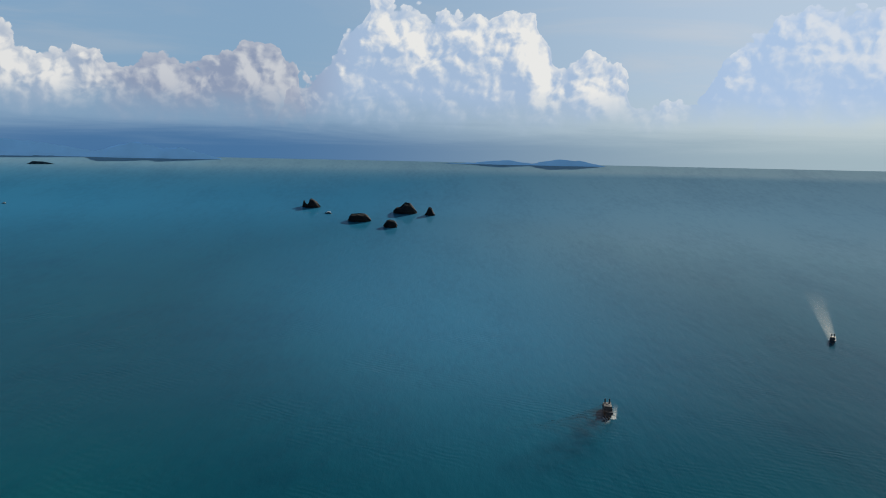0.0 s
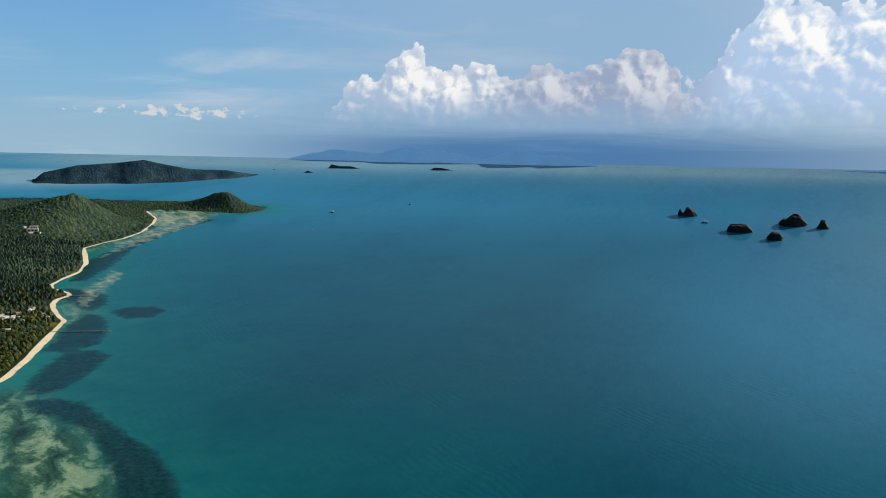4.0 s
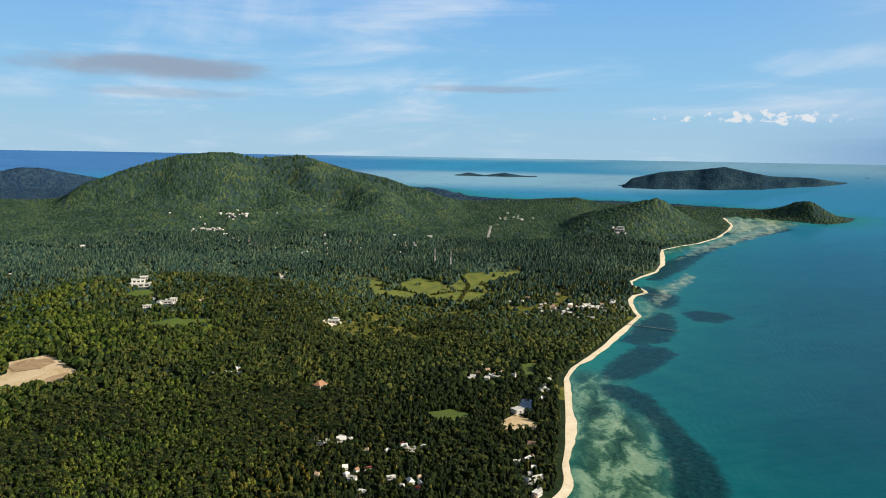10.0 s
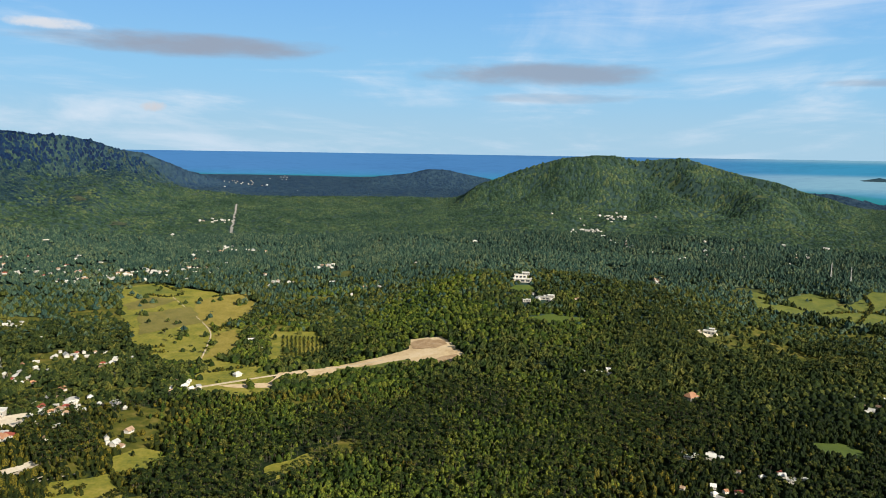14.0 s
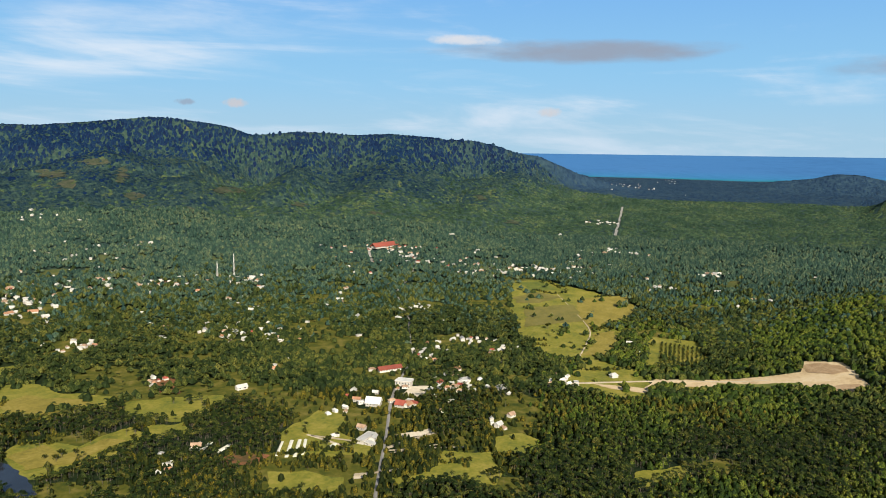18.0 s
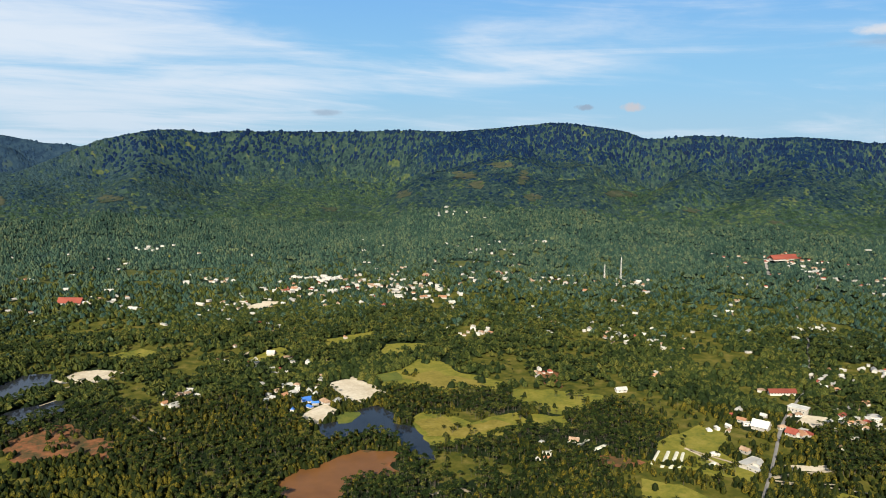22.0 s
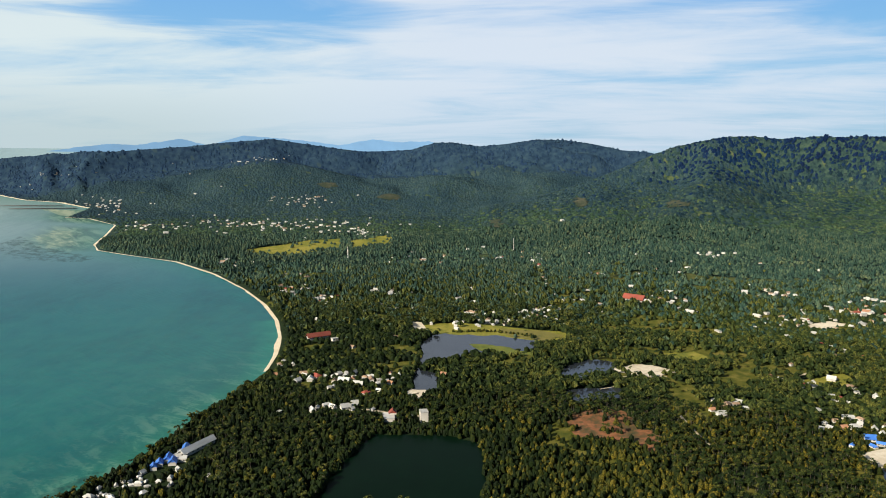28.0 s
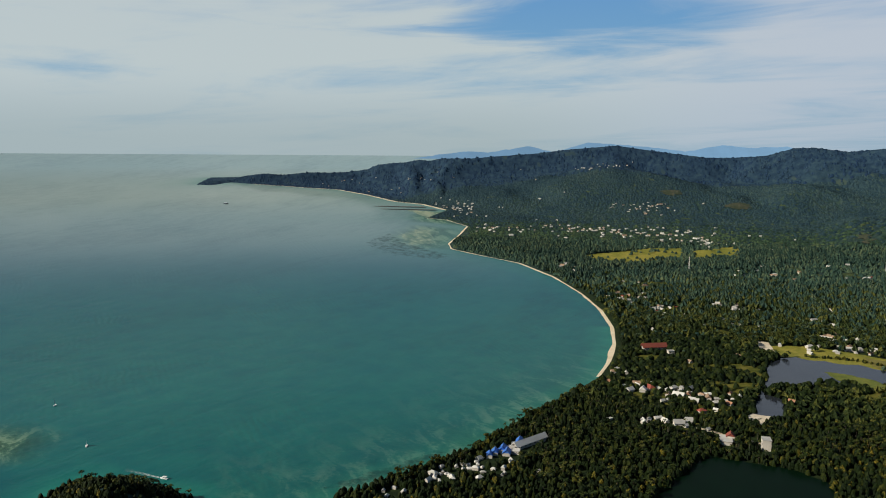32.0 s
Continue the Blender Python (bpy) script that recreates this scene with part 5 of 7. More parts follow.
LOOKS = {"field": (GRASS, "yellow-green pasture between hedges and palms", "field"),
         "lawn": (LAWN, "mown green lawn among trees", "lawn"),
         "lot": (PALE, "bare pale sandy building lot", "lot"),
         "earth": (RED, "reddish bare earth with scrub", "bare earth"),
         "pond": (POND, "still dark pond reflecting the sky", "pond"),
         "lagoon": (POND, "shallow dark lagoon edged with grass", "lagoon"),
         "lake": (LAKE, "dark green reservoir with straight wooded banks", "lake")}
DRY = surface("dry_grass", [(0.32, (0.118, 0.100, 0.013)), (0.5, (0.198, 0.157, 0.023)), (0.7, (0.270, 0.211, 0.049))], 40.0, 5.0, bump=0.2)
STUBBLE = surface("brown_stubble", [(0.32, (0.085, 0.080, 0.016)), (0.5, (0.135, 0.118, 0.024)), (0.7, (0.19, 0.155, 0.042))], 30.0, 4.0, bump=0.2)
GREENER = surface("lush_grass", [(0.32, (0.044, 0.064, 0.010)), (0.5, (0.099, 0.116, 0.015)), (0.7, (0.164, 0.155, 0.025))], 30.0, 4.0, bump=0.2)
CUT = surface("cut_earth_bank", [(0.3, (0.20, 0.125, 0.062)), (0.5, (0.30, 0.20, 0.11)), (0.75, (0.43, 0.32, 0.20))], 16.0, 3.0, bump=0.5)
PLOTS_LOOK = {"cut": (CUT, "steep cut bank of brown earth beside the graded strip", "earth bank"), "dry": (DRY, "dry yellowish grazing plot", "field"), "stubble": (STUBBLE, "brown stubble plot beside the meadow", "field"),
              "green": (GREENER, "lush green grass plot beside hedges", "field")}
for order, (key, rows) in enumerate(PATCHES.items()):
    mat, label, cat = LOOKS.get(key.split("_")[0], LOOKS["field"])
    if key == "lot_sand" or key == "lot_beach":
        mat, label = OCHRE, "long graded strip of bare ochre sand"
    if key == "pond_brown":
        mat, label = MUD, "muddy reddish-brown pond"
    if key.startswith("field_west"):
        mat = GREENER
    if key.startswith("plot"):
        mat, label, cat = PLOTS_LOOK[key.split("_")[1]]
    patch(key, rows, mat, label, cat, 0.3 + 0.012 * order, {"pond_brown": 26.0, "lot_tracks": 18.0, "lot_pond": 14.0, "pond_tracks": 14.0, "pond_tracks2": 14.0, "pond_dark": 13.0, "earth_red": 18.0, "lagoon": 12.0}.get(key, 4.0 if key[:4] in ("lake", "lot_") else 8.0))

ROAD_LINES = []
for key, (rows, width) in ROADS.items():
    rows = np.array(rows, float)
    d, _ = settle(rows[:, 0], rows[:, 1])
    rows = np.stack([rows[:, 0], d], -1)
    ROAD_LINES.append((flat(*rows.T), width))
    paved = key.startswith("road")
    strip(key, rows, -width / 2, width / 2, 0.9, ASPHALT if paved else TRACK,
          "grey asphalt road through the palms" if paved else "pale dirt track", "road" if paved else "track")


# ---------------------------------------------------------------- islands, rocks and far mountains
def heap(name, verts, faces, mat, label, category, shade=True):
    return tagged(new(name, mesh_of(name, verts, faces, [mat], shade)), label, category)


def island(name, skyline, near, depth, seed, label):
    rows = np.array(sorted(skyline), float)
    shore = near
    a = np.linspace(rows[0, 0] - 0.1, rows[-1, 0] + 0.1, 150)
    k = np.linspace(0, 1, 28)
    aa, kk = np.meshgrid(a, k, indexing="ij")
    near = np.interp(aa, *np.array(shore, float).T) if isinstance(shore, list) else shore
    wob = 0.3 * depth * (fbm(aa * 0.7, aa * 0 + seed, 2, seed) - 0.5)
    d = near + wob + depth * kk
    top = EYE + (near + depth * 0.5) * np.tan(np.radians(np.interp(aa, rows[:, 0], rows[:, 1])))
    n = fbm(aa * 1.1, kk * 3, 4, seed)
    prof = np.clip(np.sin(np.pi * kk), 0, 1) ** 1.1 * (1 - 0.35 * n * (1 - np.exp(-((kk - 0.5) / 0.12) ** 2)))
    z = np.maximum(top, 2) * prof * smooth((aa - a[0]) / 0.5) * smooth((a[-1] - aa) / 0.5) - 1.0
    return heap(name, world(aa, d, z).reshape(-1, 3), grid_faces(np.ones(aa.shape, bool)), ISLE, label, "island")


def far_ridge(name, skyline, foot_angle, reach, mat, label):
    rows = np.array(sorted(skyline), float)
    a = np.linspace(rows[0, 0] - 1.2, rows[-1, 0] + 1.2, 260)
    el = np.interp(a, rows[:, 0], rows[:, 1]) + 0.10 * (fbm(a * 2.5, a * 0, 4, 3) - 0.5)
    ease = smooth((a - a[0]) / 1.5) * smooth((a[-1] - a) / 1.5)
    el = foot_angle + (el - foot_angle) * ease
    k = np.linspace(0, 1, 6)
    aa, kk = np.meshgrid(a, k, indexing="ij")
    ang = foot_angle + (el[:, None] - foot_angle) * kk
    d = reach * (1 + 0.1 * kk)
    z = EYE + d * np.tan(np.radians(ang))
    ob = heap(name, world(aa, d, z).reshape(-1, 3), grid_faces(np.ones(aa.shape, bool)), mat, label, "mountains")
    return tagged(ob, kind="structure")


# island woods with the blue of distant haze put into their colour
ISLE = surface("hazed_island_woods", [(0.35, (0.010, 0.025, 0.043)), (0.5, (0.020, 0.044, 0.063)), (0.68, (0.049, 0.080, 0.093))], 70.0, 9.0, bump=1.0, spec=0.0)
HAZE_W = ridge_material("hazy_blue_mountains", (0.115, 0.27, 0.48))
HAZE_E = ridge_material("hazy_pale_mountains", (0.125, 0.225, 0.35))
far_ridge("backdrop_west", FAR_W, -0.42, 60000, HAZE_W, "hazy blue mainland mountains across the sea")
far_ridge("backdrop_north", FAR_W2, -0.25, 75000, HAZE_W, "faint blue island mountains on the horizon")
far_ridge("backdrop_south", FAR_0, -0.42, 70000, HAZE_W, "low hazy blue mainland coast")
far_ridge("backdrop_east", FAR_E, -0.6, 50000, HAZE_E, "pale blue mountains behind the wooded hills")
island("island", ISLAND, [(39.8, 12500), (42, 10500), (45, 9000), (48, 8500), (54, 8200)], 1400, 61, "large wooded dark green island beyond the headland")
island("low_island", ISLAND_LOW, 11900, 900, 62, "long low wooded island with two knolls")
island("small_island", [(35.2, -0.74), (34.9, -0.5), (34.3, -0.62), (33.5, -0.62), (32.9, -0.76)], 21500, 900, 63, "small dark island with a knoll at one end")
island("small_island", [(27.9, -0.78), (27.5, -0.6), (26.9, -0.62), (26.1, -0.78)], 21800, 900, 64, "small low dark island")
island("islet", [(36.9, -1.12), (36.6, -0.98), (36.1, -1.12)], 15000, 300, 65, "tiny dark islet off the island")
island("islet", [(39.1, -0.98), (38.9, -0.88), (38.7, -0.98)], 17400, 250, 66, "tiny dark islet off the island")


def rock_islet(az, d, wide, tall, peaks, seed, label):
    """A sheer rock stack: an uneven ring drawn up to one or more peaks, dark with scrub on top."""
    c, s = world(az, d, 0.0), float(scale_at(d))
    n, m = 48, 16
    ang = np.linspace(0, 2 * np.pi, n, endpoint=False)
    side = flat(az - 90, 1.0)
    away = flat(az, 1.0)
    rings = []
    for k in range(m):
        u = k / (m - 1)
        r = (1 - u ** 7) ** 0.8 * (1 + 0.35 * (fbm(np.cos(ang) * 1.7 + seed, np.sin(ang) * 1.7 + u * 2, 4, seed) - 0.5))
        lx, ly = r * np.cos(ang) * wide / 2, r * np.sin(ang) * wide / 3
        h = np.minimum(1.22 * sum(p * np.exp(-((lx - o * wide) / (1.25 * w * wide)) ** 2) for o, p, w in peaks), 1.0)
        z = u ** 0.75 * tall * np.minimum(h, 1.05) * (0.85 + 0.3 * fbm(np.cos(ang) * 3 + u * 4, np.sin(ang) * 3 + seed, 3, seed))
        xy = c[:2] + (lx[:, None] * side + ly[:, None] * away) * s * UNIT
        rings.append(np.column_stack([xy, c[2] + (z - 2.0 * (k == 0)) * s * UNIT]))
    v = np.concatenate(rings)
    f = np.array([[k * n + i, k * n + (i + 1) % n, (k + 1) * n + (i + 1) % n, (k + 1) * n + i] for k in range(m - 1) for i in range(n)])
    ob = heap("rock_islet", v, f, ROCK, label, "rock islet")
    return tagged(ob, group="rock islets in the strait")


rock_islet(9.56, 4890, 108, 48, [(-0.40, 0.9, 0.07), (0.0, 1.0, 0.13), (0.28, 0.55, 0.16)], 1, "dark rock islet with a notch between two peaks")
rock_islet(6.12, 3829, 108, 34, [(-0.22, 0.85, 0.25), (0.15, 0.9, 0.3)], 2, "broad flat-topped dark rock islet")
rock_islet(2.81, 4451, 135, 56, [(0.06, 1.0, 0.13), (-0.32, 0.5, 0.16), (0.3, 0.55, 0.15)], 3, "large dark rock islet with a pointed summit")
rock_islet(3.86, 3501, 62, 30, [(-0.1, 1.0, 0.3), (0.3, 0.5, 0.25)], 4, "small rounded dark rock islet")
rock_islet(1.0, 4306, 55, 42, [(0.0, 1.0, 0.28)], 5, "small conical dark rock stack")

# ---------------------------------------------------------------- houses
def bm_mesh(name, bm, mat, shade=False):
    me = bpy.data.meshes.new(name)
    bm.to_mesh(me)
    bm.free()
    me.materials.append(mat)
    return me


def walls_mesh():
    bm = bmesh.new()
    box(bm, 0, 0, 0.5, 1, 1, 1)
    bmesh.ops.delete(bm, geom=[f for f in bm.faces if abs(f.normal.z) > 0.9 and f.calc_center_median().z < 0.1], context="FACES")
    return bm_mesh("wall", bm, WALL)


def gable_mesh(mat):
    """Two pitched slabs with overhang and closed gable ends."""
    bm = bmesh.new()
    for sx in (-1, 1):
        q = [(-0.0, 0.45), (sx * 0.58, -0.06), (sx * 0.58, -0.12), (0.0, 0.38)]
        lo = [bm.verts.new((x, -0.56, z)) for x, z in q]
        hi = [bm.verts.new((x, 0.56, z)) for x, z in q]
        for k in range(4):
            bm.faces.new((lo[k], lo[(k + 1) % 4], hi[(k + 1) % 4], hi[k]))
        bm.faces.new(lo)
        bm.faces.new(hi)
    for yy in (-0.5, 0.5):
        bm.faces.new([bm.verts.new(c) for c in ((-0.5, yy, -0.02), (0.5, yy, -0.02), (0, yy, 0.40))])
    bmesh.ops.recalc_face_normals(bm, faces=bm.faces)
    return bm_mesh("roof", bm, mat)


def hip_mesh(mat):
    bm = bmesh.new()
    b = [bm.verts.new(c) for c in ((-0.57, -0.57, 0), (0.57, -0.57, 0), (0.57, 0.57, 0), (-0.57, 0.57, 0))]
    t = [bm.verts.new(c) for c in ((0, -0.22, 0.42), (0, 0.22, 0.42))]
    e = [bm.verts.new((v.co.x, v.co.y, -0.06)) for v in b]
    for f in ((b[0], b[1], t[0]), (b[1], b[2], t[1], t[0]), (b[2], b[3], t[1]), (b[3], b[0], t[0], t[1])):
        bm.faces.new(f)
    for k in range(4):
        bm.faces.new((e[k], e[(k + 1) % 4], b[(k + 1) % 4], b[k]))
    bm.faces.new(e[::-1])
    return bm_mesh("roof", bm, mat)


def flat_mesh(mat):
    """A low sheet roof with a raised rim."""
    bm = bmesh.new()
    box(bm, 0, 0, 0.03, 1.08, 1.08, 0.10)
    for x, y, sx, sy in ((-0.52, 0, 0.04, 1.08), (0.52, 0, 0.04, 1.08), (0, -0.52, 1.0, 0.04), (0, 0.52, 1.0, 0.04)):
        box(bm, x, y, 0.12, sx, sy, 0.10)
    return bm_mesh("roof", bm, mat)


WALLS = walls_mesh()
GLASS = surface("dark_window", [(0.3, (0.02, 0.025, 0.03)), (0.7, (0.05, 0.06, 0.07))], 1.0, rough=0.15, spec=0.5)
bm = bmesh.new()
box(bm, 0, 0, 0.5, 1, 1, 1)
PANE = bm_mesh("pane", bm, GLASS)
FRAME = surface("window_frame_paint", [(0.3, (0.50, 0.48, 0.44)), (0.7, (0.68, 0.66, 0.62))], 1.0, rough=0.6)
bm = bmesh.new()
for y, z, sy, sz in ((-0.46, 0.5, 0.08, 1.0), (0.46, 0.5, 0.08, 1.0), (0, 0.04, 0.84, 0.08), (0, 0.96, 0.84, 0.08)):
    box(bm, 0, y, z, 1, sy, sz)
CASING = bm_mesh("window", bm, FRAME)
ROOF = {(kind, key): fn(mat) for key, mat in ROOFS.items() for kind, fn in (("gable", gable_mesh), ("hip", hip_mesh), ("flat", flat_mesh))}
SHAPES = {"gable": "pitched", "hip": "hipped", "flat": "flat"}
WORDS = {"white": "white sheet", "grey": "grey sheet", "red": "red tile", "orange": "clay tile", "blue": "bright blue sheet", "rust": "rusty brown sheet"}


def house(az, d, turn, sx, sy, sz, kind, colour, name="house", label="", group="", windows=0, settled=False):
    """A house at a bearing and reach of the plan; sx, sy, sz: its walls in metres."""
    if not settled:
        (d,), _ = settle(az, d)
    z = float(ground_at(np.array([az]), np.array([d]))[0])
    s = float(scale_at(d))
    ob = new(name)
    ob.matrix_basis = Matrix.Translation(world(az, d, z).tolist()) @ Matrix.Rotation(radians(turn), 4, "Z")
    share("wall", WALLS, ob, Matrix.Diagonal((sx * s, sy * s, sz * s, 1)))
    pitch = (min(sx, sy) if kind != "flat" else 4.0) * s
    share("roof", ROOF[kind, colour], ob, Matrix.Translation((0, 0, sz * s)) @ Matrix.Diagonal((sx * s, sy * s, pitch, 1)))
    for side in (-1, 1):
        for k in range(windows):
            y = (k + 0.5) / windows - 0.5
            w = share("window", CASING, ob, Matrix.Translation((side * sx * s * 0.5, y * sy * s, sz * s * 0.4)) @ Matrix.Diagonal((0.14 * s, sy * s / windows * 0.5, sz * s * 0.35, 1)))
            share("pane", PANE, w, Matrix.Translation((0, 0, 0.09)) @ Matrix.Diagonal((0.6, 0.82, 0.82, 1)))
    return tagged(ob, label or f"{SHAPES[kind]} {WORDS[colour]} roofed house with pale walls among trees", "house", group)


STYLES = {"t": (("gable", "orange"), ("hip", "white"), ("gable", "grey"), ("gable", "white"), ("flat", "white"), ("hip", "red"), ("gable", "white"), ("flat", "white"), ("gable", "rust"), ("hip", "grey"), ("gable", "white"), ("hip", "rust")),
          "w": (("gable", "white"), ("flat", "white"), ("hip", "white"), ("gable", "grey"), ("gable", "white"), ("gable", "rust")),
          "r": (("gable", "red"), ("hip", "red"), ("gable", "orange")),
          "b": (("gable", "blue"), ("gable", "white"), ("flat", "blue")),
          "s": (("hip", "white"), ("gable", "white"), ("hip", "white"), ("gable", "grey"))}
rng = random.Random(5)
HOUSE_SPOTS, SITES = [], []
WET = CLEAR
for style, az0, d0, wa, wd, count in HAMLETS:
    for k in range(int(count * (1.8 if d0 < 1000 else 2.7))):
        wide = rng.choice((0.5, 0.6, 0.8, 1.5))
        az1, d1 = az0 + rng.gauss(0, wide) * wa, d0 + rng.gauss(0, wide) * wd
        (d2,), _ = settle(az1, d1)
        p = flat(az1, d2)
        if inland(*p) < 12 or any(w < -1 and inside(p[None, 0], p[None, 1], q)[0] for q, w in WET):
            continue
        gap = 5.5 if style == "s" else 9
        if any((p[0] - q[0]) ** 2 + (p[1] - q[1]) ** 2 < gap ** 2 for q in HOUSE_SPOTS):
            continue
        HOUSE_SPOTS.append((p[0], p[1]))
        kind, colour = rng.choice(STYLES[style])
        big = rng.choice((1.0, 1.0, 1.2, 1.6)) * (0.62 if style == "s" else 1.0) * (1.25 if d0 > 1600 else 0.8 if d0 < 900 and az0 < 80 else 1.0)
        SITES.append((d2, az1, rng.uniform(0, 180), rng.uniform(5.2, 7.6) * big, rng.uniform(7, 12.5) * big, rng.uniform(2.8, 4.8) * min(big, 1.3), kind, colour, style))
# lone houses and rows of sheds strewn through the groves of the inland plain
for k in range(480):
    az1, d1 = rng.uniform(96, 206), rng.triangular(1150, 2700, 1750)
    if fbm(np.array([az1 / 4.0]), np.array([d1 / 260.0]), 3, 71)[0] < 0.54:
        continue
    (d2,), _ = settle(az1, d1)
    p = flat(az1, d2)
    if inland(*p) < 12 or any(inside(p[None, 0], p[None, 1], q)[0] for q, w in WET):
        continue
    HOUSE_SPOTS.append((p[0], p[1]))
    kind, colour = rng.choice(STYLES["w"])
    SITES.append((d2, az1, rng.uniform(0, 180), rng.uniform(5, 8) * 1.2, rng.uniform(8, 22) * 1.2, rng.uniform(3, 4.5), kind, colour, "w"))
SITES.sort()
for d2, az1, turn, sx, sy, sz, kind, colour, style in SITES[:285]:
    house(az1, d2, turn, sx, sy, sz, kind, colour, "bungalow" if style == "s" else "house",
          group=f"houses of the {'beach resort' if style == 's' else 'village'}", settled=True, windows=2 if d2 < 1000 and style != "s" else 0)
# the rest of the villages, too far to tell apart, as one mesh
bm = bmesh.new()
SLOT = {"white": 1, "grey": 2, "red": 3, "orange": 4, "blue": 5, "rust": 6}
for d2, az1, turn, sx, sy, sz, kind, colour, style in SITES[285:]:
    s = float(scale_at(d2))
    m = Matrix.Translation(world(az1, d2, float(ground_at(np.array([az1]), np.array([d2]))[0])).tolist()) @ Matrix.Rotation(radians(turn), 4, "Z") @ Matrix.Scale(s, 4)
    bmesh.ops.create_cube(bm, size=1, matrix=m @ Matrix.Translation((0, 0, sz / 2)) @ Matrix.Diagonal((sx, sy, sz, 1)))
    b4 = [bm.verts.new(m @ Vector((x * sx * 0.56, y * sy * 0.56, sz))) for x, y in ((-1, -1), (1, -1), (1, 1), (-1, 1))]
    top = sz + (0.3 if kind == "flat" else 0.4 * sx)
    t2 = [bm.verts.new(m @ Vector((0, y * sy * (0.55 if kind == "gable" else 0.25), top))) for y in (-1, 1)]
    for f in ((b4[0], b4[1], t2[0]), (b4[1], b4[2], t2[1], t2[0]), (b4[2], b4[3], t2[1]), (b4[3], b4[0], t2[0], t2[1]), b4[::-1]):
        bm.faces.new(f).material_index = SLOT[colour]
me = bm_mesh("distant_houses", bm, WALL)
for key in SLOT:
    me.materials.append(ROOFS[key])
tagged(new("distant_houses", me), "pale houses of the far villages among trees", "houses", kind="stuff")


# ---------------------------------------------------------------- single buildings
def spot(az, d):
    (d2,), z = settle(az, d)
    return d2, Matrix.Translation(world(az, d2, float(z[0])).tolist()), float(scale_at(d2))


def along(az0, d0, az1, d1):
    """Middle, length and heading of a line of the plan."""
    p, q = flat(az0, d0), flat(az1, d1)
    m = (p + q) / 2
    return math.degrees(math.atan2(-m[0], m[1])) % 360, float(np.hypot(*m)), float(np.linalg.norm(q - p)) * UNIT, math.degrees(math.atan2(q[1] - p[1], q[0] - p[0])) - 90


def hall(az, d, turn, sx, sy, sz, *more, **named):
    d2, _, _ = spot(az, d)
    p, n = flat(az, d2), max(1, int(sy / 8))
    for k in range(n + 1):
        o = (k / n - 0.5) * sy / UNIT
        q = p + np.array([-math.sin(radians(turn)), math.cos(radians(turn))]) * o
        for back in (0, 9):
            HOUSE_SPOTS.append(tuple(q * (1 - back / d2)))
    return house(az, d, turn, sx * 1.35, sy, sz * 1.25, *more, **named)


az, d, size, turn = along(207.85, 782, 206.0, 811)
hall(az, d, turn, 9, size + 6, 5, "gable", "white", "warehouse", "long white-roofed warehouse by the beach", windows=6)
for az, d, turn, w, l in ((208.9, 774, 20, 8, 13), (209.5, 765, 25, 7, 10), (208.6, 765, 20, 8, 11), (207.7, 796, 20, 7, 16), (209.9, 757, 30, 6, 9)):
    hall(az, d, turn, w, l * 1.35, 4, "gable", "blue", "beach_pavilion", "open pavilion with a bright blue sheet roof", "pavilions of the beach resort", 2)
for az, d, turn, w, l in ((207.9, 785, 25, 10, 14), (208.3, 778, 20, 9, 9), (208.1, 770, 110, 8, 13)):
    hall(az, d, turn, w, l * 1.35, 4, "flat", "white", "resort_hall", "white flat-roofed resort hall beside the pavilions", "", 3)
az, d, size, turn = along(198.93, 1239, 197.41, 1254)
hall(az, d, turn, 12, size, 6, "gable", "red", "school_building", "long red-roofed school building with pale walls", windows=8)
hall(197.0, 1228, turn, 8, 13.5, 5, "flat", "white", "annex", "small white flat-roofed annex beside the school", windows=2)
hall(193.0, 855, 15, 13, 27, 5, "flat", "white", "bus_depot", "white flat-roofed hall with a red canopy beside it", windows=5)
hall(192.7, 862, 15, 9, 12.2, 7, "gable", "red", "red_hall", "white hall with a bright red gabled roof", windows=2)
hall(190.37, 850, 20, 9, 16.2, 13, "flat", "white", "apartment_block", "tall plain white apartment block at the reservoir", windows=5)
az, d, size, turn = along(126.33, 1044, 124.77, 1058)
hall(az, d, turn, 9, size, 5, "gable", "red", "market_hall", "long red-roofed market hall beside the road", windows=8)
hall(124.41, 985, 15, 15, 29.7, 8, "flat", "white", "warehouse", "large white flat-roofed warehouse at the crossroads", windows=5)
hall(126.7, 905, 20, 13, 24.3, 6, "gable", "white", "workshop", "white sheet-roofed workshop beside the main road", windows=4)
hall(124.7, 899, 10, 10, 16.2, 5, "gable", "red", "shop", "roadside shop with a red roof", windows=3)
hall(124.2, 905, 100, 8, 29.7, 5, "flat", "white", "shop", "long white roadside shop row", windows=6)
hall(127.3, 790, 98, 9, 35.1, 6, "flat", "white", "shop", "white two-storey shop row beside the road", windows=7)
az, d, size, turn = along(126.69, 2404, 125.13, 2472)
hall(az, d, turn, 22, size, 8, "gable", "red", "school_building", "long red-roofed school at the foot of the hills", windows=8)
hall(175.17, 1628, 60, 18, 59.4, 7, "gable", "red", "temple_hall", "long red-roofed temple hall among palms", windows=6)
hall(76.0, 1000, 40, 12, 21.6, 5, "hip", "orange", "villa", "clay-roofed villa in a clearing", windows=3)
hall(61.25, 905, 15, 11, 18.9, 6, "flat", "white", "site_hall", "white hall beside the bare building site", windows=3)


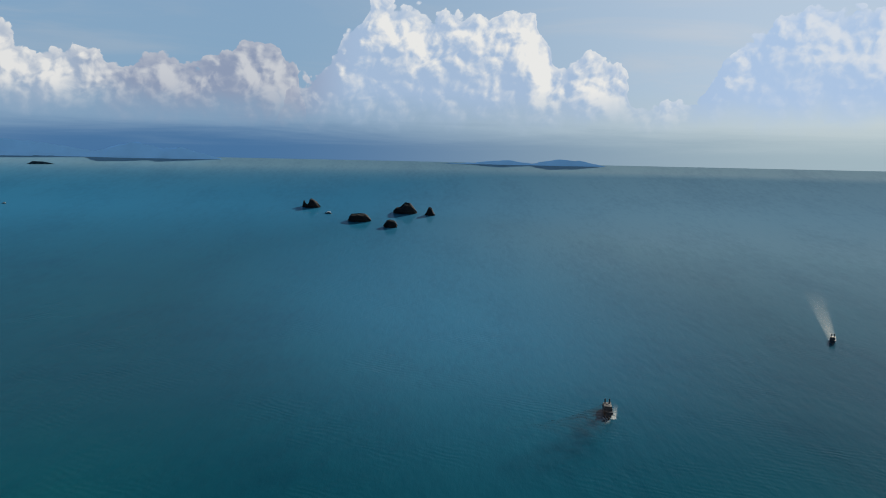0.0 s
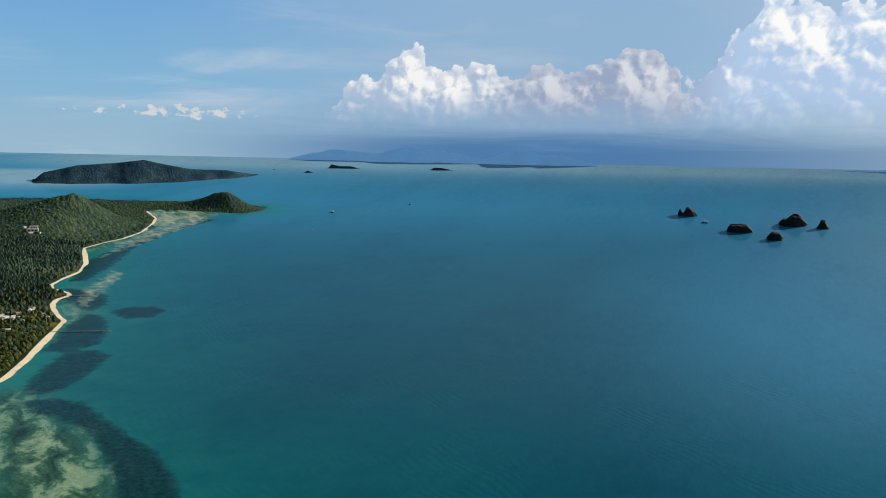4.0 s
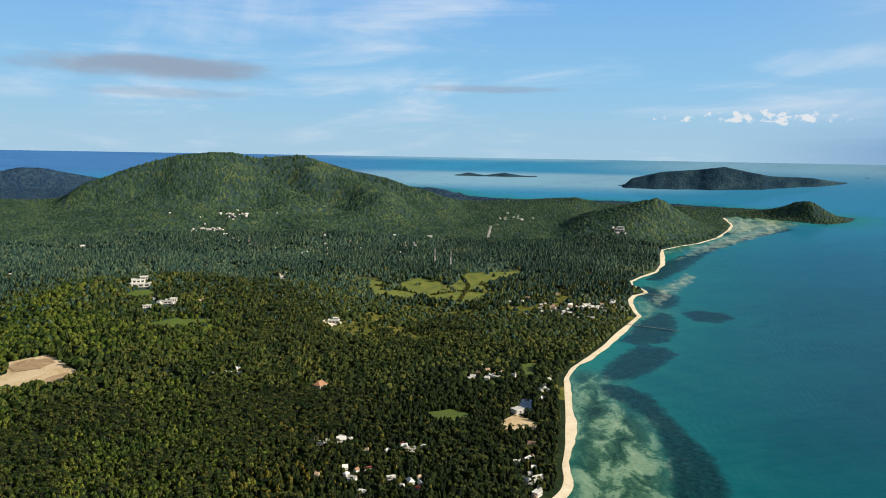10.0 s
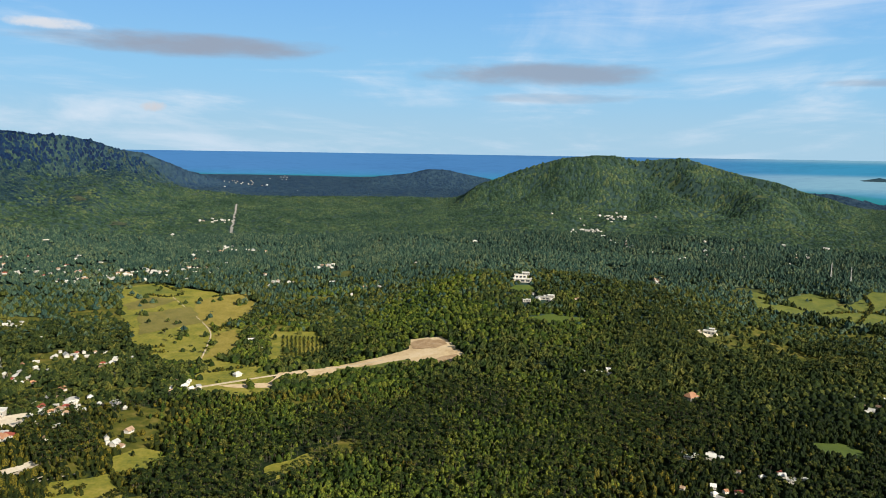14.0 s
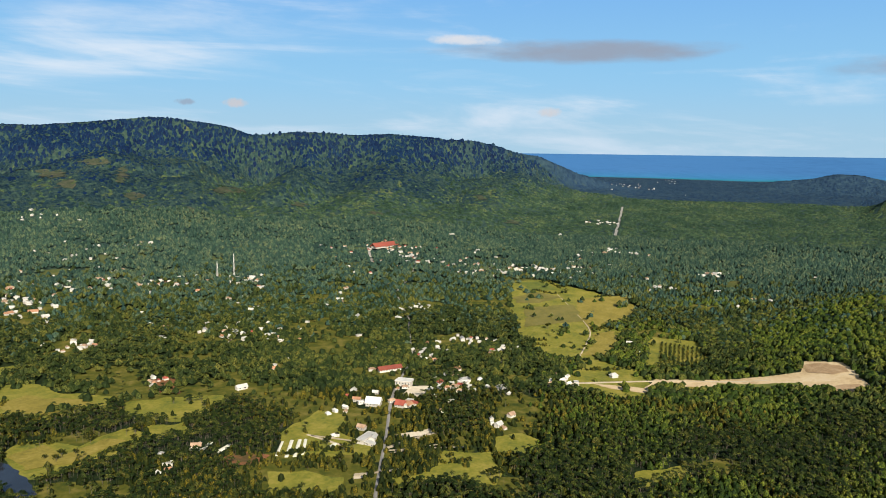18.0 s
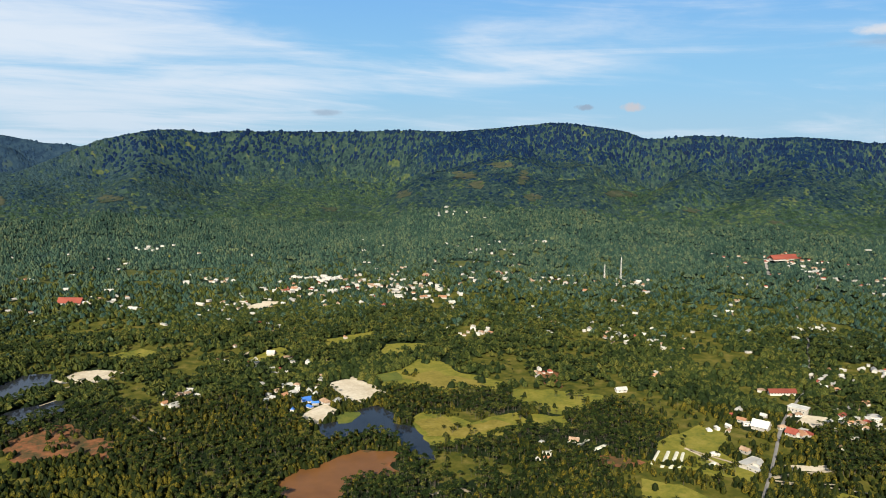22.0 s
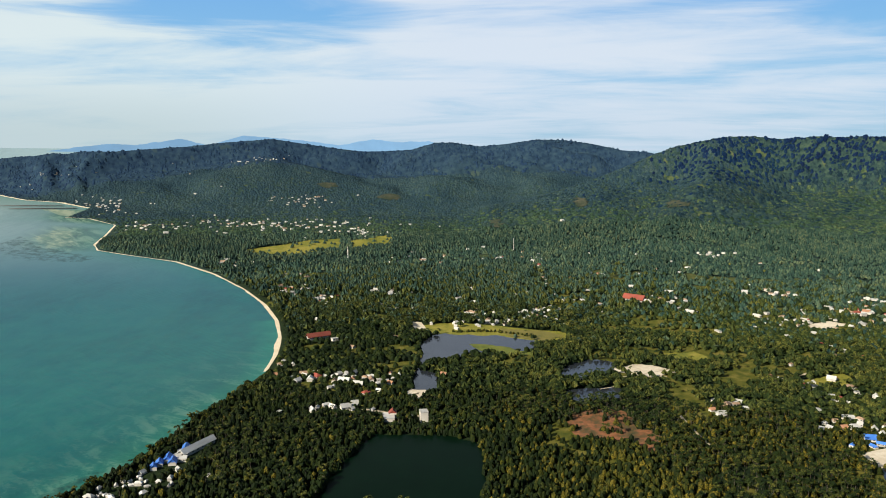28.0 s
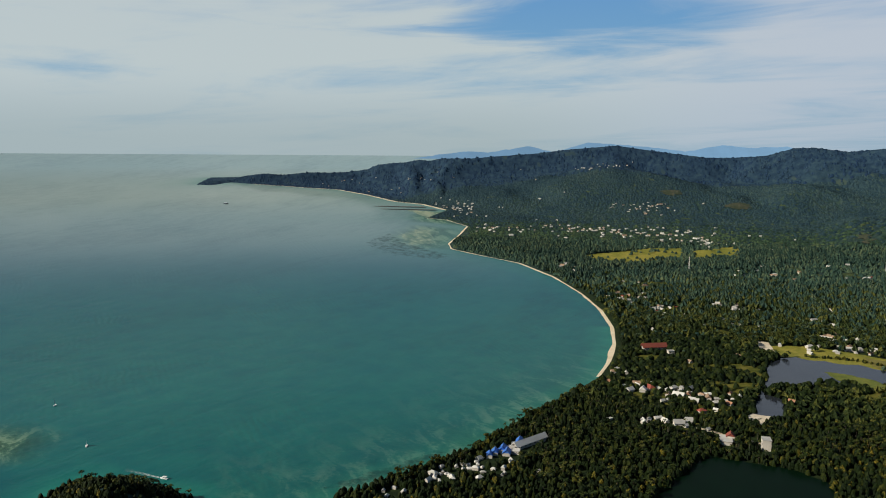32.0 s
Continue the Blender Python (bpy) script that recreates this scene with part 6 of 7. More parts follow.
def villa(az, d, turn, blocks, label):
    """A white hillside villa of stacked flat-roofed blocks: x, y, z, width, depth, height of each."""
    d2, m, s = spot(az, d)
    ob = new("villa")
    ob.matrix_basis = m @ Matrix.Rotation(radians(turn), 4, "Z") @ Matrix.Scale(s * 1.35, 4)
    for x, y, z, w, l, h in blocks:
        share("wall", WALLS, ob, Matrix.Translation((x, y, z)) @ Matrix.Diagonal((w, l, h, 1)))
        share("roof", ROOF["flat", "white"], ob, Matrix.Translation((x, y, z + h)) @ Matrix.Diagonal((w, l, 3, 1)))
        for k in range(3):
            share("window", PANE, ob, Matrix.Translation((x + (k - 1) * w * 0.3, y - l / 2, z + h * 0.25)) @ Matrix.Diagonal((w * 0.2, 0.2, h * 0.5, 1)))
    HOUSE_SPOTS.append(tuple(flat(az, d2)))
    for k in range(1, 4):
        HOUSE_SPOTS.append(tuple(flat(az, d2 - 9 * k)))
    return tagged(ob, label, "villa")


villa(88.23, 1837, 88, [(0, 0, 0, 34, 14, 7), (-4, 9, 6, 24, 12, 7), (6, 14, 12, 14, 10, 5)], "large white terraced villa on a wooded hilltop")
villa(86.63, 1628, 80, [(0, 0, 0, 22, 10, 5), (12, 6, 2, 12, 9, 6)], "white hillside villa below a larger one")
villa(87.9, 1590, 95, [(0, 0, 0, 14, 9, 5)], "small white villa on the wooded hillside")
villa(74.98, 1392, 70, [(0, 0, 0, 20, 12, 6), (3, 4, 6, 9, 8, 3)], "white villa on a bare terrace in the forest")
villa(54.4, 3300, 50, [(0, 0, 0, 36, 18, 10), (4, 12, 9, 24, 14, 10)], "large white villa on the headland slope")
patch("lot_villa", [(76.2, 1372), (75.6, 1420), (74.6, 1425), (74.3, 1385), (75.0, 1352)], PALE, "bare pale terrace round a hillside villa", "lot", 0.9)
patch("lawn_villa", [(89.4, 1740), (88.8, 1800), (87.6, 1790), (87.2, 1720), (88.2, 1690)], LAWN, "grassy slope below the hilltop villa", "lawn", 0.9)


UPLAND = surface("hill_clearing", [(0.32, (0.012, 0.021, 0.011)), (0.48, (0.025, 0.033, 0.017)), (0.6, (0.050, 0.048, 0.031)), (0.75, (0.093, 0.081, 0.059))], 26.0, 7.0, bump=0.3)


def clearing(az, down, wide, tall):
    """A felled patch on a hillside: bearing, angle below the level, half width and half height in degrees."""
    turn = np.linspace(0, 2 * np.pi, 12, endpoint=False)
    rim = 0.65 + 0.7 * fbm(np.cos(turn) * 1.3 + az, np.sin(turn) * 1.3, 2, 19)
    rows = [(az + wide * q * math.cos(u), EYE / math.tan(radians(down + tall * q * math.sin(u)))) for u, q in zip(turn, rim)]
    patch("clearing", rows, UPLAND, "pale felled clearing on a wooded hillside", "clearing", 3.0, 30.0)


for row in ((143.0, 3.4, 0.6, 0.2), (143.8, 1.9, 0.35, 0.5), (148.1, 1.95, 0.9, 0.22), (136.9, 3.0, 0.9, 0.24), (116.7, 5.15, 0.7, 0.12), (119.0, 3.4, 0.35, 0.2),
            (179.1, 3.65, 0.55, 0.35), (147.2, 2.6, 0.5, 0.3), (145.5, 1.2, 0.9, 0.15), (185.2, 5.3, 0.4, 0.3), (172.6, 3.6, 0.6, 0.25), (152.5, 3.3, 0.4, 0.22),
            (139.8, 4.3, 0.4, 0.2), (132.0, 4.0, 0.5, 0.16), (126.5, 4.6, 0.5, 0.14), (157.8, 4.4, 0.5, 0.18), (193.0, 3.4, 0.7, 0.2), (197.5, 2.6, 0.6, 0.2)):
    clearing(*row)


# ---------------------------------------------------------------- masts, sheets, piers
STEEL = surface("painted_steel", [(0.3, (0.45, 0.42, 0.40)), (0.7, (0.62, 0.60, 0.58))], 3.0, rough=0.5)
WOOD = surface("grey_planks", [(0.3, (0.10, 0.09, 0.08)), (0.7, (0.20, 0.18, 0.16))], 2.0, 0.3)


def radio_mast(az, d, tall):
    d2, m, s = spot(az, d)
    ob = new("radio_mast")
    ob.matrix_basis = m @ Matrix.Scale(s, 4)
    foot, head = 2.2, 0.6
    corners = ((-1, -1), (1, -1), (1, 1), (-1, 1))
    for x, y in corners:
        bm = bmesh.new()
        rod(bm, (x * foot, y * foot, 0), (x * head, y * head, tall), 0.28, 0.2, 6)
        part("leg", bm, STEEL, ob)
    for k in range(8):
        u0, u1 = k / 8, (k + 1) / 8
        bm = bmesh.new()
        for (x0, y0), (x1, y1) in zip(corners, corners[1:] + corners[:1]):
            w0, w1 = foot + (head - foot) * u0, foot + (head - foot) * u1
            rod(bm, (x0 * w0, y0 * w0, u0 * tall), (x1 * w1, y1 * w1, u1 * tall), 0.14, 0.14, 4)
            rod(bm, (x0 * w1, y0 * w1, u1 * tall), (x1 * w1, y1 * w1, u1 * tall), 0.12, 0.12, 4)
        part("brace", bm, STEEL, ob)
    bm = bmesh.new()
    rod(bm, (0, 0, tall - 1), (0, 0, tall + 5), 0.22, 0.08, 6)
    part("antenna", bm, STEEL, ob)
    return tagged(ob, "slender pale steel lattice radio mast among palms", "mast", "radio masts")


for az, d, tall in ((67.62, 2149, 46), (66.45, 2118, 44), (137.81, 1846, 44), (136.67, 1860, 62), (183.9, 2330, 46), (196.0, 2140, 40)):
    radio_mast(az, d, tall * 1.35)

FILM = surface("white_crop_sheet", [(0.3, (0.50, 0.48, 0.38)), (0.7, (0.76, 0.73, 0.62))], 6.0, 1.0, rough=0.5)


def crop_tunnel(az0, d0, az1, d1, wide):
    """A low arched sheet over a bed of seedlings."""
    az, d, size, turn = along(az0, d0, az1, d1)
    d2, m, s = spot(az, d)
    bm = bmesh.new()
    rows = []
    for k in range(9):
        y = (k / 8 - 0.5) * size
        rows.append([bm.verts.new((math.cos(q) * wide / 2, y, 0.35 + math.sin(q) * (1.3 + 0.12 * (k % 2)))) for q in [math.pi * n / 8 for n in range(9)]])
    for r0, r1 in zip(rows[:-1], rows[1:]):
        for n in range(8):
            bm.faces.new((r0[n], r0[n + 1], r1[n + 1], r1[n]))
    for r in (rows[0], rows[-1]):
        bm.faces.new(r)
    ob = new("crop_tunnel", bm_mesh("crop_tunnel", bm, FILM))
    ob.matrix_basis = m @ Matrix.Rotation(radians(turn), 4, "Z")
    HOUSE_SPOTS.extend([tuple(flat(az0, d0)), tuple(flat(az1, d1)), tuple(flat(az, d))])
    return tagged(ob, "pale plastic sheet over a seed bed in the fields", "crop sheet", "crop sheets in the fields")


for a0, d0, a1, d1, w in ((140.26, 789, 139.27, 813, 4.5), (139.36, 787, 138.53, 810, 4.5), (138.2, 780, 137.2, 799, 5.5), (133.91, 759, 133.45, 796, 3),
                          (133.19, 754, 132.77, 798, 4), (132.59, 754, 132.17, 799, 4), (132.0, 758, 131.75, 799, 3.5), (130.08, 769, 129.57, 784, 6)):
    crop_tunnel(a0, d0, a1, d1, w * 1.4)


def pier(az0, d0, az1, d1, wide, label, tall=1.9):
    az, d, size, turn = along(az0, d0, az1, d1)
    s = float(scale_at(d))
    ob = new("pier")
    ob.matrix_basis = Matrix.Translation(world(az, d, 0.0).tolist()) @ Matrix.Rotation(radians(turn), 4, "Z") @ Matrix.Scale(s, 4)
    bm = bmesh.new()
    box(bm, 0, 0, tall, wide, size, tall * 0.21)
    part("deck", bm, WOOD, ob)
    for side in (-1, 1):
        bm = bmesh.new()
        box(bm, side * wide * 0.46, 0, tall + 1, 0.12, size, 0.12)
        part("rail", bm, WOOD, ob)
    n = int(size / 8)
    for k in range(n + 1):
        for side in (-1, 1):
            bm = bmesh.new()
            rod(bm, (side * wide * 0.4, (k / n - 0.5) * size * 0.98, -2), (side * wide * 0.4, (k / n - 0.5) * size * 0.98, tall - 0.1), tall * 0.115, tall * 0.105, 6)
            part("pile", bm, WOOD, ob)
    return tagged(ob, label, "pier")


pier(53.7, 1446, 49.89, 1420, 2.6, "long narrow wooden pier over weed beds")
pier(52.6, 1800, 51.08, 1788, 2.6, "short wooden pier off a sandy point")
pier(218.54, 4517, 214.9, 4480, 24, "long dark ferry pier off the far town", 5)
pier(218.0, 4287, 214.1, 4256, 24, "long dark ferry pier beside the sand flats", 5)


# ---------------------------------------------------------------- boats
HULL = surface("dark_hull_paint", [(0.3, (0.02, 0.025, 0.035)), (0.7, (0.05, 0.055, 0.065))], 4.0, 0.5, rough=0.4)
DECK = surface("deck_paint", [(0.3, (0.054, 0.054, 0.059)), (0.7, (0.099, 0.099, 0.099))], 5.0, 0.6, rough=0.6)
BOAT_WHITE = surface("boat_white", [(0.3, (0.60, 0.60, 0.60)), (0.7, (0.80, 0.80, 0.79))], 3.0, 0.5, rough=0.35)


def foam_material():
    m, nt, p = material("foam")
    p.inputs["Base Color"].default_value = (0.75, 0.80, 0.80, 1)
    p.inputs["Roughness"].default_value = 0.8
    at = nt.nodes.new("ShaderNodeAttribute")
    at.attribute_name = "thick"
    f = calc(nt, "MULTIPLY", at.outputs["Fac"], ramp(nt, grain(nt, 5.0, 5.0, 0.7), [(0.35, (0, 0, 0)), (0.65, (1, 1, 1))]))
    nt.links.new(f, p.inputs["Alpha"])
    return m


FOAM = foam_material()


def wake(az0, d0, az1, d1, wide0, wide1, power, label):
    """Foam trailing over the water from a boat, thinning along its length."""
    p, q = flat(az0, d0), flat(az1, d1)
    n = 40
    u = np.linspace(0, 1, n)
    mid = p + (q - p) * u[:, None]
    t = (q - p) / np.linalg.norm(q - p)
    side = np.array([-t[1], t[0]])
    w = wide0 + (wide1 - wide0) * u
    cols = np.stack([mid + side * (w * k / 2)[:, None] for k in (-1, -0.5, 0, 0.5, 1)], 1).reshape(-1, 2)
    d = np.hypot(cols[:, 0], cols[:, 1])
    az = np.degrees(np.arctan2(-cols[:, 0], cols[:, 1])) % 360
    me = mesh_of("wake", world(az, d, 0.25), grid_faces(np.ones((n, 5), bool)), [FOAM])
    attribute(me, "thick", np.outer(power * (1 - u) ** 1.3, [0, 0.8, 1, 0.8, 0]).ravel())
    return tagged(new("wake", me), label, "wake", kind="stuff")


def lobe(cuts, seed, squash=1.0):
    bm = bmesh.new()
    bmesh.ops.create_icosphere(bm, subdivisions=cuts, radius=1)
    rng = np.random.default_rng(seed)
    v = np.array([q.co[:] for q in bm.verts])
    v = v * rng.uniform(0.72, 1.25, (len(v), 1)) * np.array([1, 1, squash])
    f = np.array([[q.index for q in t.verts] for t in bm.faces])
    bm.free()
    return v, f


def hull_bm(length, beam, tall, sheer=0.5):
    bm = bmesh.new()
    rows = []
    for k in range(13):
        u = k / 12
        w = beam / 2 * (1 - max(0, (u - 0.55) / 0.45) ** 2.2 * 0.97) * (0.88 + 0.12 * min(1, u * 5))
        y = (u - 0.5) * length
        up = tall + sheer * tall * max(0, (u - 0.5) * 2) ** 2
        rows.append([bm.verts.new(c) for c in ((-w, y, up), (-w * 0.86, y, up * 0.3), (-w * 0.5, y, -0.6), (w * 0.5, y, -0.6), (w * 0.86, y, up * 0.3), (w, y, up))])
    for r0, r1 in zip(rows[:-1], rows[1:]):
        for n in range(5):
            bm.faces.new((r0[n], r0[n + 1], r1[n + 1], r1[n]))
        bm.faces.new((r0[5], r0[0], r1[0], r1[5]))
    bm.faces.new(rows[0][::-1])
    bm.faces.new(rows[-1])
    bmesh.ops.recalc_face_normals(bm, faces=bm.faces)
    return bm


def ferry(az, d, heading, size, label):
    ob = new("ferry")
    ob.matrix_basis = Matrix.Translation(world(az, d, 0.0).tolist()) @ Matrix.Rotation(radians(heading), 4, "Z") @ Matrix.Scale(size * float(scale_at(d)), 4)
    part("hull", hull_bm(42, 11, 3.4, 0.3), HULL, ob)
    for name, x, y, z, w, l, h, mat in (("car_deck", 0, -2, 4.9, 10.4, 34, 3.0, HULL), ("passenger_deck", 0, -4, 7.7, 9.4, 26, 2.6, DECK),
                                        ("bridge", 0, 6, 10.2, 8.6, 5, 2.4, DECK), ("bow_ramp", 0, 20.2, 5.0, 6.0, 0.5, 5.0, HULL)):
        bm = bmesh.new()
        vs = box(bm, x, y, z, w, l, h)
        bmesh.ops.bevel(bm, geom=list(bm.edges), offset=0.25, segments=2, affect="EDGES")
        part(name, bm, mat, ob)
    for side in (-1, 1):
        for k in range(7):
            bm = bmesh.new()
            box(bm, side * 4.72, -14 + k * 3.4, 7.9, 0.1, 1.8, 0.9)
            part("window", bm, GLASS, ob)
        bm = bmesh.new()
        rod(bm, (side * 2.6, -12, 9), (side * 2.6, -12.6, 14.5), 0.9, 0.75, 12)
        part("funnel", bm, HULL, ob)
    bm = bmesh.new()
    rod(bm, (0, 5, 11), (0, 5, 18), 0.18, 0.1, 6)
    rod(bm, (-1.6, 5, 15.5), (1.6, 5, 15.5), 0.1, 0.1, 6)
    part("mast", bm, STEEL, ob)
    return tagged(ob, label, "ferry", "ferries in the strait")


ferry(-12.39, 945, 172, 1.5, "dark car ferry with two funnels on open water")
ferry(-26.84, 1506, 153, 1.3, "dark car ferry trailing a long white wake")
wake(-26.84, 1520, -25.4, 2150, 16, 60, 0.5, "long pale wake behind a ferry")
wake(-12.82, 925, -12.95, 990, 8, 6, 1.0, "white bow foam beside a ferry")
wake(-12.3, 931, -12.35, 902, 13, 9, 0.8, "white foam trailing behind a ferry")


def smoke_plume(az0, d0, az1, d1, label):
    """Thin dark exhaust drifting from a funnel down the wind: an uneven, arched veil, wider and thinner along its length."""
    m, nt, p = material("exhaust_smoke")
    p.inputs["Base Color"].default_value = (0.03, 0.026, 0.026, 1)
    p.inputs["Roughness"].default_value, p.inputs["Specular IOR Level"].default_value = 1.0, 0.0
    at = nt.nodes.new("ShaderNodeAttribute")
    at.attribute_name = "thick"
    puffs = ramp(nt, grain(nt, 34.0, 5.0, 0.6), [(0.34, (0.1, 0.1, 0.1)), (0.66, (1, 1, 1))])
    nt.links.new(calc(nt, "MULTIPLY", at.outputs["Fac"], puffs), p.inputs["Alpha"])
    p0, p1 = flat(az0, d0), flat(az1, d1)
    u, k = np.meshgrid(np.linspace(0, 1, 48), np.linspace(-1, 1, 15), indexing="ij")
    t = (p1 - p0) / np.linalg.norm(p1 - p0)
    wide = 4.0 + 52.0 * u ** 0.8
    bend = 16.0 * np.sin(u * 3.1)
    xy = p0 + (p1 - p0) * u[..., None] + np.array([-t[1], t[0]]) * (k * wide + bend)[..., None]
    z = 13 + 9 * u + (1 - k * k) * (2 + 8 * u) + 5 * (fbm(xy[..., 0] / 14, xy[..., 1] / 14, 3, 5) - 0.5)
    me = mesh_of("smoke_plume", (np.dstack([xy, z]) * UNIT).reshape(-1, 3), grid_faces(np.ones(u.shape, bool)), [m])
    attribute(me, "thick", (0.8 * (1 - u) ** 0.7 * (1 - k * k) ** 1.3).ravel())
    return tagged(new("smoke_plume", me), label, "smoke", kind="stuff")


smoke_plume(-12.25, 938, -7.6, 775, "thin dark exhaust smoke drifting from a ferry")


def motor_boat(az, d, heading, length, mat, label):
    ob = new("motor_boat")
    ob.matrix_basis = Matrix.Translation(world(az, d, 0.0).tolist()) @ Matrix.Rotation(radians(heading), 4, "Z") @ Matrix.Scale(length / 7.5 * float(scale_at(d)), 4)
    part("hull", hull_bm(10, 3, 1.1, 0.5), mat, ob)
    bm = bmesh.new()
    box(bm, 0, -0.6, 1.8, 2.2, 4.2, 1.4)
    bmesh.ops.bevel(bm, geom=list(bm.edges), offset=0.25, segments=2, affect="EDGES")
    part("cabin", bm, BOAT_WHITE, ob)
    bm = bmesh.new()
    box(bm, 0, -1.0, 2.9, 2.6, 4.8, 0.15)
    part("canopy", bm, BOAT_WHITE, ob)
    for side in (-1, 1):
        bm = bmesh.new()
        box(bm, side * 1.12, -0.6, 1.9, 0.06, 3.2, 0.6)
        part("window", bm, GLASS, ob)
    return tagged(ob, label, "boat", "motor boats")


motor_boat(8.35, 4315, 80, 38, HULL, "dark fishing boat near the rock islets")
motor_boat(34.83, 4345, 85, 28, HULL, "dark fishing boat off the headland")
motor_boat(29.2, 5200, 85, 24, HULL, "small dark fishing boat far out")
motor_boat(36.2, 3255, 260, 14, BOAT_WHITE, "white speedboat off the headland")
wake(36.25, 3255, 37.6, 3235, 5, 12, 1.0, "white wake of a speedboat")
motor_boat(233.7, 744, 285, 9, BOAT_WHITE, "white speedboat passing the near promontory")
wake(233.75, 745, 236.4, 781, 2.5, 7, 1.0, "white wake of a speedboat")
motor_boat(228.94, 4832, 130, 30, HULL, "dark long-tail boat in the outer bay")
wake(228.95, 4832, 240.0, 4700, 12, 20, 0.25, "faint long wake across the bay")
wake(9.0, 4330, 14.5, 4600, 10, 30, 0.3, "faint long wake near the rock islets")


def sailboat(az, d, heading, label):
    ob = new("sailboat")
    ob.matrix_basis = Matrix.Translation(world(az, d, 0.0).tolist()) @ Matrix.Rotation(radians(heading), 4, "Z") @ Matrix.Scale(1.1, 4)
    part("hull", hull_bm(9, 2.8, 1.0, 0.4), BOAT_WHITE, ob)
    bm = bmesh.new()
    rod(bm, (0, 0.5, 0.8), (0, 0.5, 11), 0.09, 0.05, 6)
    part("mast", bm, STEEL, ob)
    bm = bmesh.new()
    rod(bm, (0, 0.5, 2), (0, -3.4, 2.1), 0.07, 0.06, 6)
    part("boom", bm, STEEL, ob)
    bm = bmesh.new()
    for side in (-0.02, 0.02):
        f = [bm.verts.new(c) for c in ((side, 0.4, 2.2), (side + 0.25, -1.6, 2.3), (side, -3.3, 2.3), (side + 0.2, -1.0, 6.5), (side, 0.42, 10.8))]
        bm.faces.new((f[0], f[1], f[3]))
        bm.faces.new((f[1], f[2], f[3]))
        bm.faces.new((f[0], f[3], f[4]))
    part("sail", bm, BOAT_WHITE, ob)
    return tagged(ob, label, "sailboat", "sailboats in the bay")


sailboat(240.41, 1018, 30, "small white sailboat on the turquoise bay")
sailboat(238.61, 859, 50, "small white sailboat near the sand bank")


# ---------------------------------------------------------------- woods
def tuft_kind(seed, rings=1):
    """A far crown of few faces: an uneven dome."""
    rng = np.random.default_rng(seed)
    v, f = [(rng.uniform(-0.1, 0.1), rng.uniform(-0.1, 0.1), 0.95)], []
    n = 6 if rings == 1 else 5
    for k in range(rings):
        u = (k + 1) / rings
        for i in range(n):
            r, ang = rng.uniform(0.42, 0.62) * (0.7 if u < 1 else 1.0), 2 * math.pi * (i + 0.5 * k) / n
            v.append((r * math.cos(ang), r * math.sin(ang), (0.72 if u < 1 else rng.uniform(0.05, 0.25))))
    f += [(0, 1 + i, 1 + (i + 1) % n) for i in range(n)]
    if rings > 1:
        for i in range(n):
            a, b, c, d = 1 + i, 1 + (i + 1) % n, 1 + n + i, 1 + n + (i + 1) % n
            f += [(a, c, b), (b, c, d)]
    return np.array(v), np.array(f)


def crown_kind(seed):
    """A broadleaved tree, higher than wide: a large uneven dome and a lower one at its side."""
    rng = np.random.default_rng(seed)
    v0, f0 = tuft_kind(seed * 3 + 1, 2)
    v1, f1 = tuft_kind(seed * 3 + 2, 1)
    ang = rng.uniform(0, 6.28)
    v0 = v0 * np.array([0.62, 0.62, 1.0])
    v1 = v1 * np.array([0.42, 0.42, rng.uniform(0.5, 0.75)]) + np.array([math.cos(ang) * 0.26, math.sin(ang) * 0.26, 0])
    return np.concatenate([v0, v1]), np.concatenate([f0, f1 + len(v0)])


def palm_kind(seed, fronds=9, wide=1.0, trunk=True):
    """A coconut palm: a thin leaning trunk and arching fronds; far ones stand in closed groves that hide their trunks."""
    rng = np.random.default_rng(seed)
    lean = rng.uniform(-0.08, 0.08, 2)
    v = [(lean[0], lean[1], 0.86)]
    f = []
    for k in range(fronds):
        ang = 2 * math.pi * (k + rng.uniform(-0.3, 0.3)) / fronds
        c, s = math.cos(ang), math.sin(ang)
        r, rise, drop = rng.uniform(0.20, 0.27) * wide, rng.uniform(0.0, 0.13), rng.uniform(0.02, 0.14)
        w = 0.085 * wide
        b = len(v)
        v += [(lean[0] + c * r * 0.55 - s * w, lean[1] + s * r * 0.55 + c * w, 0.86 + rise),
              (lean[0] + c * r * 0.55 + s * w, lean[1] + s * r * 0.55 - c * w, 0.86 + rise),
              (lean[0] + c * r, lean[1] + s * r, 0.86 + rise - drop)]
        f += [(0, b + 1, b), (b, b + 1, b + 2)]
    if not trunk:
        return np.array(v), np.array(f), np.zeros(len(f), int)
    b = len(v)
    for k in range(3):
        v.append((0.009 * math.cos(2.1 * k), 0.009 * math.sin(2.1 * k), -0.02))
    for k in range(3):
        v.append((lean[0] + 0.007 * math.cos(2.1 * k), lean[1] + 0.007 * math.sin(2.1 * k), 0.87))
    for k in range(3):
        k2 = (k + 1) % 3
        f += [(b + k, b + k2, b + 3 + k2), (b + k, b + 3 + k2, b + 3 + k)]
    idx = [0] * (2 * fronds) + [1] * 6
    return np.array(v), np.array(f), np.array(idx)


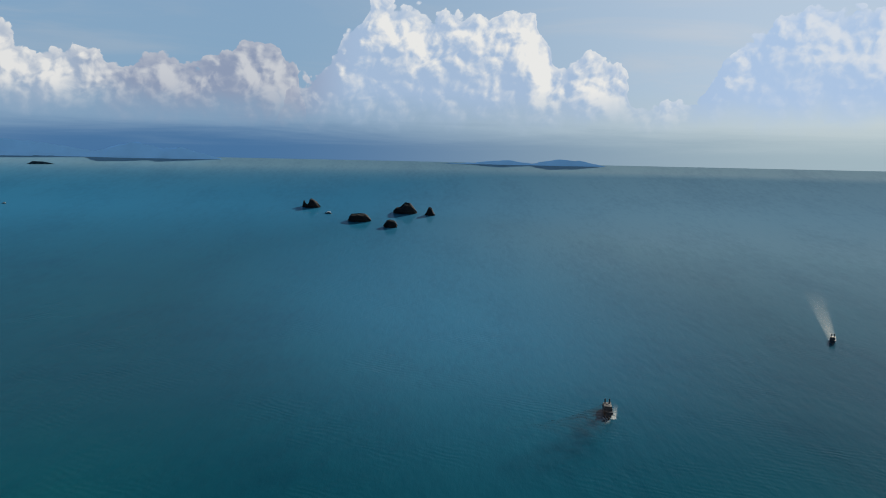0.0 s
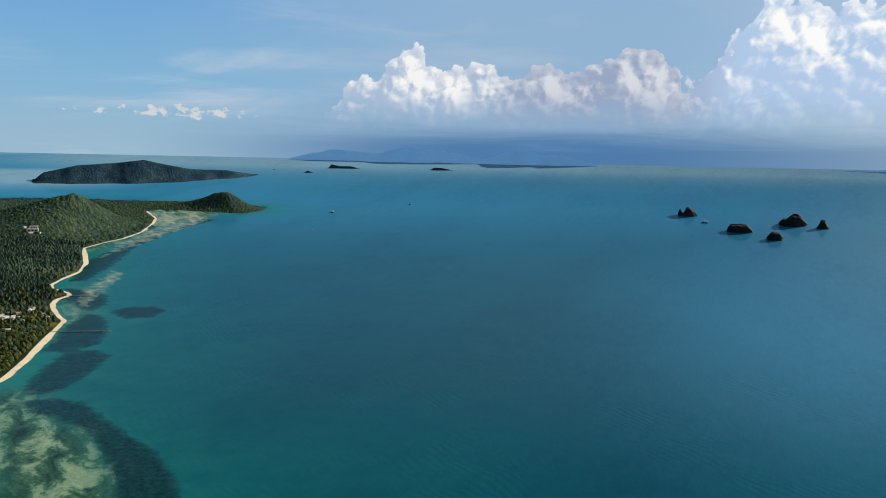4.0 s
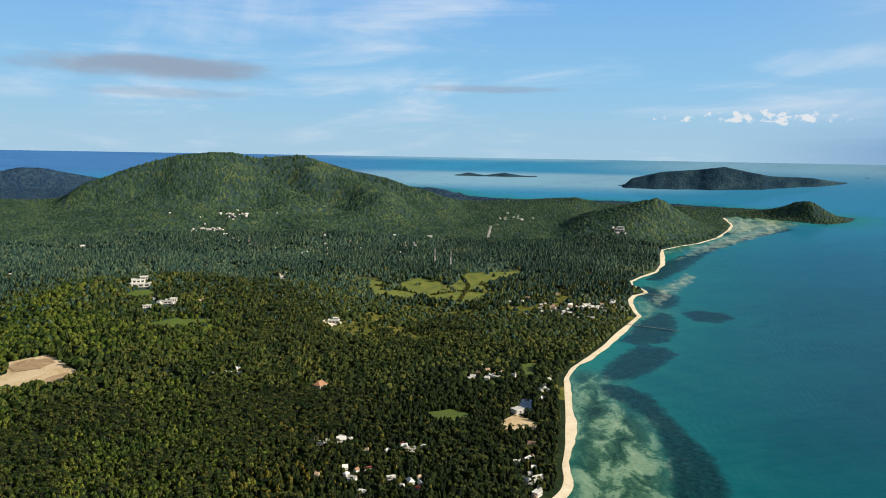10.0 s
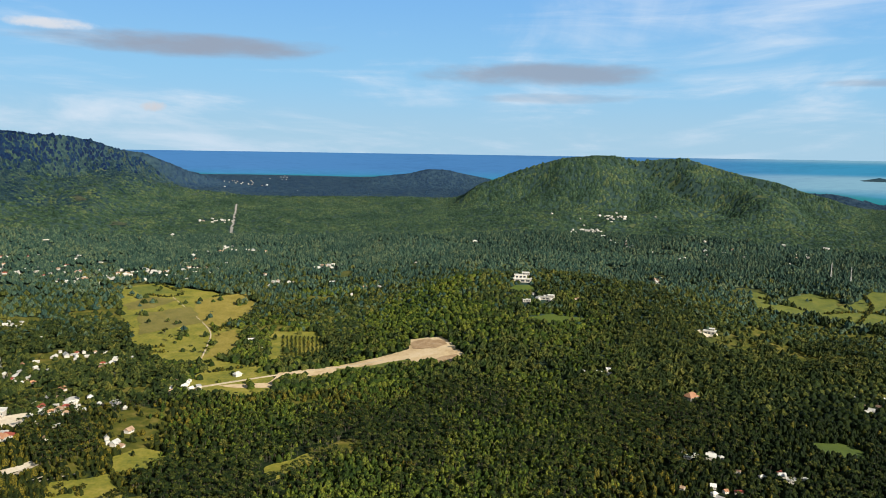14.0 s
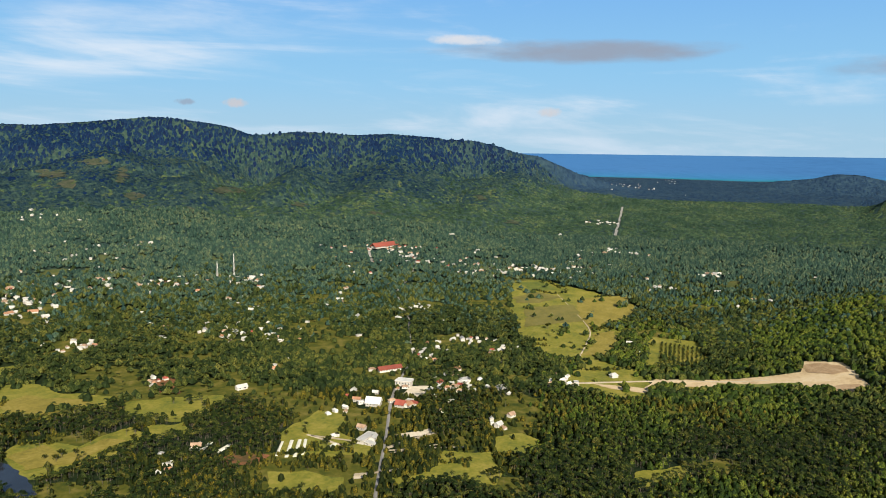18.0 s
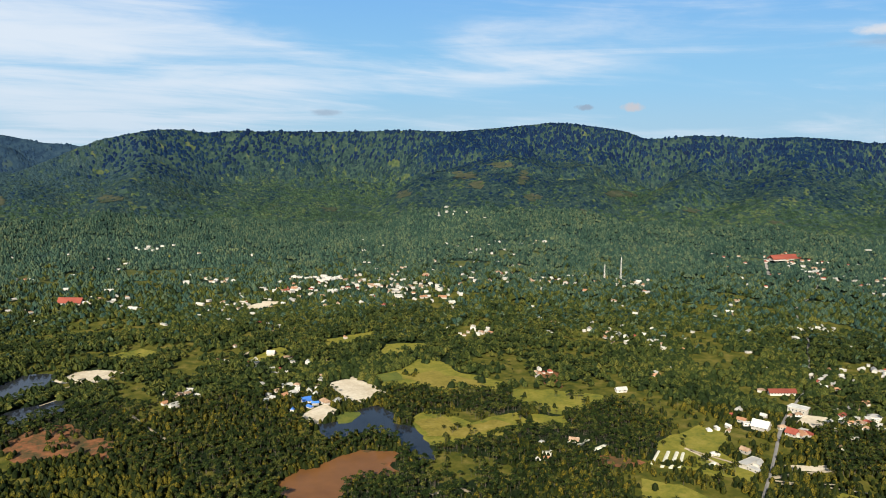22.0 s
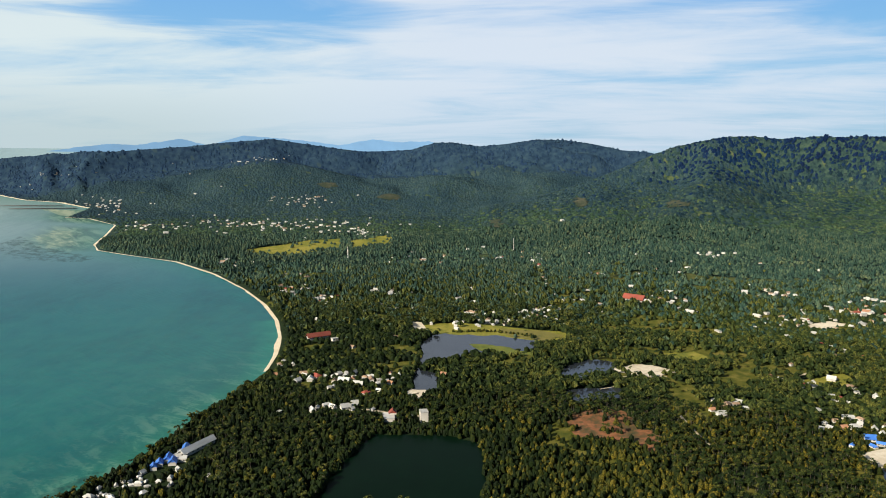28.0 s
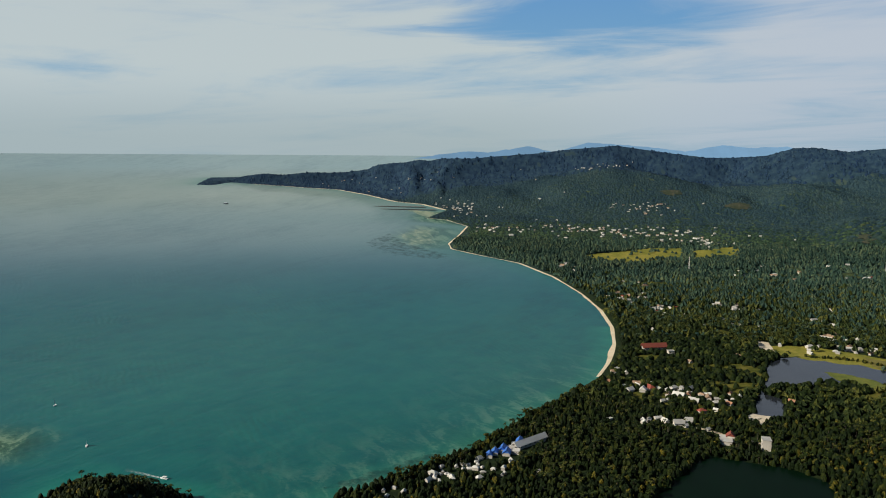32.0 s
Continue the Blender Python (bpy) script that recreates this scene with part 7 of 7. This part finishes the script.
def free_of(xy, margin=0.0):
    """Which places are not on a field, lot, water or road."""
    ok = np.ones(len(xy), bool)
    for poly, wooded in CLEAR:
        lo, hi = poly.min(0), poly.max(0)
        near = np.nonzero(((xy > lo) & (xy < hi)).all(1))[0]
        if len(near):
            hedge = fbm(xy[near, 0] / 16, xy[near, 1] / 16, 2, 733) + 0.07 * wooded
            ok[near[inside(xy[near, 0], xy[near, 1], poly) & (hedge < 0.78)]] = False
    for line, width in ROAD_LINES:
        lo, hi = line.min(0) - width, line.max(0) + width
        near = np.nonzero(((xy > lo) & (xy < hi)).all(1))[0]
        if len(near):
            ok[near[to_line(xy[near, 0], xy[near, 1], line) < width * 0.5 + 1.2]] = False
    if len(HOUSE_SPOTS):
        hx = np.array(HOUSE_SPOTS)
        out = np.linalg.norm(hx, axis=1)[:, None]
        far = smooth((out - 1250) / 500)
        hx = np.hstack([hx - hx / out * (4.5 + 8.0 * far), 48 + 75 * far])
        cells = {}
        for q in hx:
            cells.setdefault((int(q[0] // 20), int(q[1] // 20)), []).append(q)
        for n in np.nonzero(ok)[0]:
            cx, cy = int(xy[n, 0] // 20), int(xy[n, 1] // 20)
            for ux in (-1, 0, 1):
                for uy in (-1, 0, 1):
                    for q in cells.get((cx + ux, cy + uy), ()):
                        if (q[0] - xy[n, 0]) ** 2 + (q[1] - xy[n, 1]) ** 2 < q[2]:
                            ok[n] = False
    return ok


def sow(rng, count, lo, hi, a0=40.0, a1=247.0, power=2.0):
    az = rng.uniform(a0, a1, count)
    d = (rng.uniform(lo ** power, hi ** power, count)) ** (1 / power)
    xy = flat(az, d)
    s = inland(xy[:, 0], xy[:, 1])
    ok = (s > np.where((az > 203) & (d < 1000), 3, np.where(az < 62, 9.5, 10) + 4 * vnoise(xy[:, 0] / 18, xy[:, 1] / 18, 5) - 2)) & free_of(xy)
    return az[ok], d[ok], xy[ok]


def wood(name, az, d, size, kinds, mats, label, seed, thick=1.0, low=1.0, second=None):
    """One sheet of many trees; low ones lie along the slope like a canopy."""
    rng = np.random.default_rng(seed)
    pick = rng.integers(0, len(kinds), len(az))
    foot = world(az, d, ground_at(az, d) - 0.3)
    s = size * scale_at(d)
    if low < 1:
        da = 30 / d
        east = (world(az + np.degrees(da), d, ground_at(az + np.degrees(da), d)) - world(az - np.degrees(da), d, ground_at(az - np.degrees(da), d)))
        out = world(az, d + 30, ground_at(az, d + 30)) - world(az, d - 30, ground_at(az, d - 30))
        up = np.cross(out, east)
        up /= up[:, 2:3]
        tilt = np.clip(-up[:, :2], -1.2, 1.2)
    vs, fs, ms, n = [], [], [], 0
    for k, kind in enumerate(kinds):
        sel = np.nonzero(pick == k)[0]
        if not len(sel):
            continue
        v, f = kind[0], kind[1]
        ang = rng.uniform(0, 2 * np.pi, len(sel))
        c, q = np.cos(ang)[:, None], np.sin(ang)[:, None]
        wide = thick * rng.uniform(0.85, 1.2, len(sel))[:, None]
        x = (v[None, :, 0] * c - v[None, :, 1] * q) * wide
        y = (v[None, :, 0] * q + v[None, :, 1] * c) * wide
        z = np.repeat(v[None, :, 2], len(sel), 0) * low
        if low < 1:
            z = z + x * tilt[sel, 0:1] + y * tilt[sel, 1:2]
        p = np.stack([x, y, z], -1) * s[sel][:, None, None] + foot[sel][:, None, :]
        vs.append(p.reshape(-1, 3))
        fs.append((f[None] + (np.arange(len(sel)) * len(v))[:, None, None]).reshape(-1, 3) + n)
        ms.append(np.tile(kind[2] if len(kind) > 2 else np.zeros(len(f), int), len(sel)) if second is None else np.repeat(second[sel].astype(int), len(f)))
        n += len(sel) * len(v)
    me = mesh_of(name, np.concatenate(vs), np.concatenate(fs), mats, False, np.concatenate(ms))
    return tagged(new(name, me), label, "woods", kind="stuff")


RNG = np.random.default_rng(11)


def groves(x, y):
    """Where the wood is coconut grove rather than broadleaved."""
    return fbm(x / 230, y / 230, 3, 301)


def plume_kind(seed, points=8):
    """The head of a far palm: a ragged star of fronds that arch over and hang down all round."""
    rng = np.random.default_rng(seed)
    v, f = [(0, 0, 1.0)], []
    for k in range(points):
        ang, long = 2 * math.pi * k / points, k % 2 == 0
        q = rng.uniform(0.34, 0.46) if long else rng.uniform(0.14, 0.22)
        v.append((q * math.cos(ang), q * math.sin(ang), rng.uniform(0.42, 0.62) if long else rng.uniform(0.2, 0.4)))
    f = [(0, 1 + k, 1 + (k + 1) % points) for k in range(points)]
    return np.array(v), np.array(f), np.zeros(points, int)


CROWNS = [crown_kind(k) for k in range(7)]
CLUMPS = [tuft_kind(k + 20, 2) for k in range(6)]
TUFTS = [tuft_kind(k + 40) for k in range(6)]
PALMS = [palm_kind(k, 8) for k in range(6)]


def plant(count, lo, hi, names, palms, crowns, tall, labels, seed, leaf=LEAF):
    """Palms and broadleaved trees over a ring of the plain, thinning where it opens into meadows."""
    az, d, xy = sow(RNG, count, lo, hi, power=2.0 if lo < 1400 else 1.2)
    keep = RNG.random(len(az)) < np.clip(1.0 - 6.0 * (openness(xy[:, 0], xy[:, 1], az, d) - 0.53), 0.08, 1.0)
    az, d, xy = az[keep], d[keep], xy[keep]
    p = groves(xy[:, 0], xy[:, 1]) + RNG.uniform(-0.12, 0.12, len(az)) > 0.52
    lush = (fbm(xy[:, 0] / 130, xy[:, 1] / 130, 3, 207) + RNG.uniform(-0.12, 0.12, len(az)) + 0.13 * smooth((1400 - d) / 300) > 0.52) & (az > 79 + 6 * RNG.random(len(az))) & (az < 116 - 10 * RNG.random(len(az))) & (d < 1700)
    # where the woods look shaded; DENSE leaves put that shade into their colour
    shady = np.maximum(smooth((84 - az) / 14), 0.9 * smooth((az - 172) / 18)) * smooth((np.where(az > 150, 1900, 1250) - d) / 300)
    p &= (RNG.random(len(az)) > 0.75 * shady * (d < 1250)) & ~(lush & (RNG.random(len(az)) < 0.7))
    low = 0.72 + 0.5 * fbm(xy[:, 0] / 60, xy[:, 1] / 60, 2, 99)
    # the share of haze-tinted trees grows with distance
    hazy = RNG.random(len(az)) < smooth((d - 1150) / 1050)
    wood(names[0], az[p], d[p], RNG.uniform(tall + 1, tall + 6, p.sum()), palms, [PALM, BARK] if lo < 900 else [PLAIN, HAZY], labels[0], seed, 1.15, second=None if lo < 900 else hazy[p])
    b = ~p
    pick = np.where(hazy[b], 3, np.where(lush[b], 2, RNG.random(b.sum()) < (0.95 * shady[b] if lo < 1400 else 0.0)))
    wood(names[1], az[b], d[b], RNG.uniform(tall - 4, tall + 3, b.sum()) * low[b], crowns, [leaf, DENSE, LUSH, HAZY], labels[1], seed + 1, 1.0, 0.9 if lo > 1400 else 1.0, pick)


plant(67000, 560, 960, ("palm_grove", "broadleaf_wood"), PALMS, CROWNS, 11, ("dense grove of coconut palms on the coastal plain", "dense broadleaved wood with uneven green crowns"), 1)
plant(80000, 960, 1500, ("middle_palm_grove", "middle_wood"), [palm_kind(k + 9, 7, 1.2, False) for k in range(3)] + [plume_kind(k + 29) for k in range(4)], CLUMPS, 12,
      ("coconut groves between the villages", "mixed green woods between the villages"), 3, PLAIN)
plant(112000, 1500, 2800, ("far_palm_grove", "far_wood"), [plume_kind(k + 19) for k in range(6)], TUFTS, 15,
      ("coconut groves on the plain below the hills", "mixed green woods on the plain below the hills"), 5, PLAIN)
az, d, xy = sow(RNG, 112000, 2800, 5200, power=1.4)
keep = RNG.random(len(az)) < np.clip(1.0 - 7.0 * (openness(xy[:, 0], xy[:, 1], az, d) - 0.53), 0.1, 1.0)
az, d = az[keep], d[keep]
xy = xy[keep]
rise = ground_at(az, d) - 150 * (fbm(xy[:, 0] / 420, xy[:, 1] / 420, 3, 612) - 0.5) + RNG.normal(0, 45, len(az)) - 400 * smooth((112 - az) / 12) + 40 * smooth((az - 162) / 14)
# bluer leaves higher up: haze and dimness painted on the upper slopes
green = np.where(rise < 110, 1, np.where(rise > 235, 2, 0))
high = RNG.uniform(7.5, 15, len(az))
bay = RNG.random(len(az)) < smooth((az - 164) / 14) * smooth((d - 2900) / 900)
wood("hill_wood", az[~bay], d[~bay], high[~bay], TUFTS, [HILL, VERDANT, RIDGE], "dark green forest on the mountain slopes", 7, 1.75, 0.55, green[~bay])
wood("bay_hill_wood", az[bay], d[bay], high[bay], TUFTS, [BAYWOOD], "haze-tinted bluish green forest on the hills behind the bay", 9, 1.75, 0.5)
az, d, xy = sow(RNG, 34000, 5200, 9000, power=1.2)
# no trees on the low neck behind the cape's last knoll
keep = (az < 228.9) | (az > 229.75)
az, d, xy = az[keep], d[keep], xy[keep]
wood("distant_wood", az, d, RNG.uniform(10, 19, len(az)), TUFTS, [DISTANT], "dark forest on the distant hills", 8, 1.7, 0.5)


# ---------------------------------------------------------------- single trees
def tree_meshes(seed, tall):
    """A shore tree: tapered trunk with limbs, and a crown of many small leaf clumps with gaps."""
    rng = np.random.default_rng(seed)
    bm = bmesh.new()
    rod(bm, (0, 0, -0.5), (0.2, 0.1, tall * 0.45), 0.32, 0.2, 7)
    tips = [(0.2, 0.1, tall * 0.75)]
    rod(bm, (0.2, 0.1, tall * 0.44), tips[0], 0.2, 0.06, 6)
    for k in range(6):
        ang, r = 2 * math.pi * k / 6 + rng.uniform(-0.4, 0.4), rng.uniform(0.16, 0.28) * tall
        tip = (r * math.cos(ang), r * math.sin(ang), tall * rng.uniform(0.5, 0.78))
        rod(bm, (0.15, 0.08, tall * rng.uniform(0.3, 0.44)), tip, 0.13, 0.04, 5)
        tips.append(tip)
    trunk = bm_mesh("trunk", bm, BARK)
    vs, fs, n = [], [], 0
    for tip in tips:
        for k in range(10):
            v, f = lobe(1, int(rng.integers(1e6)), 0.7)
            pos = np.array(tip) + rng.normal(size=3) * np.array([0.085, 0.085, 0.075]) * tall
            vs.append(v * tall * rng.uniform(0.04, 0.075) + pos)
            fs.append(f + n)
            n += len(v)
    return trunk, mesh_of("crown", np.concatenate(vs), np.concatenate(fs), [LEAF], False)


KINDS = [tree_meshes(k + 3, tall) for k, tall in enumerate((13, 16, 11, 18))]
rng = random.Random(9)
PLOTS = [(203.2, 980, 1.0, 12, 9), (207.0, 880, 1.0, 8, 14), (209.6, 800, 0.8, 8, 9), (213.5, 733, 1.6, 6, 9), (217, 702, 1.2, 6, 7),
         (147.5, 800, 4.0, 60, 10), (111.0, 1250, 3.0, 120, 10), (130.5, 760, 3.5, 60, 8), (96.5, 1125, 3.0, 12, 8), (182.5, 1150, 3.0, 40, 6), (119.0, 720, 2.5, 40, 8)]
for az0, d0, wa, wd, count in PLOTS:
    for k in range(count):
        az1, d1 = az0 + rng.uniform(-1, 1) * wa, d0 + rng.uniform(-1, 1) * wd
        if inland(*flat(az1, d1)) < 2 or any(w < -1 and inside(np.array([flat(az1, d1)[0]]), np.array([flat(az1, d1)[1]]), q)[0] for q, w in CLEAR):
            continue
        ob = new("tree")
        ob.matrix_basis = Matrix.Translation(world(az1, d1, float(ground_at(np.array([az1]), np.array([d1]))[0])).tolist()) @ Matrix.Rotation(rng.uniform(0, 6.28), 4, "Z") @ Matrix.Scale(rng.uniform(0.75, 1.15), 4)
        trunk, crown = KINDS[k % 4]
        share("trunk", trunk, ob)
        share("crown", crown, ob)
        tagged(ob, "broad dark green tree by the shore" if az0 > 200 else "single broad green tree in open fields", "tree", "shore trees" if az0 > 200 else "field trees")


# young plantation in rows beside the graded strip
rows_az, rows_d = [], []
for k in range(13):
    for n in range(16):
        rows_az.append(102.1 + k * 0.30 + 0.02 * (n % 3))
        rows_d.append(1115 + n * 8.5 + k * 2)
rows_az, rows_d = np.array(rows_az), np.array(rows_d)
wood("plantation", rows_az, rows_d, np.random.default_rng(4).uniform(5, 7.5, len(rows_az)), CROWNS, [LEAF], "young trees planted in straight rows", 12, 1.3)


# a dark orchard in close rows beside the brown pond, and tall palms in rows beside the main road
rows_az, rows_d = [], []
for k in range(22):
    for n in range(15):
        u, v = k / 21, n / 14
        top, low = (144.4 + (137.9 - 144.4) * u, 781 - 9 * u), (143.7 + (137.1 - 143.7) * u, 690 + 12 * u)
        rows_az.append(top[0] + (low[0] - top[0]) * v)
        rows_d.append(top[1] + (low[1] - top[1]) * v)
wood("orchard", np.array(rows_az), np.array(rows_d), np.random.default_rng(6).uniform(6.5, 8.5, len(rows_az)), CROWNS, [DENSE], "dark green orchard trees planted in close rows", 15, 1.2)
rows_az, rows_d = [], []
for k in range(12):
    for n in range(26):
        u, v = k / 11, n / 25
        rows_az.append(123.9 - 3.6 * u - 1.9 * v + 0.04 * (n % 2))
        rows_d.append(1015 + 40 * u - (225 + 10 * u) * v)
palm_az, palm_d = np.array(rows_az), np.array(rows_d)
clear_of = free_of(flat(palm_az, palm_d))
wood("palm_rows", palm_az[clear_of], palm_d[clear_of], np.random.default_rng(7).uniform(13, 18, int(clear_of.sum())), PALMS, [PALM, BARK], "tall coconut palms planted in rows beside the road", 16, 1.2)


# hedges and ditches overgrown with bushes between the plots
hr = np.random.default_rng(31)
hedge_az, hedge_d = [], []
for rows in HEDGES:
    pts = flat(*np.array(rows, float).T)
    for p, q in zip(pts[:-1], pts[1:]):
        n = int(np.linalg.norm(q - p) / 2.2) + 1
        for k in range(n):
            xy = p + (q - p) * k / n + hr.normal(size=2) * 2.2
            hedge_az.append(math.degrees(math.atan2(-xy[0], xy[1])) % 360)
            hedge_d.append(float(np.hypot(*xy)))
wood("hedge", np.array(hedge_az), np.array(hedge_d), hr.uniform(3.5, 9.5, len(hedge_az)), CROWNS, [LEAF], "overgrown dark green hedges and bushes between fields", 14, 1.15)
